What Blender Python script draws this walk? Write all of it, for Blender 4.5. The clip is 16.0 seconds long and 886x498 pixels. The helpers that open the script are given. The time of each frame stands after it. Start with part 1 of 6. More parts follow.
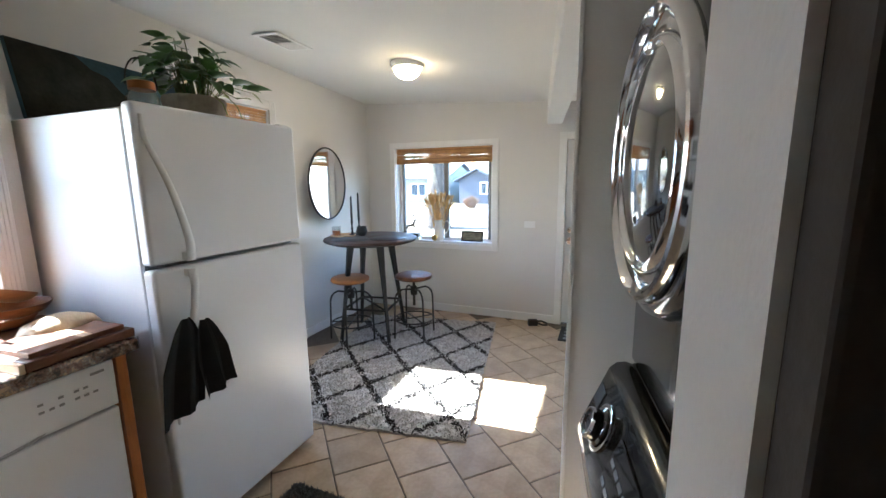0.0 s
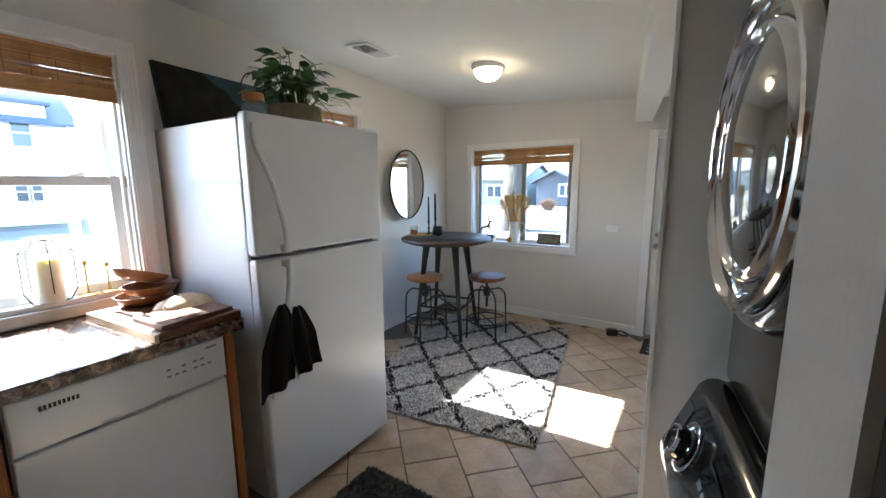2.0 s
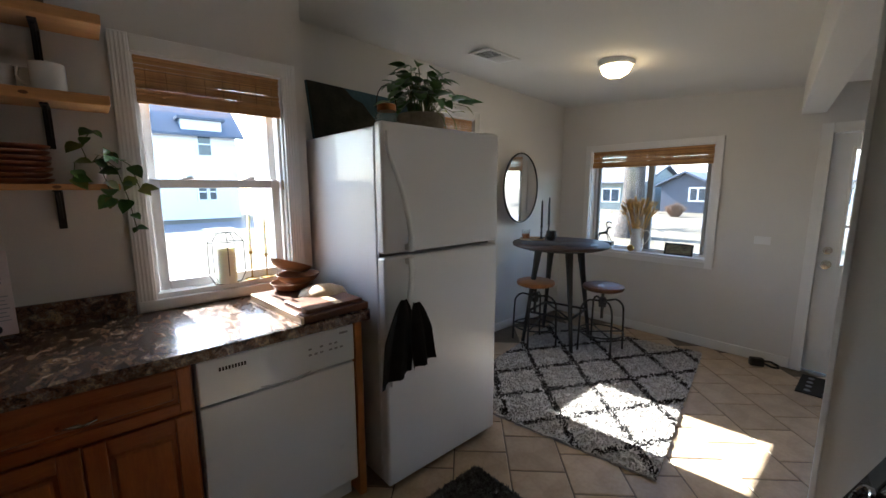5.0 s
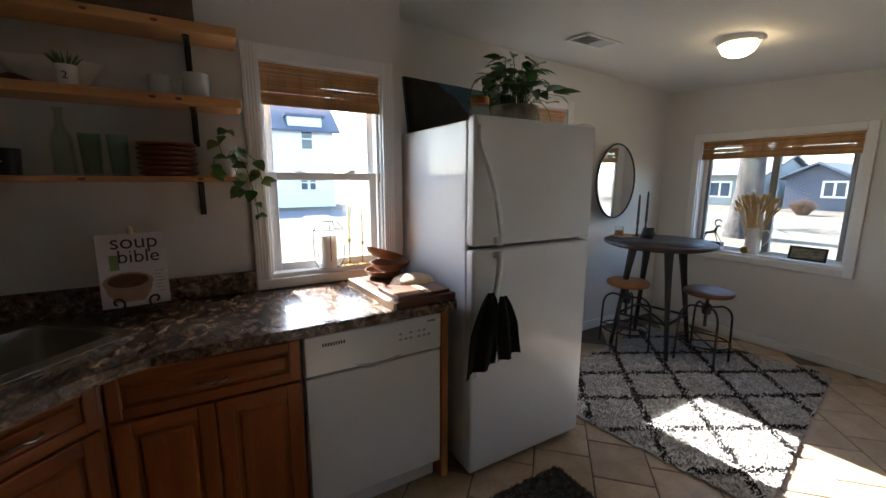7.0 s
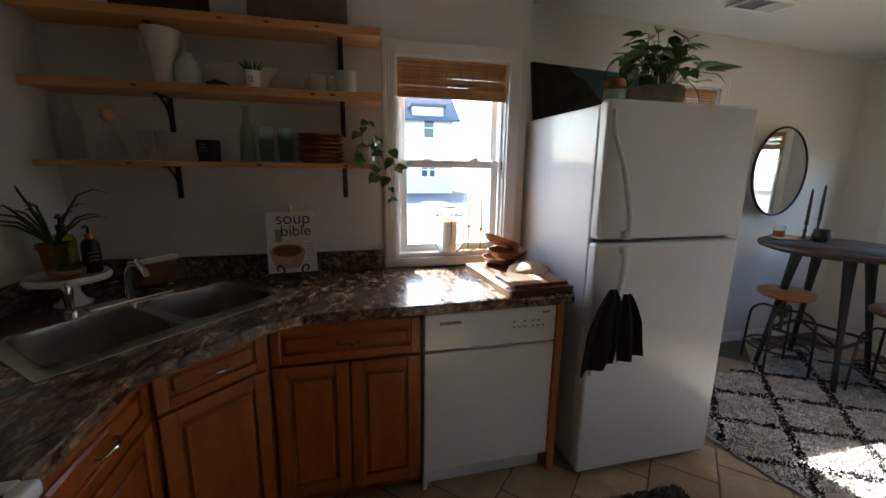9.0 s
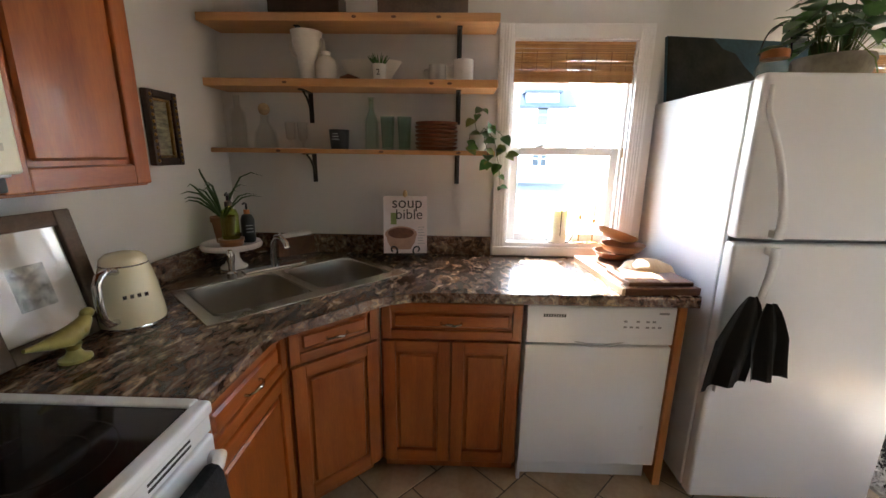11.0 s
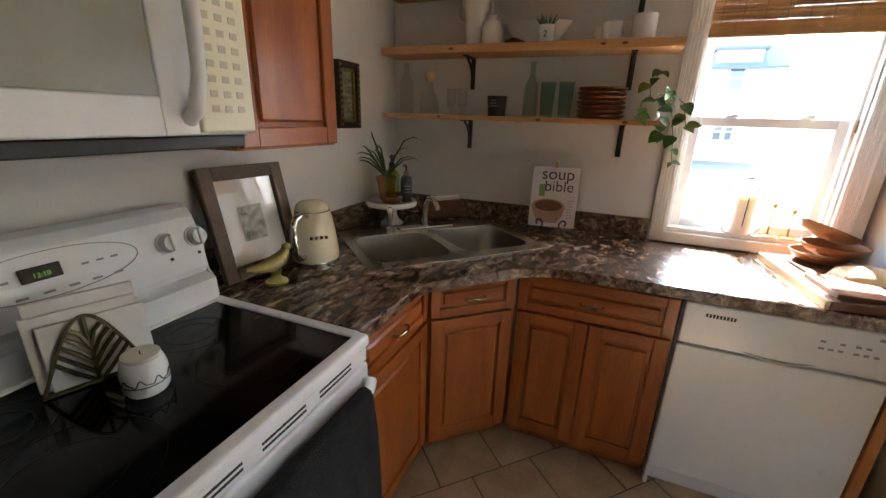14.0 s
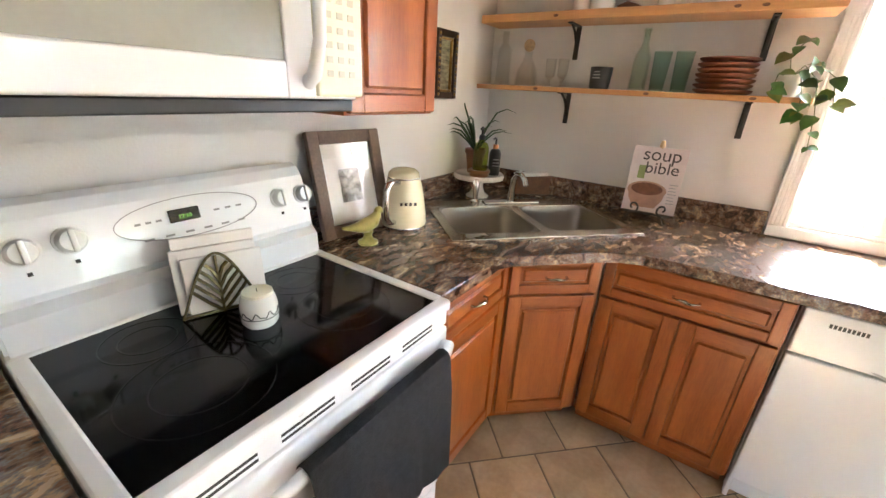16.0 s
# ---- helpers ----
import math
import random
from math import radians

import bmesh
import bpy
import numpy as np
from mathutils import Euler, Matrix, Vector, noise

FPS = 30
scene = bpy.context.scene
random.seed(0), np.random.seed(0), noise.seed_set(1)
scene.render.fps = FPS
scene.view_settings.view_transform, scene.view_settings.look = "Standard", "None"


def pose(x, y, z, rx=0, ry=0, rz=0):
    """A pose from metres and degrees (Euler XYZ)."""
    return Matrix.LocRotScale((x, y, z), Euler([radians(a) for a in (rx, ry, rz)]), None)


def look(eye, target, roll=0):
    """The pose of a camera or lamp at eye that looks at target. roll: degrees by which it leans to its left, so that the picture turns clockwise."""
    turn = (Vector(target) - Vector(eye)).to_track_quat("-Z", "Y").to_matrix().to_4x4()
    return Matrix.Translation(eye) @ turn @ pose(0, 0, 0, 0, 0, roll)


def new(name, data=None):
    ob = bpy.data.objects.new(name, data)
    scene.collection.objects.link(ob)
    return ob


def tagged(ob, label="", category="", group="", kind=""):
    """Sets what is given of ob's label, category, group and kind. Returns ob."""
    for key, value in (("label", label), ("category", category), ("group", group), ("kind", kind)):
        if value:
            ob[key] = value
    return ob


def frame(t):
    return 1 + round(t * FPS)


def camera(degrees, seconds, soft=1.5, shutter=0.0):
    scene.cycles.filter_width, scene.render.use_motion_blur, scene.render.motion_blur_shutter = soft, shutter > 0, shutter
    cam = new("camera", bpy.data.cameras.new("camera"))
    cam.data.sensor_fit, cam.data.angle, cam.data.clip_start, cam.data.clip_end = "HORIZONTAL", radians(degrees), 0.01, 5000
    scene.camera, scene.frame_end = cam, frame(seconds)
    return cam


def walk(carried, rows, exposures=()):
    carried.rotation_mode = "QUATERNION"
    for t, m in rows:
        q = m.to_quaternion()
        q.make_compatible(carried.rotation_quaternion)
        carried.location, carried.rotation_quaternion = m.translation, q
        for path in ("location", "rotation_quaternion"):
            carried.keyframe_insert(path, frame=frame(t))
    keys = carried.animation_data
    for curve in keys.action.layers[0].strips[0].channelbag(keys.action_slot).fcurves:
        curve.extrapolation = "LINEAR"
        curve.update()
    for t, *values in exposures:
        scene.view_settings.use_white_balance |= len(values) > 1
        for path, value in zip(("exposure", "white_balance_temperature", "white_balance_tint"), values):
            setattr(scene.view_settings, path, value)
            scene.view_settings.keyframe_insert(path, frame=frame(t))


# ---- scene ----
cam = camera(96.4, 16.0)
PATH = [
    (0, (2.19, 1.366, 1.458), (1.451, 3.195, 1.129), -0.6),
    (0.5, (2.18, 1.357, 1.458), (1.36, 3.152, 1.133), -0.3),
    (1, (2.195, 1.353, 1.452), (1.283, 3.104, 1.131), -0.5),
    (1.5, (2.192, 1.352, 1.457), (1.201, 3.059, 1.135), -0.4),
    (2, (2.192, 1.346, 1.454), (1.123, 3.007, 1.136), -0.4),
    (2.5, (2.183, 1.342, 1.457), (1.041, 2.952, 1.139), -0.3),
    (3, (2.179, 1.34, 1.458), (0.963, 2.896, 1.141), -0.2),
    (3.5, (2.179, 1.331, 1.459), (0.892, 2.829, 1.143), -0.2),
    (6, (2.146, 1.288, 1.461), (0.556, 2.461, 1.149), 0.1),
    (6.5, (2.146, 1.276, 1.47), (0.497, 2.359, 1.142), 0.2),
    (7, (2.145, 1.273, 1.467), (0.441, 2.261, 1.124), 0.2),
    (7.5, (2.148, 1.26, 1.463), (0.388, 2.142, 1.109), 0.2),
    (8, (2.154, 1.256, 1.472), (0.338, 2.005, 1.095), 0.3),
    (8.5, (2.161, 1.266, 1.484), (0.294, 1.859, 1.08), 0.4),
    (9, (2.155, 1.232, 1.467), (0.253, 1.702, 1.062), 0.7),
    (11.5, (2.166, 1.218, 1.457), (0.233, 1.047, 0.972), 0.8),
    (12, (2.163, 1.21, 1.455), (0.248, 0.929, 0.951), 1.0),
    (12.5, (2.166, 1.208, 1.456), (0.278, 0.811, 0.931), 1.2),
    (13, (2.168, 1.207, 1.459), (0.315, 0.699, 0.903), 1.4),
    (13.5, (2.164, 1.21, 1.457), (0.355, 0.593, 0.869), 1.6),
    (14, (2.17, 1.198, 1.456), (0.406, 0.492, 0.833), 1.9),
    (14.5, (2.175, 1.194, 1.454), (0.461, 0.398, 0.799), 2.2),
    (15, (2.179, 1.185, 1.452), (0.52, 0.306, 0.763), 2.6),
    (15.5, (2.186, 1.183, 1.447), (0.584, 0.226, 0.727), 2.9),
    (16, (2.195, 1.18, 1.442), (0.645, 0.161, 0.694), 3.1),
]
walk(cam, [(t, look(eye, target, roll)) for t, eye, target, roll in PATH], [(0, 4.2, 5400, 4), (3.5, 3.35, 5500, 4), (6, 2.85, 5850, 8), (9, 3.0, 5900, 7), (11.5, 4.65, 6250, 9), (13, 4.3, 6400, 9), (15, 5.2, 6250, 8), (16, 6.1, 6150, 8)])

# ---- world, sun, exposure ----
SUN_DIR = Vector((2.37, 0.20, -1.78)).normalized()
world = bpy.data.worlds.new("world")
scene.world = world
world.use_nodes = True
wn = world.node_tree
sky = wn.nodes.new("ShaderNodeTexSky")
sky.sky_type = "NISHITA"
sky.sun_disc = False
sky.sun_elevation = math.asin(-SUN_DIR.z)
sky.sun_rotation = math.atan2(-SUN_DIR.x, -SUN_DIR.y)
wn.nodes["Background"].inputs["Strength"].default_value = 0.15
wn.links.new(sky.outputs[0], wn.nodes["Background"].inputs[0])
sun = new("sun", bpy.data.lights.new("sun", "SUN"))
sun.data.energy, sun.data.angle, sun.data.color = 5.0, radians(0.5), (1.0, 0.95, 0.87)
sun.matrix_world = look((-20, 0, 20), Vector((-20, 0, 20)) + SUN_DIR)


# ---- materials ----
def material(name, base, rough=0.5, metal=0.0, vary=0.15, scale=4.0, fine=60.0, bump=0.1, stretch=(1, 1, 1), second=None, spread=(0.35, 0.65), coat=0.0, piece=0.0, glow=None):
    m = bpy.data.materials.new(name)
    m.use_nodes = True
    t = m.node_tree
    b = t.nodes["Principled BSDF"]
    co = t.nodes.new("ShaderNodeTexCoord")
    mp = t.nodes.new("ShaderNodeMapping")
    mp.inputs["Scale"].default_value = stretch
    t.links.new(co.outputs["Object"], mp.inputs[0])
    n1 = t.nodes.new("ShaderNodeTexNoise")
    n1.inputs["Scale"].default_value = scale
    n1.inputs["Detail"].default_value = 6
    n2 = t.nodes.new("ShaderNodeTexNoise")
    n2.inputs["Scale"].default_value = fine
    n2.inputs["Detail"].default_value = 4
    for n in (n1, n2):
        t.links.new(mp.outputs[0], n.inputs["Vector"])
    ramp = t.nodes.new("ShaderNodeValToRGB")
    ramp.color_ramp.elements[0].position, ramp.color_ramp.elements[1].position = spread
    dark = second or [c * (1 - vary) for c in base]
    ramp.color_ramp.elements[0].color = (*dark, 1)
    ramp.color_ramp.elements[1].color = (*base, 1)
    mixf = t.nodes.new("ShaderNodeMath")
    mixf.operation = "MULTIPLY_ADD"
    mixf.inputs[1].default_value, mixf.inputs[2].default_value = 0.3, 0.0
    t.links.new(n2.outputs[0], mixf.inputs[0])
    add = t.nodes.new("ShaderNodeMath")
    add.operation = "MULTIPLY_ADD"
    add.inputs[1].default_value = 0.7
    t.links.new(n1.outputs[0], add.inputs[0])
    t.links.new(mixf.outputs[0], add.inputs[2])
    t.links.new(add.outputs[0], ramp.inputs[0])
    col = ramp.outputs[0]
    if piece:
        info = t.nodes.new("ShaderNodeObjectInfo")
        hsv = t.nodes.new("ShaderNodeHueSaturation")
        mr = t.nodes.new("ShaderNodeMapRange")
        mr.inputs[3].default_value, mr.inputs[4].default_value = 1 - piece, 1 + piece
        t.links.new(info.outputs["Random"], mr.inputs[0])
        t.links.new(mr.outputs[0], hsv.inputs["Value"])
        t.links.new(col, hsv.inputs["Color"])
        col = hsv.outputs[0]
    t.links.new(col, b.inputs["Base Color"])
    rr = t.nodes.new("ShaderNodeMapRange")
    rr.inputs[3].default_value, rr.inputs[4].default_value = max(0.02, rough - 0.08), min(1, rough + 0.08)
    t.links.new(n1.outputs[0], rr.inputs[0])
    t.links.new(rr.outputs[0], b.inputs["Roughness"])
    b.inputs["Metallic"].default_value = metal
    b.inputs["Coat Weight"].default_value = coat
    if bump:
        bp = t.nodes.new("ShaderNodeBump")
        bp.inputs["Strength"].default_value = bump
        bp.inputs["Distance"].default_value = 0.01
        t.links.new(n2.outputs[0], bp.inputs["Height"])
        t.links.new(bp.outputs[0], b.inputs["Normal"])
    if glow:
        b.inputs["Emission Color"].default_value = (*glow[:3], 1)
        b.inputs["Emission Strength"].default_value = glow[3]
    return m


def thin_pane_material(name, tint=(1, 1, 1), ior=1.3):
    m = bpy.data.materials.new(name)
    m.use_nodes = True
    t = m.node_tree
    tr = t.nodes.new("ShaderNodeBsdfTransparent")
    gl = t.nodes.new("ShaderNodeBsdfGlossy")
    gl.inputs["Roughness"].default_value = 0.02
    mx = t.nodes.new("ShaderNodeMixShader")
    lw = t.nodes.new("ShaderNodeLayerWeight")
    lw.inputs[0].default_value = 0.25
    fr = t.nodes.new("ShaderNodeMapRange")
    fr.inputs[3].default_value, fr.inputs[4].default_value = 0.03, 0.25 * ior
    t.links.new(lw.outputs["Facing"], fr.inputs[0])
    tr.inputs[0].default_value = (*tint, 1)
    t.links.new(fr.outputs[0], mx.inputs[0])
    t.links.new(tr.outputs[0], mx.inputs[1])
    t.links.new(gl.outputs[0], mx.inputs[2])
    t.links.new(mx.outputs[0], t.nodes["Material Output"].inputs[0])
    return m


def granite_material():
    m = material("laminate_counter", (0.34, 0.22, 0.125), 0.25, second=(0.035, 0.024, 0.02), scale=16, fine=90, spread=(0.40, 0.59), bump=0.02, coat=0.3)
    t = m.node_tree
    b = t.nodes["Principled BSDF"]
    ramp = [n for n in t.nodes if n.bl_idname == "ShaderNodeValToRGB"][0].color_ramp
    e = ramp.elements.new(0.5)
    e.color = (0.16, 0.085, 0.05, 1)
    e = ramp.elements.new(0.56)
    e.color = (0.17, 0.145, 0.125, 1)
    mp = [n for n in t.nodes if n.bl_idname == "ShaderNodeMapping"][0]
    mp.inputs["Rotation"].default_value = (0, 0, 0.6)
    mp.inputs["Scale"].default_value = (1.0, 2.0, 2.0)
    [n for n in t.nodes if n.bl_idname == "ShaderNodeTexNoise"][0].inputs["Distortion"].default_value = 0.7
    b.inputs["Specular IOR Level"].default_value = 0.6
    return m


WALL = material("wall_paint", (0.70, 0.68, 0.65), 0.75, vary=0.06, scale=2, fine=140, bump=0.12)
CEIL = material("ceiling_paint", (0.74, 0.73, 0.70), 0.85, vary=0.05, scale=1.5, fine=120, bump=0.15)
TRIM = material("white_trim", (0.80, 0.79, 0.77), 0.4, vary=0.06, scale=6, fine=90, bump=0.04)
VINYL = material("white_vinyl", (0.82, 0.82, 0.82), 0.35, vary=0.04, scale=5, bump=0.02)
TILE = material("beige_tile", (0.50, 0.375, 0.245), 0.38, second=(0.34, 0.24, 0.145), scale=7, fine=45, bump=0.05, piece=0.13)
GROUT = material("grout", (0.17, 0.135, 0.10), 0.9, vary=0.3, scale=20, bump=0.2)
WHITE = material("white_enamel", (0.78, 0.79, 0.80), 0.3, vary=0.03, scale=3, fine=160, bump=0.03, coat=0.3)
FRIDGE = material("textured_white_enamel", (0.76, 0.77, 0.79), 0.33, vary=0.03, scale=3, fine=260, bump=0.05, coat=0.2)
BISQUE = material("ivory_plastic", (0.82, 0.80, 0.62), 0.4, vary=0.05, bump=0.02)
GREYTXT = material("grey_print", (0.30, 0.30, 0.30), 0.5, bump=0)
GASKET = material("grey_gasket", (0.25, 0.26, 0.27), 0.6, bump=0.02)
CHERRY = material("cherry_wood", (0.41, 0.118, 0.022), 0.36, second=(0.25, 0.06, 0.011), scale=3, fine=38, stretch=(5, 5, 0.7), bump=0.03, coat=0.1)
CHERRYH = material("cherry_wood_level", (0.41, 0.118, 0.022), 0.36, second=(0.25, 0.06, 0.011), scale=3, fine=38, stretch=(1, 0.8, 6), bump=0.03, coat=0.1)
PANELWOOD = material("raw_orange_wood", (0.58, 0.24, 0.07), 0.45, second=(0.42, 0.15, 0.04), scale=3, fine=30, stretch=(6, 6, 0.6), bump=0.04)
PINE = material("pine_board", (0.62, 0.32, 0.12), 0.5, second=(0.47, 0.23, 0.085), scale=3, fine=28, stretch=(7, 0.6, 7), bump=0.05)
KNOT = material("wood_knot", (0.16, 0.07, 0.03), 0.6, bump=0.05)
DARKWOOD = material("dark_walnut", (0.055, 0.03, 0.019), 0.5, second=(0.026, 0.014, 0.009), scale=3, fine=30, stretch=(6, 0.8, 3), bump=0.05)
BOARDWOOD = material("walnut_board", (0.17, 0.07, 0.03), 0.45, second=(0.085, 0.032, 0.014), scale=4, fine=30, stretch=(6, 0.8, 3), bump=0.05)
BOWLWOOD = material("acacia_wood", (0.30, 0.135, 0.05), 0.38, second=(0.16, 0.06, 0.02), scale=8, fine=40, stretch=(1, 1, 4), bump=0.03)
LIGHTWOOD = material("light_wood", (0.60, 0.43, 0.25), 0.5, second=(0.47, 0.31, 0.16), scale=6, fine=40, stretch=(1, 6, 3), bump=0.03)
SEATWOOD = material("honey_wood_seat", (0.40, 0.155, 0.04), 0.42, second=(0.25, 0.095, 0.03), scale=5, fine=30, stretch=(6, 1, 1), bump=0.03)
FRAMEWOOD = material("weathered_brown_wood", (0.15, 0.095, 0.06), 0.55, second=(0.085, 0.052, 0.033), scale=5, fine=40, stretch=(3, 3, 3), bump=0.08)
BLACKIRON = material("black_iron", (0.016, 0.015, 0.014), 0.55, metal=0.0, vary=0.3, bump=0.05)
BLACK = material("black_plastic", (0.012, 0.012, 0.013), 0.4, vary=0.2, bump=0.02)
GUNMETAL = material("dark_gunmetal", (0.05, 0.047, 0.044), 0.42, metal=0.6, vary=0.3, scale=8, bump=0.04)
CHROME = material("chrome", (0.75, 0.75, 0.76), 0.08, metal=1.0, vary=0.05, bump=0)
NICKEL = material("brushed_nickel", (0.62, 0.58, 0.52), 0.25, metal=1.0, vary=0.08, fine=120, bump=0.02)
STEEL = material("brushed_steel", (0.36, 0.325, 0.285), 0.34, metal=1.0, vary=0.06, scale=3, fine=60, bump=0)
BRASS = material("aged_brass", (0.50, 0.33, 0.11), 0.32, metal=1.0, vary=0.25, scale=15, bump=0.03)
DARKBRASS = material("dark_polished_brass", (0.11, 0.085, 0.035), 0.3, metal=0.9, vary=0.25, scale=15, bump=0.03)
GOLDLEAF = material("old_gilt", (0.34, 0.20, 0.06), 0.38, metal=0.7, vary=0.5, scale=30, bump=0.15)
COOKTOP = material("black_ceramic_glass", (0.005, 0.005, 0.006), 0.06, vary=0.1, bump=0.0)
DRYERBODY = material("graphite_paint", (0.06, 0.062, 0.068), 0.14, metal=0.75, vary=0.1, scale=5, fine=200, bump=0.01, coat=0.5)
DARKGLASS = material("smoked_glass", (0.018, 0.018, 0.02), 0.05, vary=0.1, bump=0, coat=1.0)
GRANITE = granite_material()
GLASS = thin_pane_material("clear_glass", (0.962, 0.968, 0.962), 1.5)
GREENGLASS = thin_pane_material("green_glass", (0.88, 0.94, 0.90), 1.5)
TEALGLASS = thin_pane_material("teal_glass", (0.78, 0.88, 0.83), 1.5)
YELLOWGLASS = thin_pane_material("soap_glass", (0.66, 0.74, 0.22), 1.5)
PANE = thin_pane_material("window_pane")
MIRROR = material("mirror_silver", (0.9, 0.9, 0.9), 0.02, metal=1.0, vary=0.0, bump=0)
BAMBOO = material("bamboo_slat", (0.56, 0.31, 0.115), 0.55, second=(0.34, 0.16, 0.05), scale=10, fine=50, stretch=(1.2, 1.2, 10), bump=0.1, piece=0.25)
BLINDTHREAD = material("blind_backing", (0.30, 0.15, 0.05), 0.8, vary=0.4, scale=30, bump=0.1)
CERAMIC = material("cream_ceramic", (0.74, 0.69, 0.62), 0.3, vary=0.1, scale=8, fine=80, bump=0.03, coat=0.3)
CERAMICW = material("white_ceramic", (0.78, 0.76, 0.73), 0.25, vary=0.06, scale=8, bump=0.02, coat=0.4)
CREAM = material("cream_enamel", (0.80, 0.72, 0.50), 0.25, vary=0.05, scale=4, bump=0.01, coat=0.5)
BIRDGLAZE = material("yellow_green_glaze", (0.42, 0.36, 0.09), 0.3, vary=0.35, scale=25, bump=0.06, coat=0.4)
TERRACOTTA = material("brown_clay_plate", (0.23, 0.075, 0.03), 0.35, second=(0.12, 0.04, 0.018), scale=8, bump=0.05, coat=0.2)
CLAY = material("rust_clay", (0.30, 0.13, 0.06), 0.7, vary=0.3, scale=14, bump=0.15)
STONEPOT = material("grey_stone_pot", (0.34, 0.29, 0.22), 0.85, vary=0.35, scale=14, bump=0.25)
LEAF = material("pothos_leaf", (0.085, 0.20, 0.04), 0.35, second=(0.03, 0.09, 0.02), scale=14, fine=50, bump=0.06, piece=0.3)
LEAFY = material("yellow_green_leaf", (0.24, 0.26, 0.05), 0.4, second=(0.10, 0.15, 0.03), scale=16, fine=50, bump=0.06)
DARKLEAF = material("dark_blade_leaf", (0.05, 0.10, 0.03), 0.4, second=(0.02, 0.05, 0.015), scale=10, bump=0.05)
STEM = material("plant_stem", (0.10, 0.13, 0.04), 0.6, vary=0.3, bump=0.05)
WHEAT = material("dried_wheat", (0.62, 0.42, 0.16), 0.8, second=(0.46, 0.28, 0.09), scale=40, bump=0.2)
WAX = material("ivory_wax", (0.86, 0.83, 0.74), 0.5, vary=0.06, scale=8, bump=0.03)
BLACKWAX = material("black_wax", (0.02, 0.019, 0.018), 0.45, vary=0.2, bump=0.03)
CLOTH = material("charcoal_towel", (0.022, 0.022, 0.024), 0.95, vary=0.4, scale=20, fine=300, bump=0.4)
CLOTHGREY = material("grey_waffle_towel", (0.05, 0.05, 0.054), 0.95, vary=0.4, scale=60, fine=280, bump=0.6)
PAPER = material("paper", (0.78, 0.74, 0.70), 0.8, vary=0.07, scale=10, bump=0.03)
COVER = material("lilac_book_cover", (0.62, 0.50, 0.50), 0.4, second=(0.70, 0.62, 0.60), scale=6, bump=0.0)
INK = material("dark_ink", (0.05, 0.035, 0.035), 0.6, bump=0)
SOUP = material("soup_red_brown", (0.20, 0.075, 0.035), 0.4, vary=0.4, scale=40, bump=0.05)
PINKCLAY = material("printed_pink_bowl", (0.47, 0.27, 0.19), 0.45, vary=0.25, scale=20, bump=0.0)
PRINTGREEN = material("printed_green", (0.30, 0.36, 0.13), 0.5, vary=0.3, scale=20, bump=0.0)
SHAG = material("ivory_shag", (0.62, 0.58, 0.53), 0.95, second=(0.36, 0.33, 0.30), scale=30, fine=160, bump=0.8)
SHAGDARK = material("charcoal_shag", (0.035, 0.03, 0.028), 0.95, vary=0.4, scale=40, fine=160, bump=0.8)
MATGREY = material("grey_shag_mat", (0.20, 0.187, 0.18), 0.95, second=(0.07, 0.065, 0.06), scale=45, fine=180, bump=0.9)
RUBBER = material("black_rubber", (0.015, 0.014, 0.014), 0.8, vary=0.3, bump=0.2)
LAMPGLASS = material("lit_frosted_glass", (0.9, 0.85, 0.75), 0.4, vary=0.02, bump=0, glow=(1.0, 0.70, 0.36, 3.0))
LCD = material("green_led_digits", (0.03, 0.09, 0.01), 0.5, bump=0, glow=(0.35, 0.9, 0.1, 0.012))
SIDING = material("white_siding", (0.80, 0.80, 0.80), 0.7, vary=0.05, scale=1, fine=20, stretch=(1, 1, 12), bump=0.1)
BLUESIDING = material("slate_blue_siding", (0.08, 0.086, 0.108), 0.7, vary=0.12, scale=1, fine=10, stretch=(1, 1, 12), bump=0.1)
TANSIDING = material("sage_grey_siding", (0.28, 0.30, 0.27), 0.7, vary=0.12, scale=1, fine=10, stretch=(1, 1, 12), bump=0.1)
SHINGLE = material("grey_shingle", (0.16, 0.16, 0.17), 0.9, vary=0.3, scale=3, fine=30, bump=0.3)
BLUESHINGLE = material("blue_grey_shingle", (0.13, 0.15, 0.19), 0.9, vary=0.3, scale=3, fine=30, bump=0.3)
FARWINDOW = material("far_window_glass", (0.06, 0.075, 0.09), 0.1, vary=0.2, scale=3, bump=0)
BARK = material("grey_bark", (0.075, 0.06, 0.049), 0.9, second=(0.016, 0.013, 0.011), spread=(0.42, 0.58), scale=5, fine=24, stretch=(3, 3, 0.7), bump=0.9)
GRASS = material("dry_winter_grass", (0.15, 0.12, 0.075), 0.95, second=(0.07, 0.058, 0.034), scale=0.5, fine=9, bump=0.3)
ASPHALT = material("pale_street", (0.14, 0.14, 0.145), 0.9, vary=0.15, scale=1, fine=40, bump=0.2)
SHRUBMAT = material("dry_tan_shrub", (0.24, 0.15, 0.095), 0.9, vary=0.4, scale=4, bump=0.2)
PAINTDARK = material("painted_dark_tree", (0.006, 0.006, 0.005), 0.75, second=(0.02, 0.022, 0.015), scale=12, bump=0.1)
PAINTBLUE = material("painted_teal_sky", (0.045, 0.10, 0.13), 0.75, second=(0.025, 0.055, 0.07), scale=6, bump=0.1)
LANDSCAPE = material("printed_landscape", (0.30, 0.28, 0.17), 0.5, second=(0.05, 0.045, 0.03), scale=14, stretch=(1, 1, 4), bump=0)
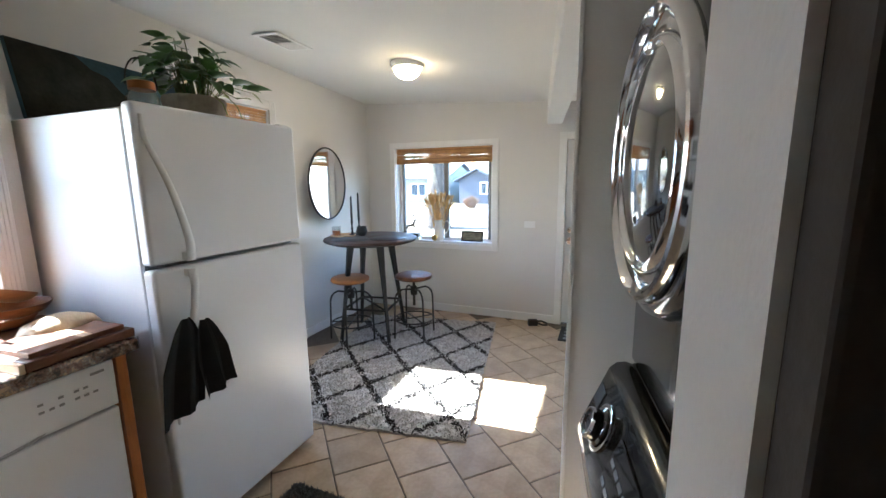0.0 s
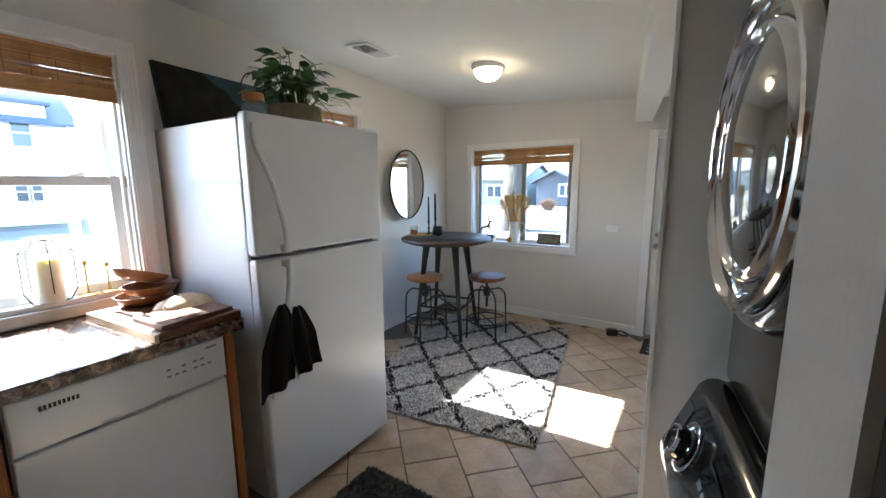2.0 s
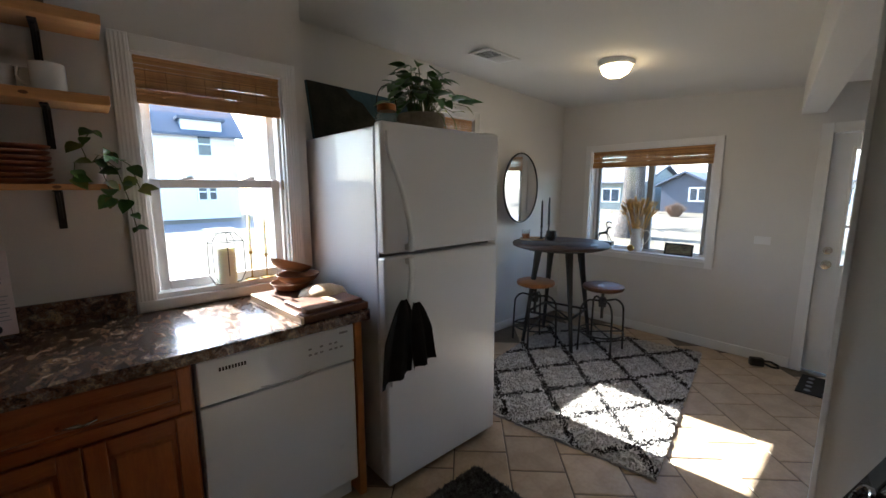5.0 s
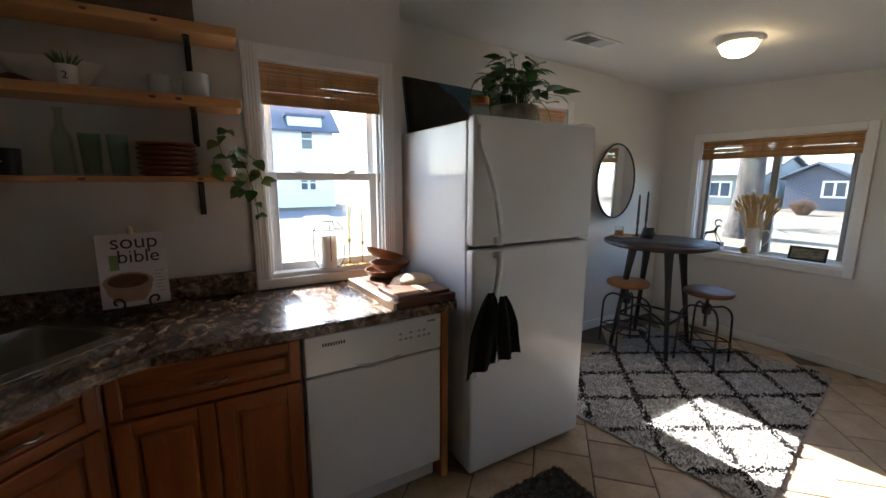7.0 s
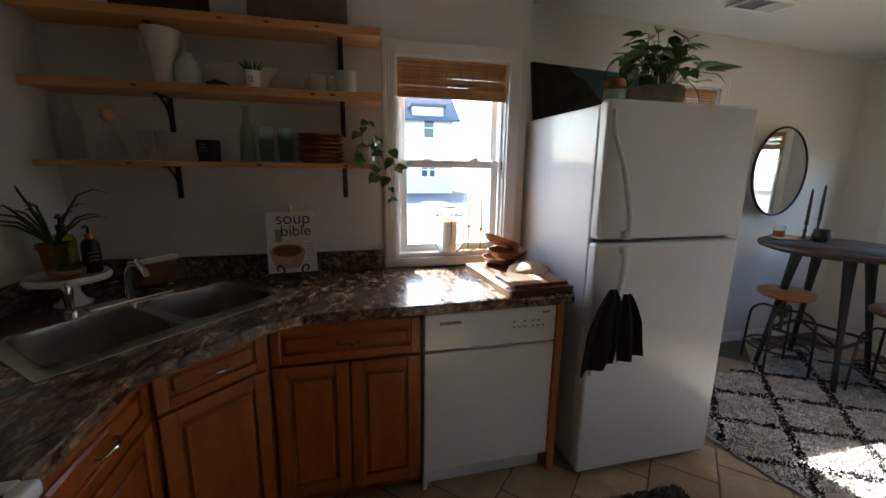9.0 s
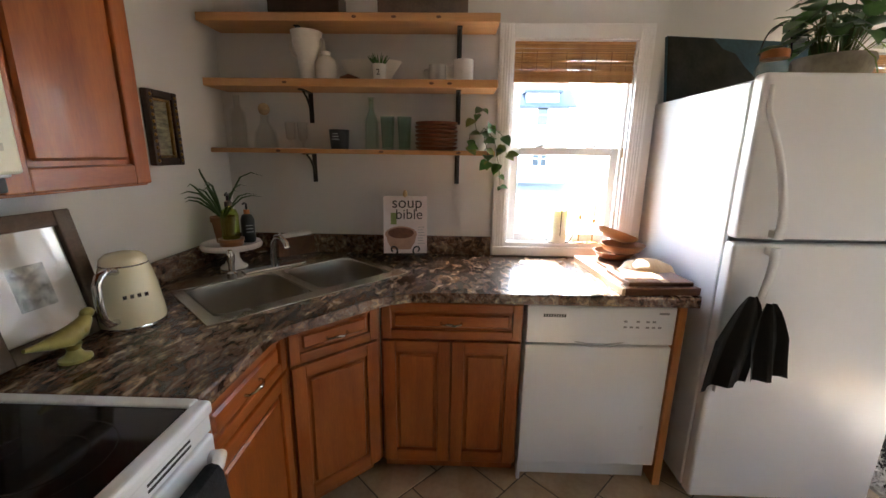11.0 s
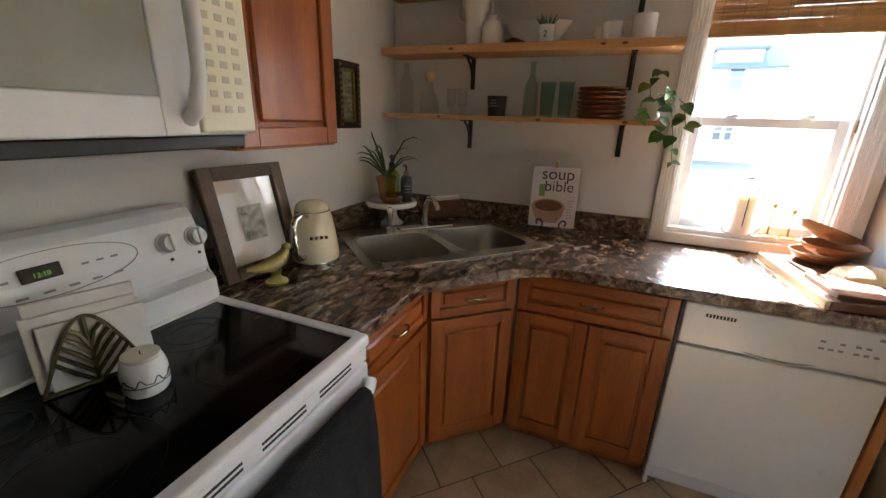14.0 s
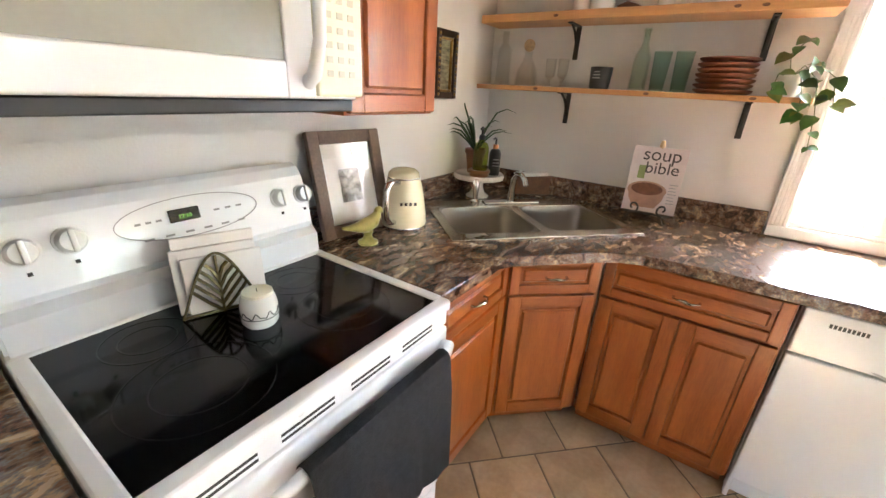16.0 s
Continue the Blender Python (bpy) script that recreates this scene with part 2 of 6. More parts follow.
SKETCH = material("pencil_sketch", (0.55, 0.54, 0.50), 0.6, second=(0.10, 0.10, 0.095), scale=30, bump=0)
CORK = material("pale_cork", (0.55, 0.37, 0.20), 0.8, vary=0.3, scale=60, bump=0.2)
COPPER = material("copper_lid", (0.50, 0.20, 0.08), 0.35, metal=0.8, vary=0.2, bump=0.03)
SOIL = material("potting_soil", (0.03, 0.022, 0.016), 0.95, vary=0.4, scale=40, bump=0.5)
# near-black brown: shade on the closet wall's south face, put into the colour
WALLSHADE = material("painted_wall_shade", (0.03, 0.02, 0.014), 0.8, vary=0.1, scale=2, bump=0.1)

for m in (SEATWOOD, BOARDWOOD, DARKWOOD, COOKTOP, PAINTDARK, PAINTBLUE):
    m.node_tree.nodes["Principled BSDF"].inputs["Specular IOR Level"].default_value = 0.28
for m in (WAX, LEAF, LEAFY):
    b = m.node_tree.nodes["Principled BSDF"]
    b.inputs["Subsurface Weight"].default_value = 0.6 if m is WAX else 0.25
    b.inputs["Subsurface Radius"].default_value = (0.03, 0.027, 0.02) if m is WAX else (0.01, 0.02, 0.005)
    b.inputs["Subsurface Scale"].default_value = 1.0


# ---- mesh helpers ----
def box(bm, x0, y0, z0, x1, y1, z1, bevel=0.0, seg=2, m=None):
    made = bmesh.ops.create_cube(bm, size=1.0)["verts"]
    for v in made:
        v.co = Vector(((v.co.x + 0.5) * (x1 - x0) + x0, (v.co.y + 0.5) * (y1 - y0) + y0, (v.co.z + 0.5) * (z1 - z0) + z0))
    if m is not None:
        bmesh.ops.transform(bm, matrix=m, verts=made)
    if bevel:
        edges = list({e for v in made for e in v.link_edges})
        bmesh.ops.bevel(bm, geom=edges, offset=bevel, segments=seg, profile=0.5, affect="EDGES", clamp_overlap=True)
    return bm


def boxed(*a, **k):
    return box(bmesh.new(), *a, **k)


def lathe(bm, profile, c=(0, 0, 0), seg=28, m=None, sx=1.0, sy=1.0):
    """Turned body from (radius, height) rows round an upright axis at c."""
    rings = []
    for r, z in profile:
        if r < 1e-5:
            rings.append([bm.verts.new((c[0], c[1], c[2] + z))])
        else:
            rings.append([bm.verts.new((c[0] + sx * r * math.cos(2 * math.pi * i / seg), c[1] + sy * r * math.sin(2 * math.pi * i / seg), c[2] + z)) for i in range(seg)])
    for a, b in zip(rings, rings[1:]):
        for i in range(seg):
            j = (i + 1) % seg
            if len(a) == 1 and len(b) == 1:
                continue
            if len(a) == 1:
                f = (a[0], b[j], b[i])
            elif len(b) == 1:
                f = (a[i], a[j], b[0])
            else:
                f = (a[i], a[j], b[j], b[i])
            bm.faces.new(f).smooth = True
    if m is not None:
        bmesh.ops.transform(bm, matrix=m, verts=[v for r in rings for v in r])
    return bm


def lathed(*a, **k):
    return lathe(bmesh.new(), *a, **k)


def tube(bm, pts, r, seg=8, closed=False):
    """Round bar along points; r is one radius or one a point."""
    pts = [Vector(p) for p in pts]
    n = len(pts)
    rad = r if isinstance(r, (list, tuple)) else [r] * n
    rings = []
    side = None
    for i, p in enumerate(pts):
        if closed:
            d = (pts[(i + 1) % n] - pts[i - 1]).normalized()
        else:
            d = (pts[min(i + 1, n - 1)] - pts[max(i - 1, 0)]).normalized()
        if side is None:
            side = d.orthogonal().normalized()
        side = (side - d * side.dot(d)).normalized()
        up = d.cross(side)
        rings.append([bm.verts.new(p + rad[i] * (math.cos(2 * math.pi * k / seg) * side + math.sin(2 * math.pi * k / seg) * up)) for k in range(seg)])
    for i in range(n if closed else n - 1):
        a, b = rings[i], rings[(i + 1) % n]
        for k in range(seg):
            bm.faces.new((a[k], a[(k + 1) % seg], b[(k + 1) % seg], b[k])).smooth = True
    if not closed:
        bm.faces.new(rings[0][::-1])
        bm.faces.new(rings[-1])
    return bm


def tubed(*a, **k):
    return tube(bmesh.new(), *a, **k)


def ball(bm, c, rx, ry, rz, seg=16):
    prof = [(math.sin(math.pi * i / 10), -math.cos(math.pi * i / 10)) for i in range(11)]
    prof[0], prof[-1] = (0, -1), (0, 1)
    return lathe(bm, prof, (0, 0, 0), seg, Matrix.Translation(c) @ Matrix.Diagonal((rx, ry, rz, 1)))


def slab(bm, outline, z0, z1, bevel=0.0):
    """Flat plate with the given outline of (x, y)."""
    lo = [bm.verts.new((x, y, z0)) for x, y in outline]
    hi = [bm.verts.new((x, y, z1)) for x, y in outline]
    n = len(lo)
    bm.faces.new(lo[::-1])
    top = bm.faces.new(hi)
    for i in range(n):
        bm.faces.new((lo[i], lo[(i + 1) % n], hi[(i + 1) % n], hi[i]))
    if bevel:
        bmesh.ops.bevel(bm, geom=list(top.edges), offset=bevel, segments=3, profile=0.5, affect="EDGES", clamp_overlap=True)
    return bm


def leaf(bm, base, way, up, length, width, droop=0.2):
    """Heart-shaped leaf with a folded midrib."""
    way, up = Vector(way).normalized(), Vector(up)
    side = way.cross(up).normalized()
    nor = side.cross(way).normalized()
    rows = [(0.0, 0.06), (0.12, 0.42), (0.35, 0.5), (0.65, 0.36), (0.88, 0.13), (1.0, 0.01)]
    prev = None
    for s, w in rows:
        mid = Vector(base) + way * (length * s) - nor * (droop * length * s * s)
        l = bm.verts.new(mid + side * (w * width) + nor * (0.12 * width * w * 2))
        c = bm.verts.new(mid)
        r = bm.verts.new(mid - side * (w * width) + nor * (0.12 * width * w * 2))
        if prev:
            bm.faces.new((prev[0], prev[1], c, l)).smooth = True
            bm.faces.new((prev[1], prev[2], r, c)).smooth = True
        prev = (l, c, r)
    return bm


ORIGIN = {}


def crease(bm):
    for e in bm.edges:
        if len(e.link_faces) == 2 and e.calc_face_angle(0.0) > radians(42):
            e.smooth = False


def thing(name, at, label="", category="", group="", kind=""):
    ob = new(name)
    ob.empty_display_size = 0.05
    ob.location = at
    ORIGIN[ob.name] = Vector(at)
    return tagged(ob, label, category, group, kind)


def part(name, bm, mat, parent=None, label="", turn=None):
    """Links a bmesh given in world places as one mesh, under its parent."""
    me = bpy.data.meshes.new(name)
    bmesh.ops.recalc_face_normals(bm, faces=bm.faces[:])
    crease(bm)
    o = ORIGIN[parent.name] if parent else Vector((0, 0, 0))
    bmesh.ops.translate(bm, vec=-o, verts=bm.verts[:])
    bm.to_mesh(me)
    bm.free()
    me.materials.append(mat)
    ob = new(name, me)
    if parent:
        ob.parent = parent
    ORIGIN[ob.name] = o
    return tagged(ob, label)


def solid(name, bm, mat, label="", category="", kind="", group=""):
    """A one-mesh thing with its own origin at its base."""
    zs = [v.co for v in bm.verts]
    o = Vector((sum(v.x for v in zs) / len(zs), sum(v.y for v in zs) / len(zs), min(v.z for v in zs)))
    bmesh.ops.recalc_face_normals(bm, faces=bm.faces[:])
    crease(bm)
    bmesh.ops.translate(bm, vec=-o, verts=bm.verts[:])
    me = bpy.data.meshes.new(name)
    bm.to_mesh(me)
    bm.free()
    me.materials.append(mat)
    ob = new(name, me)
    ob.location = o
    ORIGIN[ob.name] = o
    return tagged(ob, label, category, group, kind)


def letters(text, size, mat, parent, m, name="lettering", extrude=0.0006):
    cu = bpy.data.curves.new(name, "FONT")
    cu.body, cu.size, cu.extrude, cu.align_x = text, size, extrude, "CENTER"
    tmp = bpy.data.objects.new(name, cu)
    me = bpy.data.meshes.new_from_object(tmp)
    bpy.data.objects.remove(tmp)
    me.materials.clear()
    me.materials.append(mat)
    me.transform(Matrix.Translation(-ORIGIN[parent.name]) @ m)
    ob = new(name, me)
    ob.parent = parent
    return ob


def facing(x, y, z, normal_deg, lean=0):
    """Frame of a flat thing on a wall: local x runs to the viewer's right, local y up, local z towards the viewer."""
    return Matrix.Translation((x, y, z)) @ Matrix.Rotation(radians(normal_deg + 90), 4, "Z") @ Matrix.Rotation(radians(90 - lean), 4, "X")


# ---- structure ----
def ceiling_z(x, y):
    return 2.46 - 0.068 * (x + 0.4) - 0.042 * (y - 3.1)


def wall(name, axis, lo, hi, a0, a1, z1, holes=(), mat=WALL, label="smooth off-white painted wall"):
    """Wall with real openings. axis: the one it runs along; lo, hi: its faces; holes: (from, to, bottom, top)."""
    bm = bmesh.new()

    def piece(s0, s1, q0, q1):
        if s1 - s0 > 1e-4 and q1 - q0 > 1e-4:
            if axis == "y":
                box(bm, lo, s0, q0, hi, s1, q1)
            else:
                box(bm, s0, lo, q0, s1, hi, q1)
    at = a0
    for h0, h1, b, t in sorted(holes):
        piece(at, h0, 0, z1)
        piece(h0, h1, 0, b)
        piece(h0, h1, t, z1)
        at = h1
    piece(at, a1, 0, z1)
    ob = part(name, bm, mat)
    return tagged(ob, label, "wall", kind="structure")


wall("wall_west_kitchen", "y", -0.14, 0.0, 0.0, 2.24, 2.75, [(1.505, 2.12, 0.97, 2.02)])
wall("wall_west_dining", "y", -0.54, -0.40, 2.24, 5.46, 2.75, [(3.27, 3.97, 0.95, 2.06)])
wall("wall_return", "x", 2.10, 2.24, -0.54, -0.14, 2.75)
wall("wall_north", "x", 5.46, 5.60, -0.54, 3.3, 2.75, [(-0.04, 1.11, 0.79, 1.845), (1.84, 2.66, 0.0, 1.86)])
wall("wall_south", "x", -0.14, 0.0, -0.14, 3.3, 2.75)
wall("wall_east", "y", 3.2, 3.34, 0.0, 5.46, 2.75)
wall("wall_closet_near", "x", 1.545, 1.70, 2.25, 3.2, 2.75)
wall("wall_closet_far", "x", 2.55, 2.67, 2.12, 3.2, 2.75)
solid("corner_trim", boxed(2.108, 2.542, 0, 2.12, 2.68, 2.5, 0.002), TRIM, "white painted corner trim on the closet wall", "trim", "structure")
# added sheet, no real door: darkens the closet wall's unlit south face
solid("wall_shade_panel", boxed(2.254, 1.51, 0, 3.1, 1.543, 2.05, 0.003), WALLSHADE, "added dark brown sheet standing in for shade on the closet wall", "door", "structure")

bm = bmesh.new()
cs = [(-0.54, -0.14), (3.34, -0.14), (3.34, 5.6), (-0.54, 5.6)]
lo = [bm.verts.new((x, y, ceiling_z(x, y))) for x, y in cs]
hi = [bm.verts.new((x, y, 2.8)) for x, y in cs]
bm.faces.new(lo)
bm.faces.new(hi[::-1])
for i in range(4):
    bm.faces.new((lo[i], hi[i], hi[(i + 1) % 4], lo[(i + 1) % 4]))
tagged(part("ceiling", bm, CEIL), "flat white painted ceiling", "ceiling", kind="structure")
bm = bmesh.new()
box(bm, -0.001, -2.82, 2.01, 0.14, -0.001, 2.5, 0.004, m=Matrix.Translation((1.645, 5.455, 0)) @ Matrix.Rotation(radians(8.5), 4, "Z"))
tagged(part("ceiling_beam", bm, CEIL), "white boxed ceiling beam running to the window wall", "beam", kind="structure")
floor = tagged(part("floor", boxed(-0.54, -0.14, -0.12, 3.34, 5.6, -0.004), GROUT), "beige ceramic floor tiles laid diagonally with dark grout", "floor", kind="structure")

for nm, b in (("baseboard_north", (-0.38, 5.445, 0, 1.765, 5.46, 0.085)), ("baseboard_west", (-0.40, 3.05, 0, -0.386, 5.44, 0.085))):
    solid(nm, boxed(*b, 0.003), TRIM, "white painted baseboard along the wall", "baseboard", "structure")


# ---- windows and blinds ----
def casing(bm, m, w, h, wide=0.07, thick=0.022, sill=True):
    """Trim boards round an opening of w by h in a wall frame whose middle is the opening's bottom middle."""
    box(bm, -w / 2 - wide, -0.02 if sill else -wide, 0, -w / 2, h + wide, thick, 0.004, m=m)
    box(bm, w / 2, -0.02 if sill else -wide, 0, w / 2 + wide, h + wide, thick, 0.004, m=m)
    box(bm, -w / 2 - 0.001, h, 0.001, w / 2 + 0.001, h + wide - 0.001, thick - 0.001, 0.004, m=m)
    box(bm, -w / 2 - wide * (1 if sill else 0.0), -0.05 if sill else -wide, 0.001, w / 2 + wide * (1 if sill else 0.0), -0.001, thick + (0.006 if sill else -0.001), 0.004, m=m)
    return bm


def reveal(bm, m, w, h, depth):
    t = 0.008
    box(bm, -w / 2, 0, -depth, -w / 2 + t, h, 0.0, m=m)
    box(bm, w / 2 - t, 0, -depth, w / 2, h, 0.0, m=m)
    box(bm, -w / 2 + t, h - t, -depth, w / 2 - t, h, 0.0, m=m)
    box(bm, -w / 2 + t, 0, -depth, w / 2 - t, t + 0.012, 0.004, m=m)
    return bm


def sash(bm, m, x0, x1, y0, y1, z, rail, thick=0.03):
    box(bm, x0, y0, z - thick, x0 + rail, y1, z, 0.004, m=m)
    box(bm, x1 - rail, y0, z - thick, x1, y1, z, 0.004, m=m)
    box(bm, x0 + rail, y0, z - thick + 0.001, x1 - rail, y0 + rail, z - 0.001, 0.004, m=m)
    box(bm, x0 + rail, y1 - rail, z - thick + 0.001, x1 - rail, y1, z - 0.001, 0.004, m=m)
    return bm


def pane(win, m, x0, x1, y0, y1, z):
    ob = part("pane", boxed(x0, y0, z - 0.002, x1, y1, z + 0.002, m=m), PANE, win)
    ob.visible_shadow = False
    return ob


def blind(m, w, top, drop, z, seed, label):
    """Rolled woven bamboo shade: slats across, stitched with threads, with a folded lower roll."""
    rnd = random.Random(seed)
    b = thing("bamboo_blind", m @ Vector((0, top, z)), label, "blind")
    n = int(drop / 0.0062)
    meshes = []
    for k in range(7):
        bm = bmesh.new()
        box(bm, -w / 2, -0.0027, -0.0012, w / 2, 0.0027, 0.0012)
        bmesh.ops.transform(bm, matrix=m.to_3x3().to_4x4(), verts=bm.verts[:])
        me = bpy.data.meshes.new("slat")
        bm.to_mesh(me)
        bm.free()
        me.materials.append(BAMBOO)
        meshes.append(me)
    for i in range(n):
        y = top - 0.012 - i * 0.0062
        if rnd.random() < 0.03 and 4 < i < n - 14:
            continue
        bulge = 0.012 if i > n - 10 else (0.006 if i < 6 else 0.0)
        ob = new("slat", meshes[i % 7])
        ob.parent = b
        p = m @ Vector((rnd.uniform(-0.002, 0.002), y, z + bulge + rnd.uniform(-0.0015, 0.0015)))
        ob.location = p - ORIGIN[b.name]
        ob.rotation_euler = (0, rnd.uniform(-0.004, 0.004), 0) if abs(m[0][2]) < 0.5 else (rnd.uniform(-0.003, 0.003), 0, 0)
    bm = bmesh.new()
    box(bm, -w / 2, top - 0.01, z - 0.02, w / 2, top, z + 0.012, 0.003, m=m)
    part("head_rail", bm, BAMBOO, b)
    bm = bmesh.new()
    box(bm, -w / 2 + 0.001, top - drop - 0.003, z - 0.012, w / 2 - 0.001, top - drop + 0.05, z + 0.0075, 0.006, m=m)
    part("bottom_roll", bm, BAMBOO, b)
    for k in range(8):
        x = -w / 2 + w * (k + 0.5) / 8
        part("stitching", boxed(x - 0.0012, top - drop + 0.02, z - 0.004, x + 0.0012, top - 0.01, z + 0.0032, m=m), BLINDTHREAD, b)
    bm = bmesh.new()
    for k in range(int(drop / 0.02)):
        y = top - 0.02 - k * 0.02
        box(bm, -w / 2 + 0.003, y - 0.0078, z - 0.0065, w / 2 - 0.003, y + 0.0078, z - 0.0052, m=m)
    part("backing", bm, BLINDTHREAD, b)
    return b


def double_hung(name, m, w, h, label, depth=0.14, split=0.49):
    win = thing(name, m.translation, label, "window", kind="structure")
    part("window_trim", casing(bmesh.new(), m, w, h), TRIM, win)
    for sx in (-1, 1):
        for k in range(4):
            x = sx * (w / 2 + 0.014 + 0.014 * k)
            part("trim_flute", boxed(x - 0.004, -0.015, 0.021, x + 0.004, h + 0.064, 0.025, 0.0015, 1, m=m), TRIM, win)
    part("window_jamb", reveal(bmesh.new(), m, w, h, depth), VINYL, win)
    x0, x1 = -w / 2 + 0.02, w / 2 - 0.02
    mid = h * split
    part("lower_sash", sash(bmesh.new(), m, x0, x1, 0.022, mid + 0.02, -0.05, 0.042), VINYL, win)
    part("upper_sash", sash(bmesh.new(), m, x0, x1, mid - 0.02, h - 0.01, -0.085, 0.038), VINYL, win)
    pane(win, m, x0 + 0.04, x1 - 0.04, 0.06, mid - 0.02, -0.065)
    pane(win, m, x0 + 0.036, x1 - 0.036, mid + 0.015, h - 0.045, -0.10)
    for s in (-0.22, 0.22):
        bm = bmesh.new()
        box(bm, s * w - 0.025, mid + 0.02, -0.06, s * w + 0.025, mid + 0.028, -0.035, 0.003, m=m)
        box(bm, s * w - 0.008, mid + 0.028, -0.055, s * w + 0.03, mid + 0.036, -0.045, 0.003, m=m)
        part("sash_lock", bm, VINYL, win)
    for s in (-1, 1):
        bm = bmesh.new()
        box(bm, s * (w / 2 - 0.014) - 0.006, 0.02, -0.05, s * (w / 2 - 0.014) + 0.006, h - 0.01, -0.03, 0.002, m=m)
        part("track", bm, VINYL, win)
    bm = bmesh.new()
    box(bm, w / 2 - 0.012, mid - 0.03, -0.03, w / 2 - 0.004, mid + 0.02, -0.02, 0.002, m=m)
    part("side_latch", bm, BRASS, win)
    return win


MK = facing(0, 1.8125, 0.97, 0)
double_hung("window_kitchen", MK, 0.615, 1.05, "white double-hung kitchen window with locks above the counter")
blind(MK, 0.595, 1.045, 0.19, -0.012, 3, "woven bamboo shade rolled high in the kitchen window")
MD = facing(-0.40, 3.62, 0.95, 0)
double_hung("window_dining", MD, 0.70, 1.11, "white double-hung window behind the refrigerator", split=0.77)
blind(MD, 0.68, 1.105, 0.265, -0.012, 4, "woven bamboo shade glowing in the side window")

MN = facing(0.535, 5.46, 0.79, -90)
wn1 = thing("window_north", MN.translation, "white sliding picture window with a deep sill", "window", kind="structure")
part("window_trim", casing(bmesh.new(), MN, 1.15, 1.055, 0.06, 0.022, sill=False), TRIM, wn1)
part("window_jamb", reveal(bmesh.new(), MN, 1.15, 1.055, 0.14), VINYL, wn1)
part("window_frame", sash(bmesh.new(), MN, -0.565, 0.565, 0.022, 1.045, -0.085, 0.035), VINYL, wn1)
bm = bmesh.new()
box(bm, -0.005, 0.05, -0.11, 0.05, 1.02, -0.07, 0.004, m=MN)
part("meeting_stile", bm, GASKET, wn1)
bm = bmesh.new()
box(bm, -0.53, 0.05, -0.105, -0.5, 1.02, -0.075, 0.004, m=MN)
box(bm, 0.5, 0.05, -0.105, 0.53, 1.02, -0.075, 0.004, m=MN)
part("sash_stile", bm, GASKET, wn1)
pane(wn1, MN, -0.51, 0.0, 0.05, 1.02, -0.095)
pane(wn1, MN, 0.045, 0.51, 0.05, 1.02, -0.1)
blind(MN, 1.12, 1.05, 0.165, -0.012, 5, "flat bamboo shade pulled up in the picture window")

# entry door
MDR = facing(2.25, 5.46, 0.0, -90)
dr = thing("door_entry", MDR.translation, "white entry door with a narrow glazed light and two locks", "door", kind="structure")
bm = bmesh.new()
box(bm, -0.48, 0, 0, -0.41, 1.93, 0.02, 0.003, m=MDR)
box(bm, 0.41, 0, 0, 0.48, 1.93, 0.02, 0.003, m=MDR)
box(bm, -0.41, 1.86, 0.001, 0.41, 1.929, 0.019, 0.003, m=MDR)
part("door_casing", bm, TRIM, dr)
bm = bmesh.new()
box(bm, -0.408, 0.01, -0.08, -0.28, 1.855, -0.035, 0.002, m=MDR)
box(bm, 0.28, 0.01, -0.08, 0.408, 1.855, -0.035, 0.002, m=MDR)
box(bm, -0.28, 0.01, -0.08, 0.28, 0.88, -0.035, m=MDR)
box(bm, -0.28, 1.73, -0.08, 0.28, 1.855, -0.035, m=MDR)
part("door_leaf", bm, WHITE, dr)
bm = sash(bmesh.new(), MDR, -0.30, 0.30, 0.86, 1.75, -0.026, 0.022, 0.012)
for k in (1, 2):
    box(bm, -0.28, 0.88 + k * 0.283, -0.06, 0.28, 0.88 + k * 0.283 + 0.018, -0.03, m=MDR)
for k in (1, 2):
    box(bm, -0.28 + k * 0.187 - 0.009, 0.88, -0.06, -0.28 + k * 0.187 + 0.009, 1.73, -0.031, m=MDR)
part("glazing_bars", bm, TRIM, dr)
pane(dr, MDR, -0.28, 0.28, 0.88, 1.73, -0.055)
for z, r in ((0.985, 0.028), (0.875, 0.033)):
    bm = lathed([(0, 0), (r * 0.95, 0.0), (r, 0.008), (r * 0.45, 0.014), (r * 0.4, 0.03), (r * 0.9, 0.04), (r * 0.9, 0.055), (0, 0.062)], (0, 0, 0), 20, MDR @ Matrix.Translation((-0.355, z, -0.035)))
    part("door_knob" if z < 0.9 else "deadbolt", bm, NICKEL, dr)

bm = boxed(-0.055, -0.006, 0, 0.055, 0.06, 0.006, 0.002, m=facing(1.5, 5.459, 1.0, -90))
sw = thing("wall_switch", (1.5, 5.459, 1.0), "white double light switch on the wall", "switch")
part("plate", bm, VINYL, sw)
for s in (-0.025, 0.025):
    part("toggle", boxed(s - 0.005, 0.02, 0.006, s + 0.005, 0.036, 0.014, 0.001, m=facing(1.5, 5.459, 1.0, -90)), VINYL, sw)

# ceiling lamp and vent
cx, cy = 0.78, 4.18
cz = ceiling_z(cx, cy)
lamp = thing("ceiling_lamp", (cx, cy, cz), "round flush ceiling lamp, lit, frosted glass dome", "ceiling lamp")
part("base_ring", lathed([(0, -0.004), (0.122, -0.004), (0.124, -0.018), (0.116, -0.042), (0.104, -0.046), (0.104, -0.036)], (cx, cy, cz + 0.012), 40), VINYL, lamp)
part("glass_dome", lathed([(0.103, -0.032), (0.1, -0.06), (0.084, -0.09), (0.05, -0.112), (0, -0.12)], (cx, cy, cz + 0.012), 40), LAMPGLASS, lamp)
vc = Vector((0.16, 3.6, ceiling_z(0.16, 3.6) - 0.003))
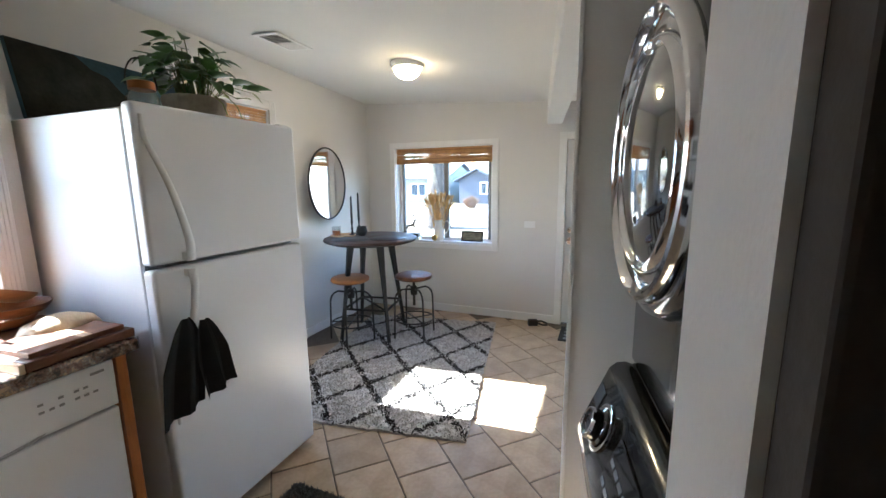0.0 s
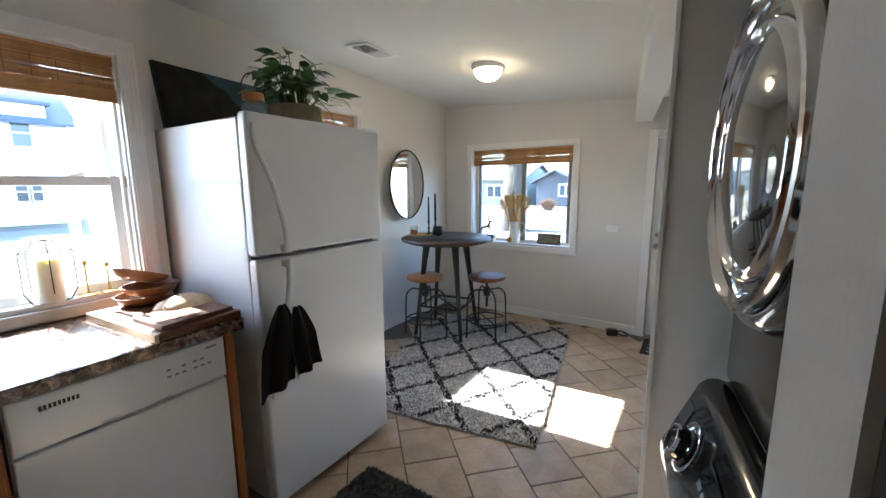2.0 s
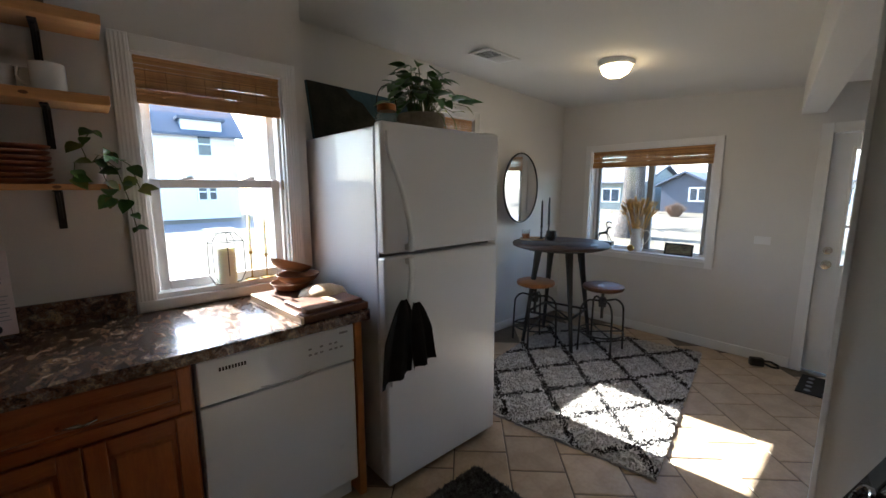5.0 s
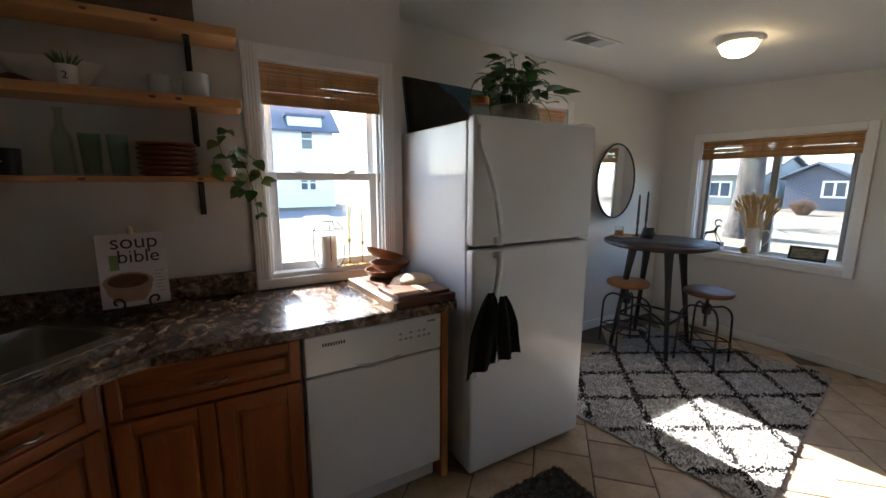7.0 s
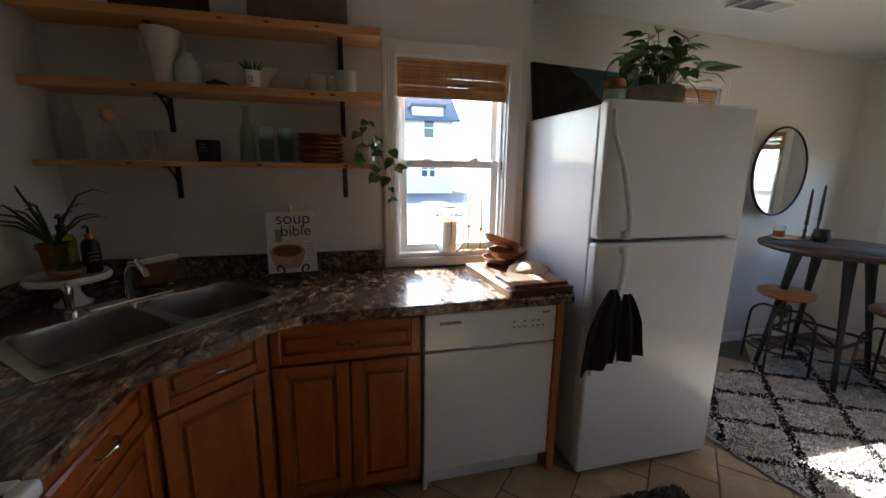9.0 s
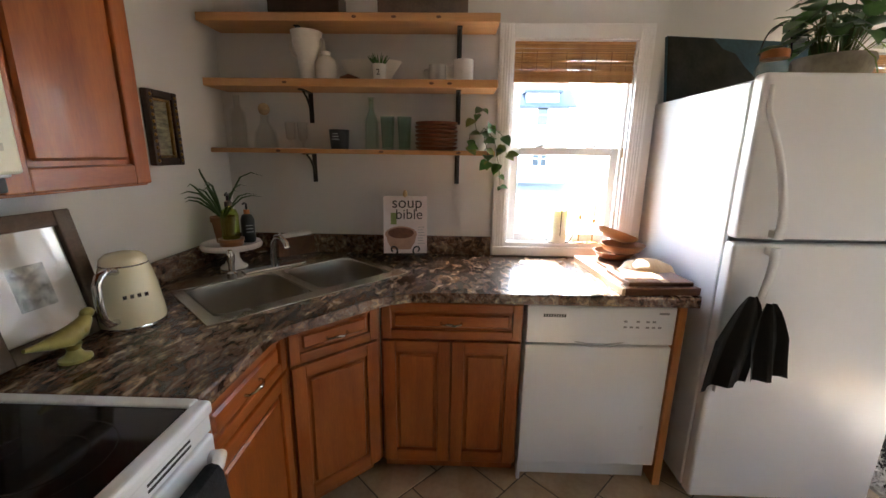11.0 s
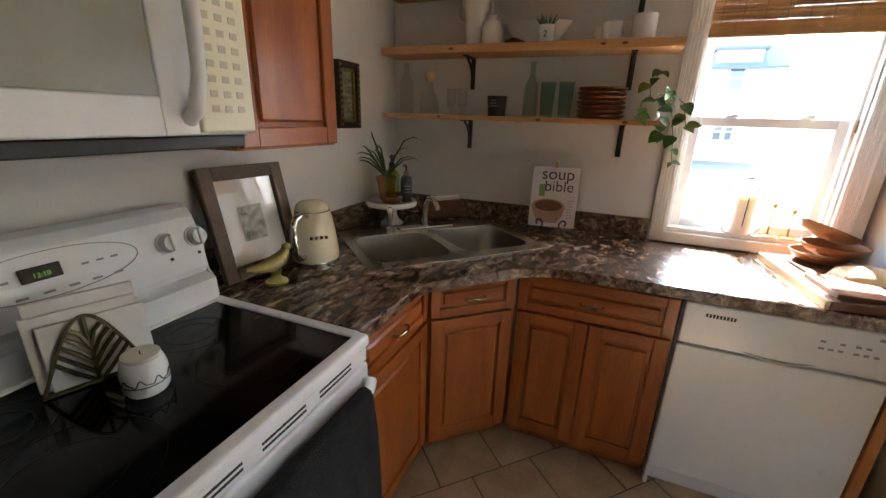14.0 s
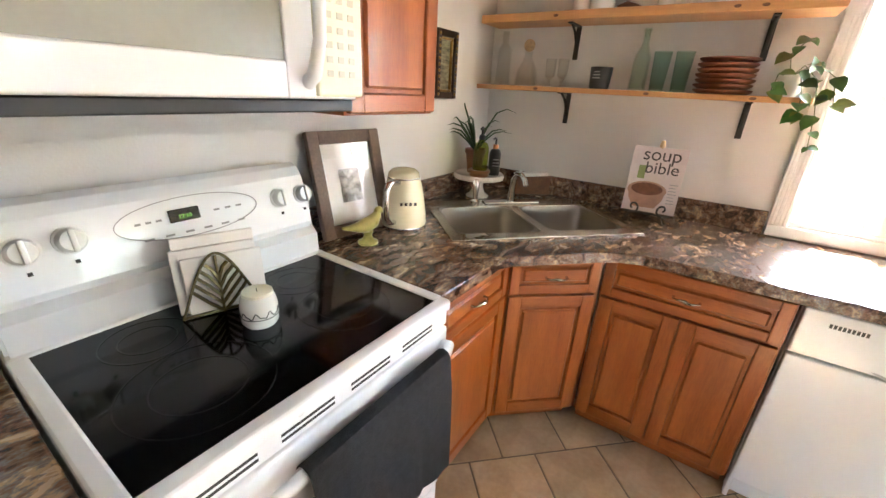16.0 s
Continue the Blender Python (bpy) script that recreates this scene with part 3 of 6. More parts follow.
vent = thing("ceiling_vent", vc, "white slatted metal air vent in the ceiling", "vent")
bm = bmesh.new()
MV = Matrix.Translation(vc) @ Matrix.Rotation(radians(4), 4, "Y")
for b in ((-0.10, -0.17, -0.008, -0.075, 0.17, 0.0), (0.075, -0.17, -0.008, 0.10, 0.17, 0.0), (-0.075, -0.17, -0.007, 0.075, -0.14, 0.0), (-0.075, 0.14, -0.007, 0.075, 0.17, 0.0)):
    box(bm, *b, 0.002, m=MV)
part("vent_frame", bm, TRIM, vent)
part("backing", boxed(-0.075, -0.14, -0.001, 0.075, 0.14, 0.001, m=MV), BLACK, vent)
for k in range(11):
    part("slat", boxed(-0.074, -0.001, -0.006, 0.074, 0.001, 0.006, m=MV @ Matrix.Translation((0, -0.125 + k * 0.025, -0.004)) @ Matrix.Rotation(radians(50 if k > 5 else -50), 4, "X")), TRIM, vent)


# ---- kitchen base cabinets ----
def front(name, parent, m, x0, x1, y0, y1, rail=0.055):
    """Raised-panel cabinet front with a routed frame."""
    t = 0.02
    lying = (x1 - x0) > (y1 - y0)
    d = part(name, boxed(x0 + rail - 0.004, y0 + rail - 0.004, 0, x1 - rail + 0.004, y1 - rail + 0.004, 0.007, m=m), CHERRYH if lying else CHERRY, parent)
    for a, b in ((x0, x0 + rail), (x1 - rail, x1)):
        part("stile", boxed(a, y0, 0, b, y1, t, 0.005, m=m), CHERRY, d)
    for a, b in ((y0, y0 + rail), (y1 - rail, y1)):
        part("rail", boxed(x0 + rail - 0.002, a, 0, x1 - rail + 0.002, b, t - 0.0008, 0.005, m=m), CHERRYH, d)
    g = 0.012
    part("raised_panel", boxed(x0 + rail + g, y0 + rail + g, 0.004, x1 - rail - g, y1 - rail - g, 0.0185, 0.008, 1, m=m), CHERRYH if lying else CHERRY, d)
    return d


def pull(parent, m, x, y, w=0.085):
    pts = [(-w / 2, 0, 0.02), (-w / 2, 0, 0.034), (-w / 3, 0.001, 0.043), (-w / 6, 0.004, 0.047), (0, 0.002, 0.048), (w / 6, -0.002, 0.047), (w / 3, 0.0, 0.043), (w / 2, 0, 0.034), (w / 2, 0, 0.02)]
    bm = tubed([m @ Vector((x + a, y + b, c)) for a, b, c in pts], [0.006, 0.004, 0.004, 0.005, 0.007, 0.005, 0.004, 0.004, 0.006], 8)
    return part("handle", bm, NICKEL, parent, "satin nickel wavy handle")


def base_cabinet(m, w, doors, label, depth):
    c = thing("base_cabinet", m.translation, label, "cabinet")
    bm = bmesh.new()
    box(bm, -w / 2, 0.085, -depth, w / 2, 0.872, 0.0, 0.001, m=m)
    part("body", bm, CHERRY, c)
    part("toe_kick", boxed(-w / 2, 0.0, -0.09, w / 2, 0.085, -0.06, m=m), CHERRY, c)
    d = front("drawer", c, m, -w / 2 + 0.006, w / 2 - 0.006, 0.70, 0.862, 0.04)
    pull(d, m, 0, 0.775)
    n = doors
    step = (w - 0.012) / n
    for k in range(n):
        x0 = -w / 2 + 0.006 + k * step
        front("door", c, m, x0 + 0.002, x0 + step - 0.002, 0.095, 0.69)
    return c


base_cabinet(facing(0.61, 1.222, 0, 0), 0.60, 2, "cherry-stained base cabinet with a drawer over two doors", 0.55)
base_cabinet(facing(0.745, 0.765, 0, 43), 0.385, 1, "cherry-stained diagonal corner sink cabinet with one door", 0.03)
base_cabinet(facing(1.125, 0.61, 0, 90), 0.49, 1, "narrow cherry-stained base cabinet beside the stove", 0.55)
for nm, px_, py_ in (("a", 0.608, 0.905), ("b", 0.878, 0.618)):
    solid("corner_stile", boxed(-0.02, -0.02, 0.085, 0.02, 0.02, 0.872, 0.003, m=Matrix.Translation((px_ - 0.012, py_ - 0.012, 0)) @ Matrix.Rotation(radians(22), 4, "Z")), CHERRY, "cherry-stained filler stile between cabinets", "cabinet stile")
solid("end_panel", boxed(0.03, 2.15, 0, 0.625, 2.185, 0.872, 0.003), PANELWOOD, "bare orange wood end panel beside the dishwasher", "panel")


def carve(name, bm, cutter, mat, kind_args):
    """Cuts one closed shape out of another and keeps the plain mesh."""
    a, b = bpy.data.meshes.new(name), bpy.data.meshes.new("cutter")
    for q, me in ((bm, a), (cutter, b)):
        bmesh.ops.recalc_face_normals(q, faces=q.faces[:])
        q.to_mesh(me)
        q.free()
    oa, ob = new(name, a), new("cutter", b)
    md = oa.modifiers.new("cut", "BOOLEAN")
    md.object, md.operation, md.solver = ob, "DIFFERENCE", "EXACT"
    bpy.context.view_layer.update()
    out = bpy.data.meshes.new_from_object(oa.evaluated_get(bpy.context.evaluated_depsgraph_get()))
    bpy.data.objects.remove(oa)
    bpy.data.objects.remove(ob)
    made = bmesh.new()
    made.from_mesh(out)
    return made


MS = Matrix.Translation((0.53, 0.525, 0.915)) @ Matrix.Rotation(radians(138), 4, "Z") @ Matrix.Diagonal((1.126, 1.06, 1, 1))
top = slab(bmesh.new(), [(0.001, 0.001), (1.388, 0.001), (1.388, 0.655), (1.04, 0.66), (0.99, 0.685), (0.735, 0.925), (0.69, 0.98), (0.655, 1.06), (0.65, 1.2), (0.65, 2.215), (0.62, 2.235), (0.001, 2.235)], 0.873, 0.915, 0.009)
top = carve("counter", top, boxed(-0.35, -0.235, -0.2, 0.35, 0.235, 0.1, m=MS), GRANITE, None)
counter = solid("countertop", top, GRANITE, "brown speckled laminate countertop wrapping the corner", "countertop")
bm = bmesh.new()
box(bm, 0.002, 0.002, 0.916, 0.02, 1.43, 1.02, 0.004)
box(bm, 0.0205, 0.002, 0.9165, 1.388, 0.02, 1.0195, 0.004)
solid("backsplash", bm, GRANITE, "brown speckled laminate backsplash strip along both walls", "backsplash")
solid("side_countertop", boxed(2.152, 0.002, 0.873, 2.75, 0.64, 0.915, 0.006), GRANITE, "brown speckled laminate counter beyond the stove", "countertop")
c2 = thing("base_cabinet", (2.45, 0.3, 0), "cherry-stained base cabinet beyond the stove", "cabinet")
part("body", boxed(2.152, 0.03, 0.085, 2.75, 0.60, 0.872, 0.002), CHERRY, c2)
part("toe_kick", boxed(2.152, 0.03, 0, 2.75, 0.53, 0.085), CHERRY, c2)

# sink
sink = thing("kitchen_sink", (0.53, 0.525, 0.916), "stainless steel double-bowl sink set across the corner", "sink")
bm = bmesh.new()
for b4 in ((-0.372, -0.262, 0.001, 0.372, -0.20, 0.008), (-0.372, 0.155, 0.001, 0.372, 0.262, 0.008), (-0.372, -0.2005, 0.001, -0.335, 0.1555, 0.0078), (0.335, -0.2005, 0.001, 0.372, 0.1555, 0.0078), (-0.019, -0.2005, 0.001, 0.019, 0.1555, 0.0078)):
    box(bm, *b4, 0.0015, 1, m=MS)
part("rim", bm, NICKEL, sink)
for s in (-1, 1):
    bm = bmesh.new()
    outline = []
    for k in range(28):
        a = 2 * math.pi * k / 28
        ca, sa = math.cos(a), math.sin(a)
        outline.append((math.copysign(abs(ca) ** 0.35, ca), math.copysign(abs(sa) ** 0.35, sa)))
    rings = []
    for sc, z in ((1.04, 0.0065), (0.965, 0.004), (0.95, -0.02), (0.94, -0.12), (0.86, -0.15), (0.5, -0.158), (0.12, -0.162)):
        rings.append([bm.verts.new(MS @ Vector((s * 0.177 + 0.16 * sc * x, -0.0225 + 0.18 * sc * y, z))) for x, y in outline])
    for a, b in zip(rings, rings[1:]):
        for i in range(28):
            bm.faces.new((a[i], a[(i + 1) % 28], b[(i + 1) % 28], b[i])).smooth = True
    bm.faces.new(rings[-1])
    part("bowl", bm, STEEL, sink)
    part("drain", lathed([(0, 0.003), (0.02, 0.002), (0.042, 0.006), (0.044, 0.0), (0, -0.001)], MS @ Vector((s * 0.177, 0.0, -0.161)), 20), BLACK, sink)
fa = thing("kitchen_faucet", MS @ Vector((0.02, 0.215, 0.008)), "chrome faucet with a curved spout at the sink", "faucet")
f0 = MS @ Vector((0.02, 0.215, 0.008))
sp = [f0 + (MS.to_3x3() @ Vector(p)) for p in ((0, 0, 0), (0, 0, 0.07), (0, -0.01, 0.12), (0, -0.04, 0.155), (0, -0.09, 0.16), (0, -0.13, 0.14), (0, -0.14, 0.12))]
part("spout", tubed(sp, [0.019, 0.015, 0.014, 0.013, 0.012, 0.012, 0.012], 12), CHROME, fa)
part("deck_plate", boxed(-0.11, 0.185, 0.008, 0.15, 0.24, 0.016, 0.004, m=MS), CHROME, fa)
part("lever", tubed([f0 + (MS.to_3x3() @ Vector(p)) for p in ((0.0, 0.0, 0.10), (0.03, 0.03, 0.125), (0.05, 0.04, 0.15))], [0.012, 0.007, 0.008], 10), CHROME, fa)
sy = MS @ Vector((-0.15, 0.215, 0.008))
solid("sink_sprayer", lathed([(0, 0), (0.022, 0), (0.022, 0.012), (0.013, 0.02), (0.013, 0.05), (0.017, 0.07), (0.018, 0.10), (0.011, 0.115), (0, 0.117)], sy, 16), CHROME, "chrome side sprayer at the back of the sink", "sprayer")


# ---- dishwasher ----
dw = thing("dishwasher", (0.33, 1.835, 0), "white built-in dishwasher with a curved grip under the controls", "dishwasher")
part("body", boxed(0.03, 1.53, 0.10, 0.60, 2.14, 0.868, 0.002), WHITE, dw)
bm = bmesh.new()
box(bm, 0.60, 1.532, 0.11, 0.632, 2.138, 0.69, 0.006)
part("door", bm, WHITE, dw)
bm = bmesh.new()
box(bm, 0.60, 1.532, 0.70, 0.636, 2.138, 0.866, 0.006)
cp = part("control_panel", bm, WHITE, dw)
MF = facing(0.636, 1.835, 0.70, 0)
# curved grey bar: the grip recess's shadow line drawn in colour, nothing is hollowed
g = bmesh.new()
pts = [MF @ Vector((x, 0.016 - 0.02 * (1 - (x / 0.12) ** 2), -0.0025)) for x in [-0.12 + 0.02 * k for k in range(13)]]
tube(g, pts, [0.001, 0.003] + [0.006] * 9 + [0.003, 0.001], 8)
part("grip_shadow", g, material("pale_shadow_grey", (0.5, 0.5, 0.51), 0.5, bump=0), cp)
for k in range(9):
    part("vent_slot", boxed(-0.235 + k * 0.0105, 0.116, -0.001, -0.228 + k * 0.0105, 0.13, 0.0008, m=MF), BLACK, cp)
for r, row in enumerate(((0.10, 0.125, 0.15, 0.19, 0.215, 0.24), (0.10, 0.15, 0.19, 0.215))):
    for x in row:
        part("button", boxed(x - 0.007, 0.075 + r * 0.025, 0, x + 0.007, 0.083 + r * 0.025, 0.0012, 0.0004, m=MF), GREYTXT, cp)
part("badge", boxed(0.232, 0.136, 0, 0.272, 0.145, 0.001, m=MF), GREYTXT, cp)
part("toe_panel", boxed(0.54, 1.54, 0.0, 0.57, 2.13, 0.10), WHITE, dw)
part("foot", boxed(0.585, 1.534, 0.0, 0.615, 1.55, 0.11, 0.003), WHITE, dw)

# ---- refrigerator ----
fr = thing("refrigerator", (0.3, 2.63, 0), "white top-freezer refrigerator with a pebbled finish", "refrigerator")
part("body", boxed(-0.10, 2.262, 0.03, 0.645, 3.012, 1.728, 0.008, 3), FRIDGE, fr)
part("gasket", boxed(0.645, 2.275, 0.05, 0.655, 3.0, 1.715), GASKET, fr)
for nm, z0, z1 in (("freezer_door", 1.172, 1.742), ("fridge_door", 0.035, 1.155)):
    bm = bmesh.new()
    box(bm, 0.655, 2.256, z0, 0.715, 3.012, z1, 0.014, 4)
    d = part(nm, bm, FRIDGE, fr)
    hb = bmesh.new()
    if nm == "freezer_door":
        zs, bow = [(1.70, 0.012), (1.62, 0.016), (1.56, 0.03), (1.45, 0.045), (1.32, 0.05), (1.24, 0.05), (1.178, 0.042)], [0, 0, 0.02, 0.055, 0.085, 0.10, 0.10]
    else:
        zs, bow = [(1.148, 0.042), (1.09, 0.05), (0.98, 0.05), (0.86, 0.045), (0.75, 0.03), (0.69, 0.016), (0.55, 0.01)], [0.10, 0.10, 0.085, 0.055, 0.02, 0, 0]
    line = []
    for (z, out), b in zip(zs, bow):
        line.append((0.715 + max(0.0, out - 0.012), 2.282 + b, z))
    fine = []
    for p, q in zip(line, line[1:]):
        fine += [Vector(p).lerp(Vector(q), f / 4) for f in range(4)]
    fine.append(Vector(line[-1]))
    for _ in range(3):
        fine = [fine[0]] + [(a + 2 * b + c) / 4 for a, b, c in zip(fine, fine[1:], fine[2:])] + [fine[-1]]
    n_ = len(fine) - 1
    wide = [0.007 + 0.011 * (k / n_ if nm == "freezer_door" else 1 - k / n_) for k in range(n_ + 1)]
    rows = []
    for p, w in zip(fine, wide):
        rows.append([hb.verts.new((p.x + 0.011 * math.cos(a), p.y + w * math.sin(a), p.z)) for a in [2 * math.pi * k / 12 for k in range(12)]])
    for a, b in zip(rows, rows[1:]):
        for i in range(12):
            hb.faces.new((a[i], a[(i + 1) % 12], b[(i + 1) % 12], b[i])).smooth = True
    hb.faces.new(rows[0])
    hb.faces.new(rows[-1][::-1])
    joint = fine[-1] if nm == "freezer_door" else fine[0]
    box(hb, 0.712, joint.y - 0.014, min(joint.z, joint.z - 0.0) + (0.002 if nm == "freezer_door" else -0.032), joint.x, joint.y + 0.014, joint.z + (0.032 if nm == "freezer_door" else -0.002), 0.004)
    part("handle", hb, WHITE, d, "bowed white moulded handle")
part("hinge_cover", boxed(0.58, 2.93, 1.728, 0.70, 3.0, 1.75, 0.006), WHITE, fr)
part("kick_grille", boxed(0.60, 2.28, 0.0, 0.64, 3.0, 0.034), GASKET, fr)


# ---- electric range ----
st = thing("electric_range", (1.76, 0.35, 0), "white freestanding electric range with a black glass cooktop", "stove")
X0, X1 = 1.397, 2.143
part("body", boxed(X0, 0.03, 0.0, X1, 0.64, 0.885, 0.004), WHITE, st)
bm = bmesh.new()
box(bm, X0 - 0.004, 0.03, 0.885, X1 + 0.004, 0.175, 0.922, 0.006)
box(bm, X0 - 0.004, 0.652, 0.885, X1 + 0.004, 0.69, 0.919, 0.010, 3)
box(bm, X0 - 0.004, 0.17, 0.8855, X0 + 0.03, 0.66, 0.9205, 0.006)
box(bm, X1 - 0.03, 0.17, 0.8855, X1 + 0.004, 0.66, 0.9205, 0.006)
part("cooktop_frame", bm, WHITE, st)
ct = part("cooktop_glass", boxed(X0 + 0.028, 0.172, 0.89, X1 - 0.028, 0.655, 0.916, 0.002), COOKTOP, st)
RINGM = material("grey_burner_ring", (0.011, 0.011, 0.012), 0.2, vary=0.2, bump=0)
for x, y, r in ((1.59, 0.49, 0.115), (1.95, 0.5, 0.13), (1.58, 0.28, 0.085), (1.95, 0.28, 0.085)):
    for q in (r, r * 0.62):
        part("burner_ring", lathed([(q - 0.0015, 0.0), (q - 0.0015, 0.0006), (q + 0.0015, 0.0006), (q + 0.0015, 0.0)], (x, y, 0.916), 48), RINGM, ct)
# control backguard with a rounded top and a leaning face
bm = bmesh.new()
prof = [(0.03, 0.92), (0.165, 0.92), (0.16, 0.985), (0.125, 1.0), (0.135, 1.02), (0.118, 1.10), (0.098, 1.165), (0.08, 1.19), (0.055, 1.2), (0.03, 1.195)]
ends = []
for x in (X0 + 0.002, X1 - 0.002):
    ends.append([bm.verts.new((x, y, z)) for y, z in prof])
for i in range(len(prof)):
    j = (i + 1) % len(prof)
    bm.faces.new((ends[0][i], ends[0][j], ends[1][j], ends[1][i]))
bm.faces.new(ends[0])
bm.faces.new(ends[1][::-1])
bmesh.ops.bevel(bm, geom=[e for e in bm.edges if abs(e.verts[0].co.x - e.verts[1].co.x) < 1e-5], offset=0.006, segments=2, affect="EDGES", clamp_overlap=True)
bg = part("backguard", bm, WHITE, st)
MB = Matrix.Translation((1.765, 0.118, 1.10)) @ Matrix.Rotation(radians(180), 4, "Z") @ Matrix.Rotation(radians(90 - 14), 4, "X")
for x, y in ((0.265, 0.01), (0.345, 0.01), (-0.225, 0.012), (-0.30, 0.008)):
    kn = lathed([(0, 0.028), (0.021, 0.027), (0.024, 0.02), (0.026, 0.006), (0.03, 0.004), (0.03, 0.0), (0, 0)], (0, 0, 0), 24, MB @ Matrix.Translation((x, y, 0.002)))
    box(kn, x - 0.005, y - 0.024, 0.015, x + 0.005, y + 0.024, 0.036, 0.003, m=MB)
    part("knob", kn, WHITE, bg)
for k, (x, y) in enumerate(((0.265, -0.036), (0.345, -0.038), (-0.225, -0.034), (-0.30, -0.038))):
    part("mark", boxed(x - 0.004, y - 0.004, 0.002, x + 0.004, y + 0.004, 0.004, m=MB), BLACK, bg)
ov = [MB @ Vector((0.0 + 0.17 * math.cos(a) + 0.02, 0.012 + 0.05 * math.sin(a), 0.003)) for a in [2 * math.pi * k / 40 for k in range(40)]]
part("printed_oval", tubed(ov, 0.0012, 4, True), GREYTXT, bg)
part("clock_display", boxed(-0.038, 0.002, 0.002, 0.034, 0.034, 0.006, 0.005, m=MB), DARKGLASS, bg)
letters("12:10", 0.014, LCD, bg, MB @ Matrix.Translation((-0.002, 0.01, 0.0065)), "clock_digits")
for k in range(6):
    part("touch_label", boxed(-0.10 + k * 0.045, -0.028, 0.002, -0.08 + k * 0.045, -0.023, 0.0035, m=MB), GREYTXT, bg)
for k in range(3):
    part("touch_label", boxed(0.07 + k * 0.03, 0.012, 0.002, 0.085 + k * 0.03, 0.017, 0.0035, m=MB), GREYTXT, bg)
    part("touch_label", boxed(-0.11 + k * 0.022, 0.012, 0.002, -0.098 + k * 0.022, 0.017, 0.0035, m=MB), GREYTXT, bg)
part("badge", boxed(-0.04, -0.062, 0.003, 0.035, -0.054, 0.0045, m=MB), GREYTXT, bg)
MO = facing(1.765, 0.64, 0, 90)
part("vent_strip", boxed(-0.376, 0.835, 0, 0.376, 0.884, 0.035, 0.004, m=MO), WHITE, st)
for g4 in range(4):
    for r2 in range(2):
        part("vent_slot", boxed(-0.31 + g4 * 0.165, 0.848 + r2 * 0.013, 0.03, -0.19 + g4 * 0.165, 0.854 + r2 * 0.013, 0.0358, m=MO), BLACK, st)
od = part("oven_door", boxed(-0.376, 0.215, 0, 0.376, 0.83, 0.04, 0.008, 3, m=MO), WHITE, st)
part("door_window", boxed(-0.26, 0.34, 0.03, 0.26, 0.66, 0.042, 0.003, m=MO), COOKTOP, od)
hp = [(-0.355, 0.775, 0.035), (-0.352, 0.785, 0.062), (-0.32, 0.79, 0.078), (0, 0.792, 0.08), (0.32, 0.79, 0.078), (0.352, 0.785, 0.062), (0.355, 0.775, 0.035)]
part("handle", tubed([MO @ Vector(p) for p in hp], [0.018, 0.016, 0.014, 0.013, 0.014, 0.016, 0.018], 12), WHITE, od)
part("storage_drawer", boxed(-0.376, 0.03, 0, 0.376, 0.207, 0.035, 0.006, m=MO), WHITE, st)
# towel over the oven handle
tw = bmesh.new()
rnd = random.Random(8)
NX, NY = 18, 24
grid = []
for j in range(NY):
    s = j / (NY - 1)
    row = []
    for i in range(NX):
        u = i / (NX - 1)
        x = 0.30 - u * 0.44
        fold = 0.008 * math.sin(u * 9 + 0.6) * (0.3 + s) + 0.004 * math.sin(u * 23 + s * 3)
        drape = max(0.0, (s - 0.18) / 0.82)
        if s < 0.18:
            a = math.pi * (1 - s / 0.18)
            z, out = 0.793 + 0.021 * math.sin(a), 0.08 + 0.022 * math.cos(a)
        else:
            z, out = 0.793 - drape * (0.37 - 0.1 * u), 0.103 + abs(fold) * min(1, drape * 4) + 0.012 * drape
        row.append(tw.verts.new(MO @ Vector((x + 0.012 * s * math.sin(3 * u), z, out))))
    grid.append(row)
for a, b in zip(grid, grid[1:]):
    for i in range(NX - 1):
        tw.faces.new((a[i], a[i + 1], b[i + 1], b[i])).smooth = True
bmesh.ops.solidify(tw, geom=tw.faces[:], thickness=0.006)
solid("oven_towel", tw, CLOTHGREY, "dark grey waffle towel hung over the oven handle", "towel")

# ---- microwave and wall cabinet ----
mw = thing("microwave", (1.79, 0.2, 1.40), "white over-the-range microwave with an ivory keypad", "microwave")
MM = facing(1.79, 0.37, 1.40, 90)
part("body", boxed(1.412, 0.002, 1.405, 2.17, 0.37, 1.83, 0.004), WHITE, mw)
part("vent_base", boxed(1.415, 0.01, 1.375, 2.168, 0.36, 1.405, 0.004), BLACK, mw)
md = part("door", boxed(-0.372, 0.011, 0.0, 0.222, 0.422, 0.012, m=MM), WHITE, mw)
for b4 in ((-0.375, 0.008, 0.0, -0.303, 0.425, 0.034), (0.153, 0.008, 0.0, 0.225, 0.425, 0.034), (-0.3035, 0.008, 0.001, 0.1535, 0.08, 0.0332), (-0.3035, 0.353, 0.001, 0.1535, 0.425, 0.0332)):
    part("door_frame", boxed(*b4, 0.004, m=MM), WHITE, md)
MWGLASS = material("grey_microwave_glass", (0.33, 0.34, 0.31), 0.12, vary=0.1, bump=0, coat=0.6)
part("door_glass", boxed(-0.31, 0.075, 0.0, 0.155, 0.36, 0.028, 0.003, m=MM), MWGLASS, md)
hh = [(0.205, 0.40, 0.03), (0.205, 0.385, 0.055), (0.207, 0.32, 0.075), (0.208, 0.22, 0.082), (0.207, 0.12, 0.075), (0.205, 0.055, 0.055), (0.205, 0.04, 0.03)]
part("handle", tubed([MM @ Vector(p) for p in hh], [0.017, 0.016, 0.014, 0.013, 0.014, 0.016, 0.017], 10), WHITE, md)
kp = part("keypad", boxed(0.236, 0.012, 0, 0.374, 0.423, 0.03, 0.006, m=MM), BISQUE, mw)
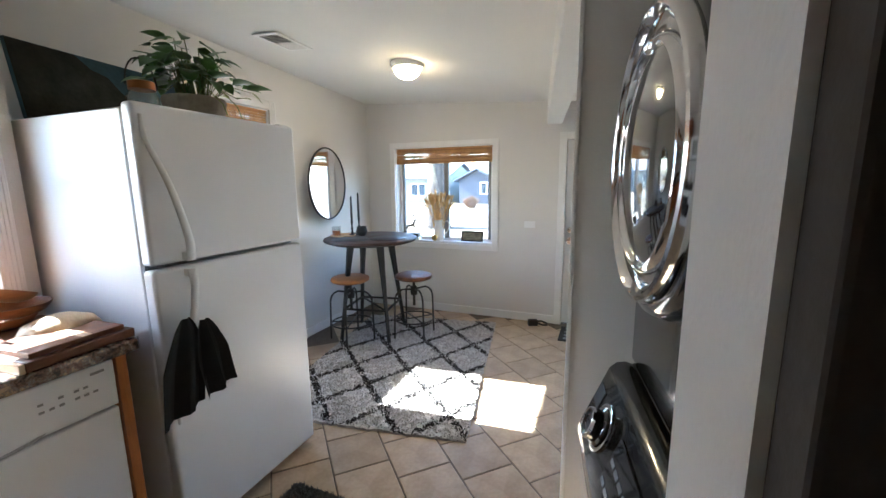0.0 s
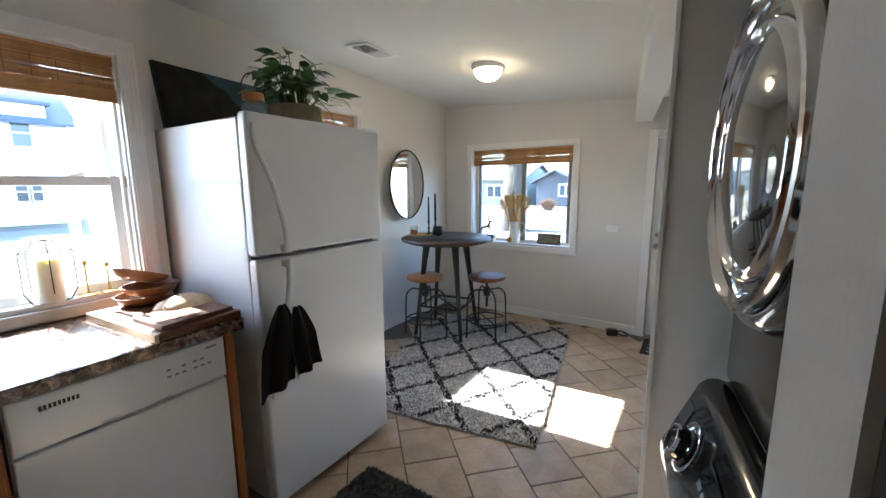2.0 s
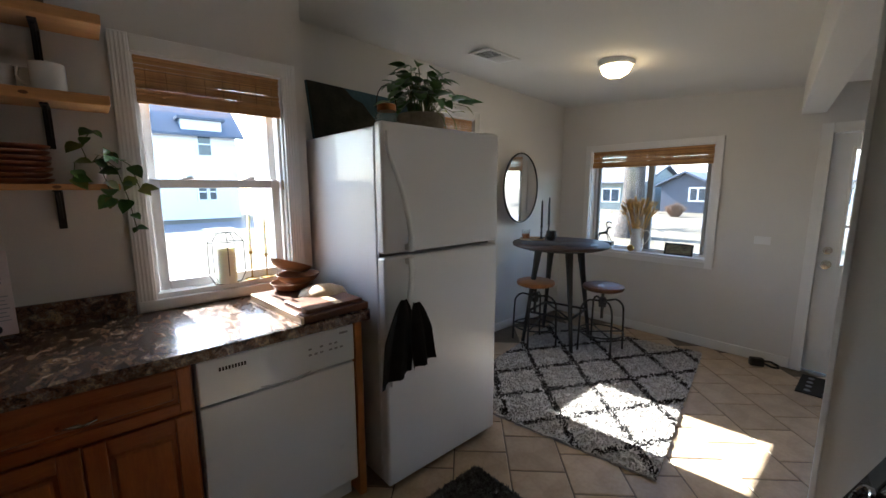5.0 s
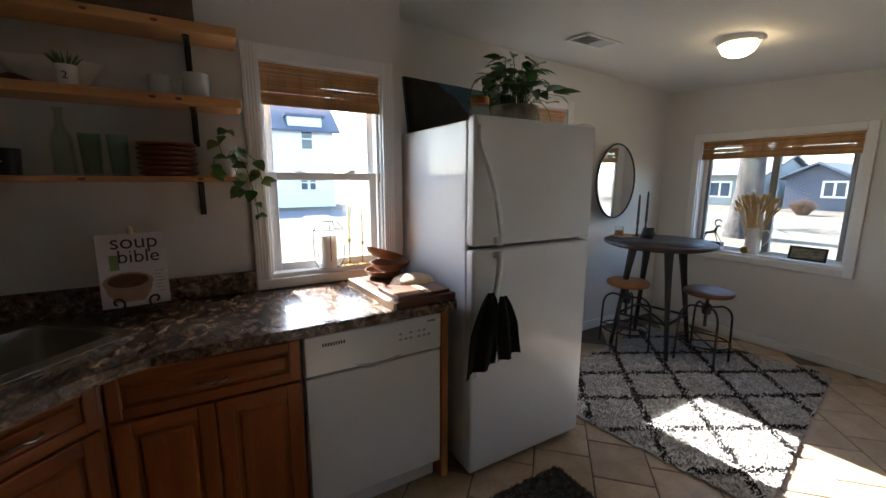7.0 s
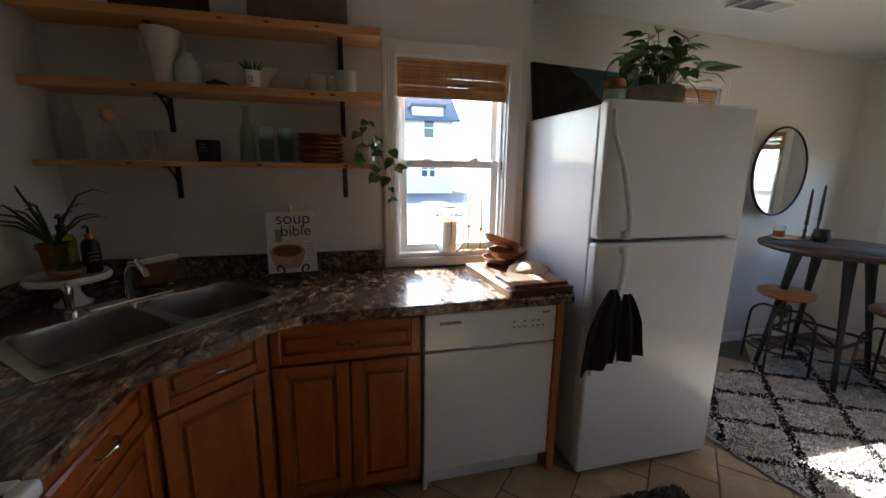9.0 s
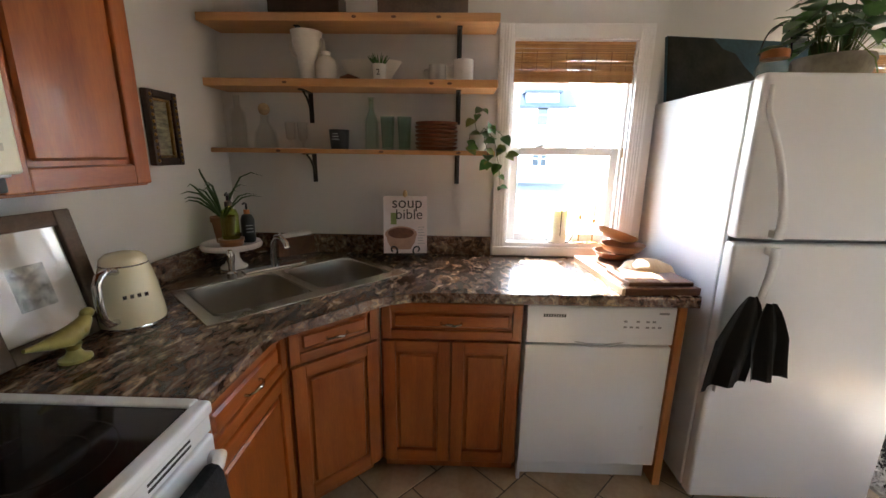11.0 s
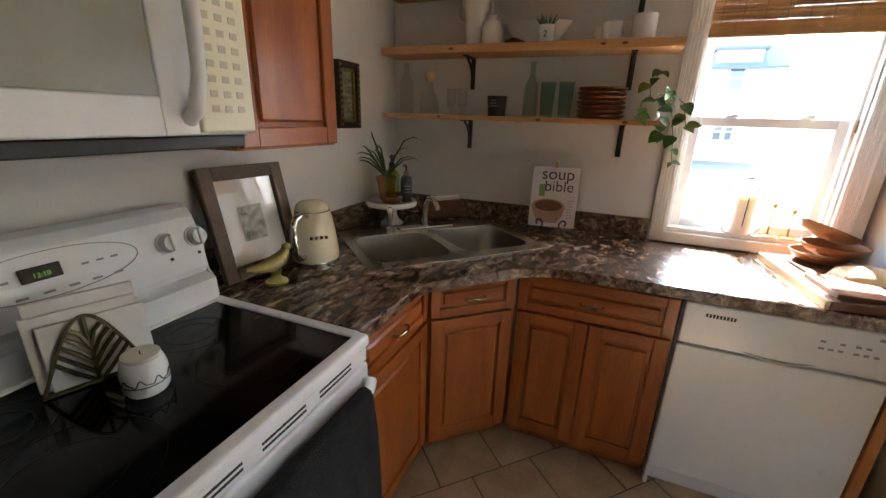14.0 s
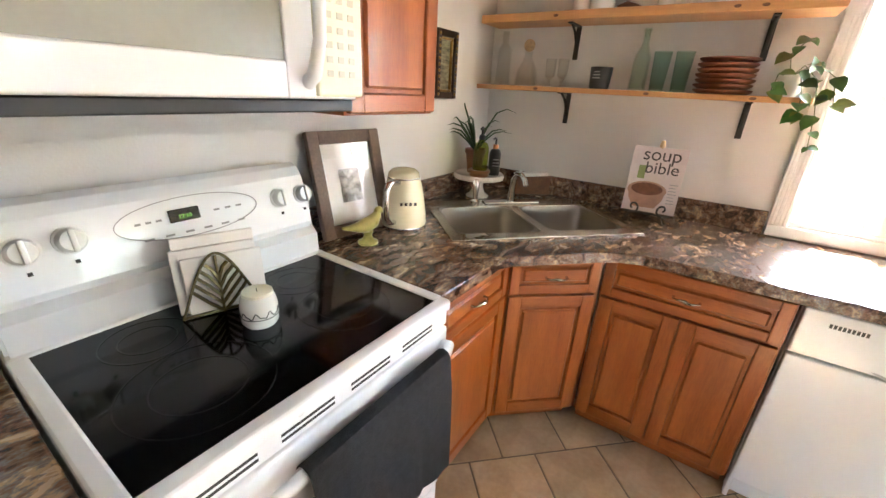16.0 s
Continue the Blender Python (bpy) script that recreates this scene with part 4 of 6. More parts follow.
part("display", boxed(0.262, 0.345, 0.03, 0.345, 0.395, 0.0325, 0.002, m=MM), BLACK, kp)
KEYM = material("pale_key_print", (0.62, 0.60, 0.46), 0.5, bump=0)
for r in range(9):
    for c in range(3):
        part("key", boxed(0.262 + c * 0.033, 0.055 + r * 0.03, 0.03, 0.28 + c * 0.033, 0.069 + r * 0.03, 0.0313, 0.0004, m=MM), KEYM, kp)
wc = thing("wall_cabinet", (1.2, 0.16, 1.36), "cherry-stained wall cabinet beside the microwave", "cabinet")
part("body", boxed(1.0, 0.002, 1.36, 1.405, 0.312, 2.25, 0.002), CHERRY, wc)
front("door", wc, facing(1.2025, 0.312, 1.36, 90), -0.196, 0.196, 0.006, 0.86)


# ---- stacked laundry in the closet ----
dry = thing("stacked_dryer", (2.65, 2.09, 1.005), "graphite front-load dryer with a chrome-ringed round door", "dryer")
part("body", boxed(2.332, 1.83, 1.005, 3.0, 2.49, 1.96, 0.012, 3), DRYERBODY, dry)
MY = facing(2.342, 2.216, 1.494, 180)
dd = part("door", lathed([(0.272, -0.02), (0.28, 0.02), (0.278, 0.045), (0.268, 0.062), (0.252, 0.068), (0.235, 0.068)], (0, 0, 0), 64, MY), DARKGLASS, dry, "dark glossy door surround")
part("chrome_ring", lathed([(0.252, 0.066), (0.252, 0.076), (0.246, 0.086), (0.238, 0.088), (0.231, 0.082), (0.226, 0.072)], (0, 0, 0), 64, MY), CHROME, dd)
part("dish", lathed([(0.228, 0.074), (0.22, 0.068), (0.21, 0.066), (0.2, 0.068)], (0, 0, 0), 64, MY), DARKGLASS, dd)
part("inner_ring", lathed([(0.202, 0.068), (0.197, 0.08), (0.19, 0.084), (0.183, 0.08), (0.177, 0.068)], (0, 0, 0), 64, MY), CHROME, dd)
part("door_glass", lathed([(0.18, 0.074), (0.15, 0.082), (0.1, 0.089), (0.05, 0.093), (0, 0.094)], (0, 0, 0), 64, MY), DARKGLASS, dd)
wsh = thing("front_load_washer", (2.65, 2.09, 0), "graphite front-load washer with a slanted control panel", "washer")
part("body", boxed(2.332, 1.83, 0.0, 3.0, 2.49, 1.0, 0.012, 3), DRYERBODY, wsh)
bm = bmesh.new()
prof = [(2.334, 0.998), (2.316, 1.004), (2.296, 1.0), (2.28, 0.985), (2.212, 0.82), (2.208, 0.795), (2.216, 0.775), (2.25, 0.76), (2.334, 0.76)]
e0 = [bm.verts.new((x, 1.84, z)) for x, z in prof]
e1 = [bm.verts.new((x, 2.485, z)) for x, z in prof]
for i in range(len(prof)):
    j = (i + 1) % len(prof)
    bm.faces.new((e0[i], e0[j], e1[j], e1[i])).smooth = i in (0, 1, 2, 4, 5, 6)
bm.faces.new(e0[::-1])
bm.faces.new(e1)
bmesh.ops.bevel(bm, geom=[e for e in bm.edges if abs(e.verts[0].co.y - e.verts[1].co.y) < 1e-5], offset=0.012, segments=3, affect="EDGES", clamp_overlap=True)
wp = part("control_panel", bm, DRYERBODY, wsh)
MP = facing(2.2455, 2.33, 0.90, 180, 22)
dial = part("dial", lathed([(0.044, 0), (0.044, 0.008), (0.037, 0.012), (0.036, 0.03), (0.03, 0.035), (0.026, 0.031), (0, 0.031)], (0, 0, 0), 36, MP @ Matrix.Translation((0.0, 0, 0.001))), DARKGLASS, wp, "glossy black programme dial")
part("dial_rim", lathed([(0.0365, 0.03), (0.035, 0.036), (0.031, 0.037), (0.03, 0.034)], (0, 0, 0), 36, MP @ Matrix.Translation((0.0, 0, 0.0012))), CHROME, dial)
part("dial_base", lathed([(0.056, 0), (0.056, 0.004), (0.05, 0.006), (0.045, 0.004)], (0, 0, 0), 36, MP @ Matrix.Translation((0.0, 0, 0.001))), CHROME, dial)
part("display", boxed(0.11, -0.055, 0.0, 0.29, 0.055, 0.004, 0.002, m=MP), DARKGLASS, wp, "black glass display")
part("dispenser_grip", boxed(-0.135, 0.0, 0.0, -0.075, 0.05, 0.003, 0.002, m=MP), BLACK, wp)
for k in range(5):
    for r in range(2):
        part("button", boxed(0.122 + k * 0.033, -0.04 + r * 0.045, 0.004, 0.146 + k * 0.033, -0.03 + r * 0.045, 0.006, 0.001, m=MP), GASKET, wp)
MW = facing(2.332, 2.17, 0.44, 180)
wd = part("door", lathed([(0.27, 0.0), (0.265, 0.06), (0.25, 0.1), (0.22, 0.115), (0.2, 0.1), (0.19, 0.09)], (0, 0, 0), 48, MW), CHROME, wsh)
part("door_glass", lathed([(0.195, 0.092), (0.12, 0.07), (0, 0.06)], (0, 0, 0), 48, MW), DARKGLASS, wd)


for ob in (dry, wsh):
    ob.rotation_euler = (0, 0, radians(8.5))


# ---- dining corner ----
TX, TY, TZ = 0.17, 4.55, 0.965
tb = thing("bistro_table", (TX, TY, 0.02), "round dark wood bar table on splayed iron legs", "table")
part("tabletop", lathed([(0, 0), (0.41, 0), (0.43, 0.008), (0.435, 0.02), (0.43, 0.032), (0.415, 0.038), (0, 0.038)], (TX, TY, TZ - 0.038), 56), DARKWOOD, tb)
part("apron", lathed([(0.36, -0.05), (0.372, -0.05), (0.372, -0.0385), (0.36, -0.0385), (0.36, -0.05)], (TX, TY, TZ), 40), BLACKIRON, tb)
feet = []
for a in (-35, 55, 145, 235):
    c, s = math.cos(radians(a)), math.sin(radians(a))
    top_p, foot_p = Vector((TX + 0.2 * c, TY + 0.2 * s, TZ - 0.04)), Vector((TX + 0.33 * c, TY + 0.33 * s, 0.02))
    bm = bmesh.new()
    side = Vector((-s, c, 0))
    out = Vector((c, s, 0))
    rows = []
    for f, w in ((0.0, 0.055), (0.25, 0.04), (0.6, 0.028), (1.0, 0.024)):
        p = top_p.lerp(foot_p, f)
        rows.append([bm.verts.new(p + side * w * 0.5 * q + out * w * r) for q, r in ((-1, -0.5), (1, -0.5), (1, 0.5), (-1, 0.5))])
    for r0, r1 in zip(rows, rows[1:]):
        for i in range(4):
            bm.faces.new((r0[i], r0[(i + 1) % 4], r1[(i + 1) % 4], r1[i]))
    bm.faces.new(rows[0])
    bm.faces.new(rows[-1][::-1])
    part("leg", bm, BLACKIRON, tb)
    feet.append(top_p.lerp(foot_p, 0.68))
for i in range(4):
    part("stretcher", tubed([feet[i], feet[(i + 1) % 4]], 0.011, 8), BLACKIRON, tb)
part("cross_bar", tubed([feet[0], feet[2]], 0.009, 8), BLACKIRON, tb)


def stool(x, y, h, turn, label, seat_mat):
    s = thing("bar_stool", (x, y, 0.02), label, "stool", "stools at the bar table")
    part("seat", lathed([(0, 0), (0.15, 0), (0.168, 0.008), (0.175, 0.022), (0.17, 0.038), (0.15, 0.046), (0, 0.043)], (x, y, h - 0.046), 40), seat_mat, s)
    part("seat_plate", lathed([(0, -0.006), (0.11, -0.006), (0.11, -0.0005), (0, -0.0005)], (x, y, h - 0.046), 28), GUNMETAL, s)
    part("screw", lathed([(0, -0.26), (0.013, -0.26), (0.013, -0.01), (0, -0.01)], (x, y, h - 0.046), 14), GUNMETAL, s)
    part("hub", lathed([(0.016, -0.16), (0.03, -0.155), (0.034, -0.12), (0.03, -0.08), (0.022, -0.07), (0.0, -0.07)], (x, y, h - 0.046), 18), BLACKIRON, s)
    ring = []
    for k in range(4):
        a = radians(turn + 90 * k)
        c, sn = math.cos(a), math.sin(a)
        hz = h - 0.046 - 0.10
        pts = []
        for f in range(13):
            u = f / 12
            r = 0.03 + 0.155 * min(1, math.sin(min(u / 0.45, 1) * math.pi / 2)) + 0.02 * u
            z = hz + 0.02 * math.sin(u * 3.14) - (hz - 0.021) * max(0, (u - 0.16) / 0.84) ** 1.35
            pts.append((x + r * c, y + r * sn, z))
        part("leg", tubed(pts, 0.0085, 8), GUNMETAL, s)
    part("foot_ring", tubed([(x + 0.187 * math.cos(2 * math.pi * k / 28), y + 0.187 * math.sin(2 * math.pi * k / 28), 0.19) for k in range(28)], 0.007, 6, True), GUNMETAL, s)
    for k in range(2):
        a = radians(turn + 90 * k)
        part("brace", tubed([(x + 0.187 * math.cos(a), y + 0.187 * math.sin(a), 0.19), (x - 0.187 * math.cos(a), y - 0.187 * math.sin(a), 0.19)], 0.006, 6), GUNMETAL, s)
    return s


stool(0.07, 4.33, 0.62, 20, "adjustable iron bar stool with a honey wood seat", SEATWOOD)
stool(0.57, 4.63, 0.62, 50, "adjustable iron bar stool with a dark wood seat", BOARDWOOD)
SLATE = material("black_slate", (0.02, 0.02, 0.022), 0.5, vary=0.3, scale=12, bump=0.1)
for x, y in ((0.10, 4.33), (0.38, 4.50)):
    solid("placemat", lathed([(0, 0), (0.165, 0), (0.168, 0.003), (0.165, 0.005), (0, 0.005)], (x, y, TZ), 40), SLATE, "round black placemat on the bar table", "placemat")
tr = thing("round_tray", (-0.12, 4.52, TZ), "small round wooden tray at the table's edge", "tray")
part("tray_dish", lathed([(0, 0), (0.115, 0), (0.12, 0.012), (0.113, 0.012), (0.108, 0.004), (0, 0.004)], (-0.12, 4.52, TZ), 36), LIGHTWOOD, tr)
gc = thing("glass_candle", (-0.16, 4.47, TZ + 0.005), "clear tumbler half filled with amber candle wax", "candle")
part("tumbler", lathed([(0, 0), (0.04, 0), (0.042, 0.09), (0.039, 0.09), (0.037, 0.006), (0, 0.006)], (-0.16, 4.47, TZ + 0.005), 24), GLASS, gc)
part("wax", lathed([(0, 0.0065), (0.0365, 0.0065), (0.0365, 0.05), (0, 0.05)], (-0.16, 4.47, TZ + 0.005), 24), COPPER, gc)
for x, y, h in ((-0.07, 4.60, 0.13), (-0.03, 4.66, 0.16)):
    cs_ = thing("taper_candlestick", (x, y, TZ), "tall black taper candle in a turned black holder", "candlestick", "black tapers on the table")
    part("holder", lathed([(0, 0), (0.036, 0), (0.036, 0.006), (0.012, 0.012), (0.008, h * 0.4), (0.014, h * 0.5), (0.007, h * 0.6), (0.009, h - 0.02), (0.016, h), (0, h)], (x, y, TZ), 18), BLACKIRON, cs_)
    part("taper", lathed([(0, h), (0.011, h), (0.0105, h + 0.12), (0.008, h + 0.235), (0.002, h + 0.25), (0, h + 0.25)], (x, y, TZ), 14), BLACKWAX, cs_)
solid("black_votive", lathed([(0, 0), (0.035, 0), (0.05, 0.022), (0.055, 0.045), (0.045, 0.075), (0.05, 0.088), (0.044, 0.088), (0.038, 0.07), (0, 0.06)], (0.04, 4.60, TZ), 10), BLACK, "faceted matte black votive holder on the table", "candle holder")

# mirror
MI = facing(-0.346, 4.615, 1.46, 8.5)
mr_ = thing("round_mirror", MI.translation, "large round wall mirror in a thin dark metal frame", "mirror")
part("frame", lathed([(0.335, 0.002), (0.342, -0.002), (0.349, 0.0), (0.352, 0.012), (0.346, 0.02), (0.338, 0.018)], (0, 0, 0), 72, MI), BLACKIRON, mr_)
part("mirror_glass", lathed([(0, 0.004), (0.32, 0.004), (0.338, 0.006), (0.338, 0.012), (0, 0.012)], (0, 0, 0), 72, MI), MIRROR, mr_)

# sill things
SZ = 0.812
pc = thing("wheat_pitcher", (0.47, 5.51, SZ), "white ceramic pitcher holding dried wheat stalks", "vase")
part("pitcher", lathed([(0, 0), (0.05, 0), (0.058, 0.02), (0.06, 0.08), (0.052, 0.18), (0.056, 0.235), (0.05, 0.235), (0.047, 0.18), (0.052, 0.08), (0, 0.02)], (0.47, 5.51, SZ), 28), CERAMICW, pc)
part("handle", tubed([(0.525, 5.51, SZ + 0.21), (0.57, 5.51, SZ + 0.225), (0.595, 5.51, SZ + 0.19), (0.585, 5.51, SZ + 0.13), (0.55, 5.51, SZ + 0.08), (0.527, 5.51, SZ + 0.075)], 0.006, 8), CERAMICW, pc)
rnd = random.Random(11)
stalks, ears = bmesh.new(), bmesh.new()
for k in range(110):
    a, sp_ = rnd.uniform(0, 2 * math.pi), rnd.random() ** 0.6
    tipz = SZ + rnd.uniform(0.40, 0.52) - 0.05 * sp_
    tip = Vector((0.47 + 0.15 * sp_ * math.cos(a), 5.51 + 0.05 * sp_ * math.sin(a) - 0.02, tipz))
    b0 = Vector((0.47 + 0.03 * math.cos(a), 5.51 + 0.025 * math.sin(a), SZ + 0.03))
    mid = b0.lerp(tip, 0.6) + Vector((-0.012 * math.cos(a), 0, 0))
    tube(stalks, [b0, mid, tip], 0.0014, 4)
    d = (tip - mid).normalized() + Vector((0.25 * math.cos(a), 0, -0.1))
    tube(ears, [tip, tip + d * 0.02, tip + d * 0.05, tip + d * 0.07], [0.002, 0.007, 0.006, 0.001], 5)
    for q in range(3):
        w = d + Vector((rnd.uniform(-0.5, 0.5), rnd.uniform(-0.4, 0.4), rnd.uniform(0, 0.4)))
        tube(ears, [tip + d * 0.03, tip + d * 0.03 + w.normalized() * 0.05], [0.0012, 0.0004], 3)
tagged(part("stalks", stalks, WHEAT, pc), kind="stuff")
tagged(part("ears", ears, WHEAT, pc), kind="stuff")
solid("small_bronze_disc", lathed([(0, -0.012), (0.03, -0.012), (0.036, 0), (0.03, 0.012), (0, 0.012)], (0, 0, 0), 20, Matrix.Translation((0.44, 5.445, SZ + 0.037)) @ Matrix.Rotation(radians(90), 4, "X")), BRASS, "small round bronze medallion leaning on the pitcher", "ornament")
pf = thing("sill_picture", (0.87, 5.50, SZ), "small black-framed landscape picture on the sill", "picture frame")
MPF = facing(0.87, 5.49, SZ + 0.005, -90, 14)
part("frame", sash(bmesh.new(), MPF, -0.125, 0.125, 0.0, 0.115, 0.014, 0.016, 0.014), BLACK, pf)
part("picture", boxed(-0.11, 0.014, 0.001, 0.11, 0.101, 0.006, m=MPF), LANDSCAPE, pf)
bk = thing("sill_books", (0.13, 5.505, SZ), "two small dark books stacked on the sill", "books")
part("lower_book", boxed(0.03, 5.465, SZ, 0.235, 5.54, SZ + 0.03, 0.002), PAPER, bk)
part("upper_book", boxed(0.04, 5.468, SZ + 0.0302, 0.225, 5.538, SZ + 0.075, 0.002), BLACK, bk)
bz = SZ + 0.0755
bm = bmesh.new()
tube(bm, [(0.07, 5.5, bz + 0.075), (0.12, 5.5, bz + 0.085), (0.155, 5.5, bz + 0.10)], [0.011, 0.014, 0.016], 8)
for p in (((0.155, 5.5, bz + 0.095), (0.18, 5.5, bz + 0.06), (0.215, 5.5, bz)), ((0.15, 5.5, bz + 0.09), (0.165, 5.5, bz + 0.05), (0.18, 5.5, bz)), ((0.075, 5.5, bz + 0.075), (0.05, 5.5, bz + 0.05), (0.02, 5.5, bz + 0.002)), ((0.08, 5.5, bz + 0.075), (0.07, 5.5, bz + 0.04), (0.055, 5.5, bz))):
    tube(bm, p, [0.007, 0.004, 0.003], 6)
tube(bm, [(0.155, 5.5, bz + 0.1), (0.165, 5.5, bz + 0.14), (0.185, 5.5, bz + 0.155), (0.2, 5.5, bz + 0.145)], [0.014, 0.009, 0.009, 0.004], 8)
tube(bm, [(0.175 + 0.03 * math.cos(a), 5.5, bz + 0.18 + 0.032 * math.sin(a)) for a in [0.4 + 0.45 * k for k in range(12)]], [0.006] * 8 + [0.005, 0.004, 0.003, 0.002], 7)
solid("ram_figurine", bm, BLACKIRON, "slim black metal figurine of a curly-horned ram", "figurine")

# rug: ivory ground with a dark lattice, both of tufts
RC, RA = Vector((0.70, 4.15, 0.0)), radians(9.5)
MR = Matrix.Translation(RC) @ Matrix.Rotation(RA, 4, "Z")
rug = thing("shag_rug", RC, "ivory shag rug with a charcoal diamond lattice", "rug")
RW, RL = 0.685, 0.98
rr_ = random.Random(21)
bm = bmesh.new()
NU, NV = 46, 66
vs = [[bm.verts.new(MR @ Vector((-RW + 2 * RW * i / NU + rr_.uniform(-0.006, 0.006), -RL + 2 * RL * j / NV + rr_.uniform(-0.006, 0.006), 0.013 + rr_.uniform(-0.004, 0.006)))) for i in range(NU + 1)] for j in range(NV + 1)]
for j in range(NV):
    for i in range(NU):
        bm.faces.new((vs[j][i], vs[j][i + 1], vs[j + 1][i + 1], vs[j + 1][i])).smooth = True
edge = [vs[0][i] for i in range(NU + 1)] + [vs[j][NU] for j in range(1, NV + 1)] + [vs[NV][i] for i in range(NU - 1, -1, -1)] + [vs[j][0] for j in range(NV - 1, 0, -1)]
low = [bm.verts.new((v.co.x, v.co.y, 0.0005)) for v in edge]
for i in range(len(edge)):
    j = (i + 1) % len(edge)
    bm.faces.new((edge[i], edge[j], low[j], low[i]))
part("pile_base", bm, SHAG, rug)
A_, B_ = 0.44, 0.56


def lattice(x, y):
    p = ((x / A_ + y / B_ + 0.13) % 1.0)
    q = ((x / A_ - y / B_ + 0.42) % 1.0)
    return min(min(p, 1 - p), min(q, 1 - q)) < 0.062


light_v, light_f, dark_v, dark_f = [], [], [], []
for k in range(30000):
    x, y = rr_.uniform(-RW, RW), rr_.uniform(-RL, RL)
    vv, ff = (dark_v, dark_f) if lattice(x + rr_.uniform(-0.008, 0.008), y + rr_.uniform(-0.008, 0.008)) else (light_v, light_f)
    if vv is light_v and k % 2:
        continue
    a, h, w = rr_.uniform(0, 6.28), rr_.uniform(0.007, 0.016), rr_.uniform(0.005, 0.009)
    lx, ly = rr_.uniform(-0.012, 0.012), rr_.uniform(-0.012, 0.012)
    n0 = len(vv)
    for q in range(3):
        p = MR @ Vector((x + w * math.cos(a + 2.09 * q), y + w * math.sin(a + 2.09 * q), 0.012))
        vv.append(p - RC)
    vv.append(MR @ Vector((x + lx, y + ly, 0.014 + h)) - RC)
    ff += [(n0, n0 + 1, n0 + 3), (n0 + 1, n0 + 2, n0 + 3), (n0 + 2, n0, n0 + 3)]
for nm, vv, ff, mt in (("ivory_pile", light_v, light_f, SHAG), ("charcoal_pile", dark_v, dark_f, SHAGDARK)):
    me = bpy.data.meshes.new(nm)
    me.from_pydata([tuple(v) for v in vv], [], ff)
    me.materials.append(mt)
    ob = new(nm, me)
    ob.parent = rug
    tagged(ob, kind="stuff")

mat_ = thing("grey_mat", (1.08, 2.3, 0), "small charcoal grey shag mat before the refrigerator", "mat")
part("mat_base", boxed(0.86, 1.95, 0.0005, 1.28, 2.70, 0.012, 0.004), MATGREY, mat_)
vv, ff = [], []
for k in range(9000):
    x, y = rr_.uniform(0.86, 1.28), rr_.uniform(1.95, 2.70)
    a, w, h = rr_.uniform(0, 6.28), 0.005, rr_.uniform(0.006, 0.016)
    n0 = len(vv)
    for q in range(3):
        vv.append((x + w * math.cos(a + 2.09 * q) - 1.08, y + w * math.sin(a + 2.09 * q) - 2.3, 0.011))
    vv.append((x + rr_.uniform(-0.01, 0.01) - 1.08, y + rr_.uniform(-0.01, 0.01) - 2.3, 0.012 + h))
    ff += [(n0, n0 + 1, n0 + 3), (n0 + 1, n0 + 2, n0 + 3), (n0 + 2, n0, n0 + 3)]
me = bpy.data.meshes.new("pile")
me.from_pydata(vv, [], ff)
me.materials.append(MATGREY)
ob = new("pile", me)
ob.parent = mat_
tagged(ob, kind="stuff")

dm = thing("door_mat", (2.1, 5.18, 0), "black openwork rubber mat at the entry door", "mat")
bm = slab(bmesh.new(), [(1.86, 5.0), (2.5, 5.0), (2.5, 5.38), (1.86, 5.38)], 0.0005, 0.008, 0.002)
part("mat_base", bm, RUBBER, dm)
for i in range(6):
    for j in range(4):
        part("stud", lathed([(0, 0.013), (0.016, 0.012), (0.02, 0.008), (0, 0.008)], (1.92 + i * 0.1, 5.06 + j * 0.085, 0), 10), GASKET, dm)
ds = thing("door_stop", (1.6, 5.33, 0), "grey metal boot-shaped door stop with a black loop", "door stop")
part("weight", boxed(-0.05, -0.03, 0, 0.05, 0.03, 0.065, 0.012, 3, m=Matrix.Translation((1.58, 5.32, 0.0005)) @ Matrix.Rotation(0.4, 4, "Z")), GUNMETAL, ds)
part("loop", tubed([(1.62, 5.32, 0.05), (1.67, 5.31, 0.062), (1.72, 5.30, 0.05), (1.725, 5.30, 0.03), (1.68, 5.31, 0.022), (1.63, 5.32, 0.03)], 0.009, 8), BLACK, ds)


# ---- open shelves ----
def shelf(z, thick, label):
    s = thing("wall_shelf", (0.1, 0.72, z), label, "shelf", "pine wall shelves")
    part("board", boxed(0.003, 0.03, z - thick, 0.205, 1.415, z, 0.003), PINE, s)
    for y in (0.47, 1.235):
        bm = bmesh.new()
        box(bm, 0.0025, y - 0.012, z - thick - 0.15, 0.007, y + 0.012, z - thick - 0.0005, 0.001)
        box(bm, 0.007, y - 0.012, z - thick - 0.006, 0.15, y + 0.012, z - thick - 0.0008, 0.001)
        tube(bm, [(0.008, y, z - thick - 0.11), (0.03, y, z - thick - 0.065), (0.065, y, z - thick - 0.03), (0.11, y, z - thick - 0.008)], 0.006, 6)
        part("bracket", bm, BLACKIRON, s)
    kr = random.Random(int(z * 100))
    for k in range(3):
        y = kr.uniform(0.2, 1.3)
        part("knot", lathed([(0, 0), (0.012, 0), (0.012, 0.0012), (0, 0.0012)], (0, 0, 0), 12, Matrix.Translation((0.2045, y, z - thick / 2)) @ Matrix.Rotation(radians(90), 4, "Y") @ Matrix.Diagonal((0.5, 1, 1, 1))), KNOT, s)
    return s


shelf(1.478, 0.022, "pine wall shelf on black brackets holding glassware")
shelf(1.797, 0.036, "pine wall shelf on black brackets holding white pottery")
shelf(2.075, 0.036, "high pine wall shelf on black iron brackets")
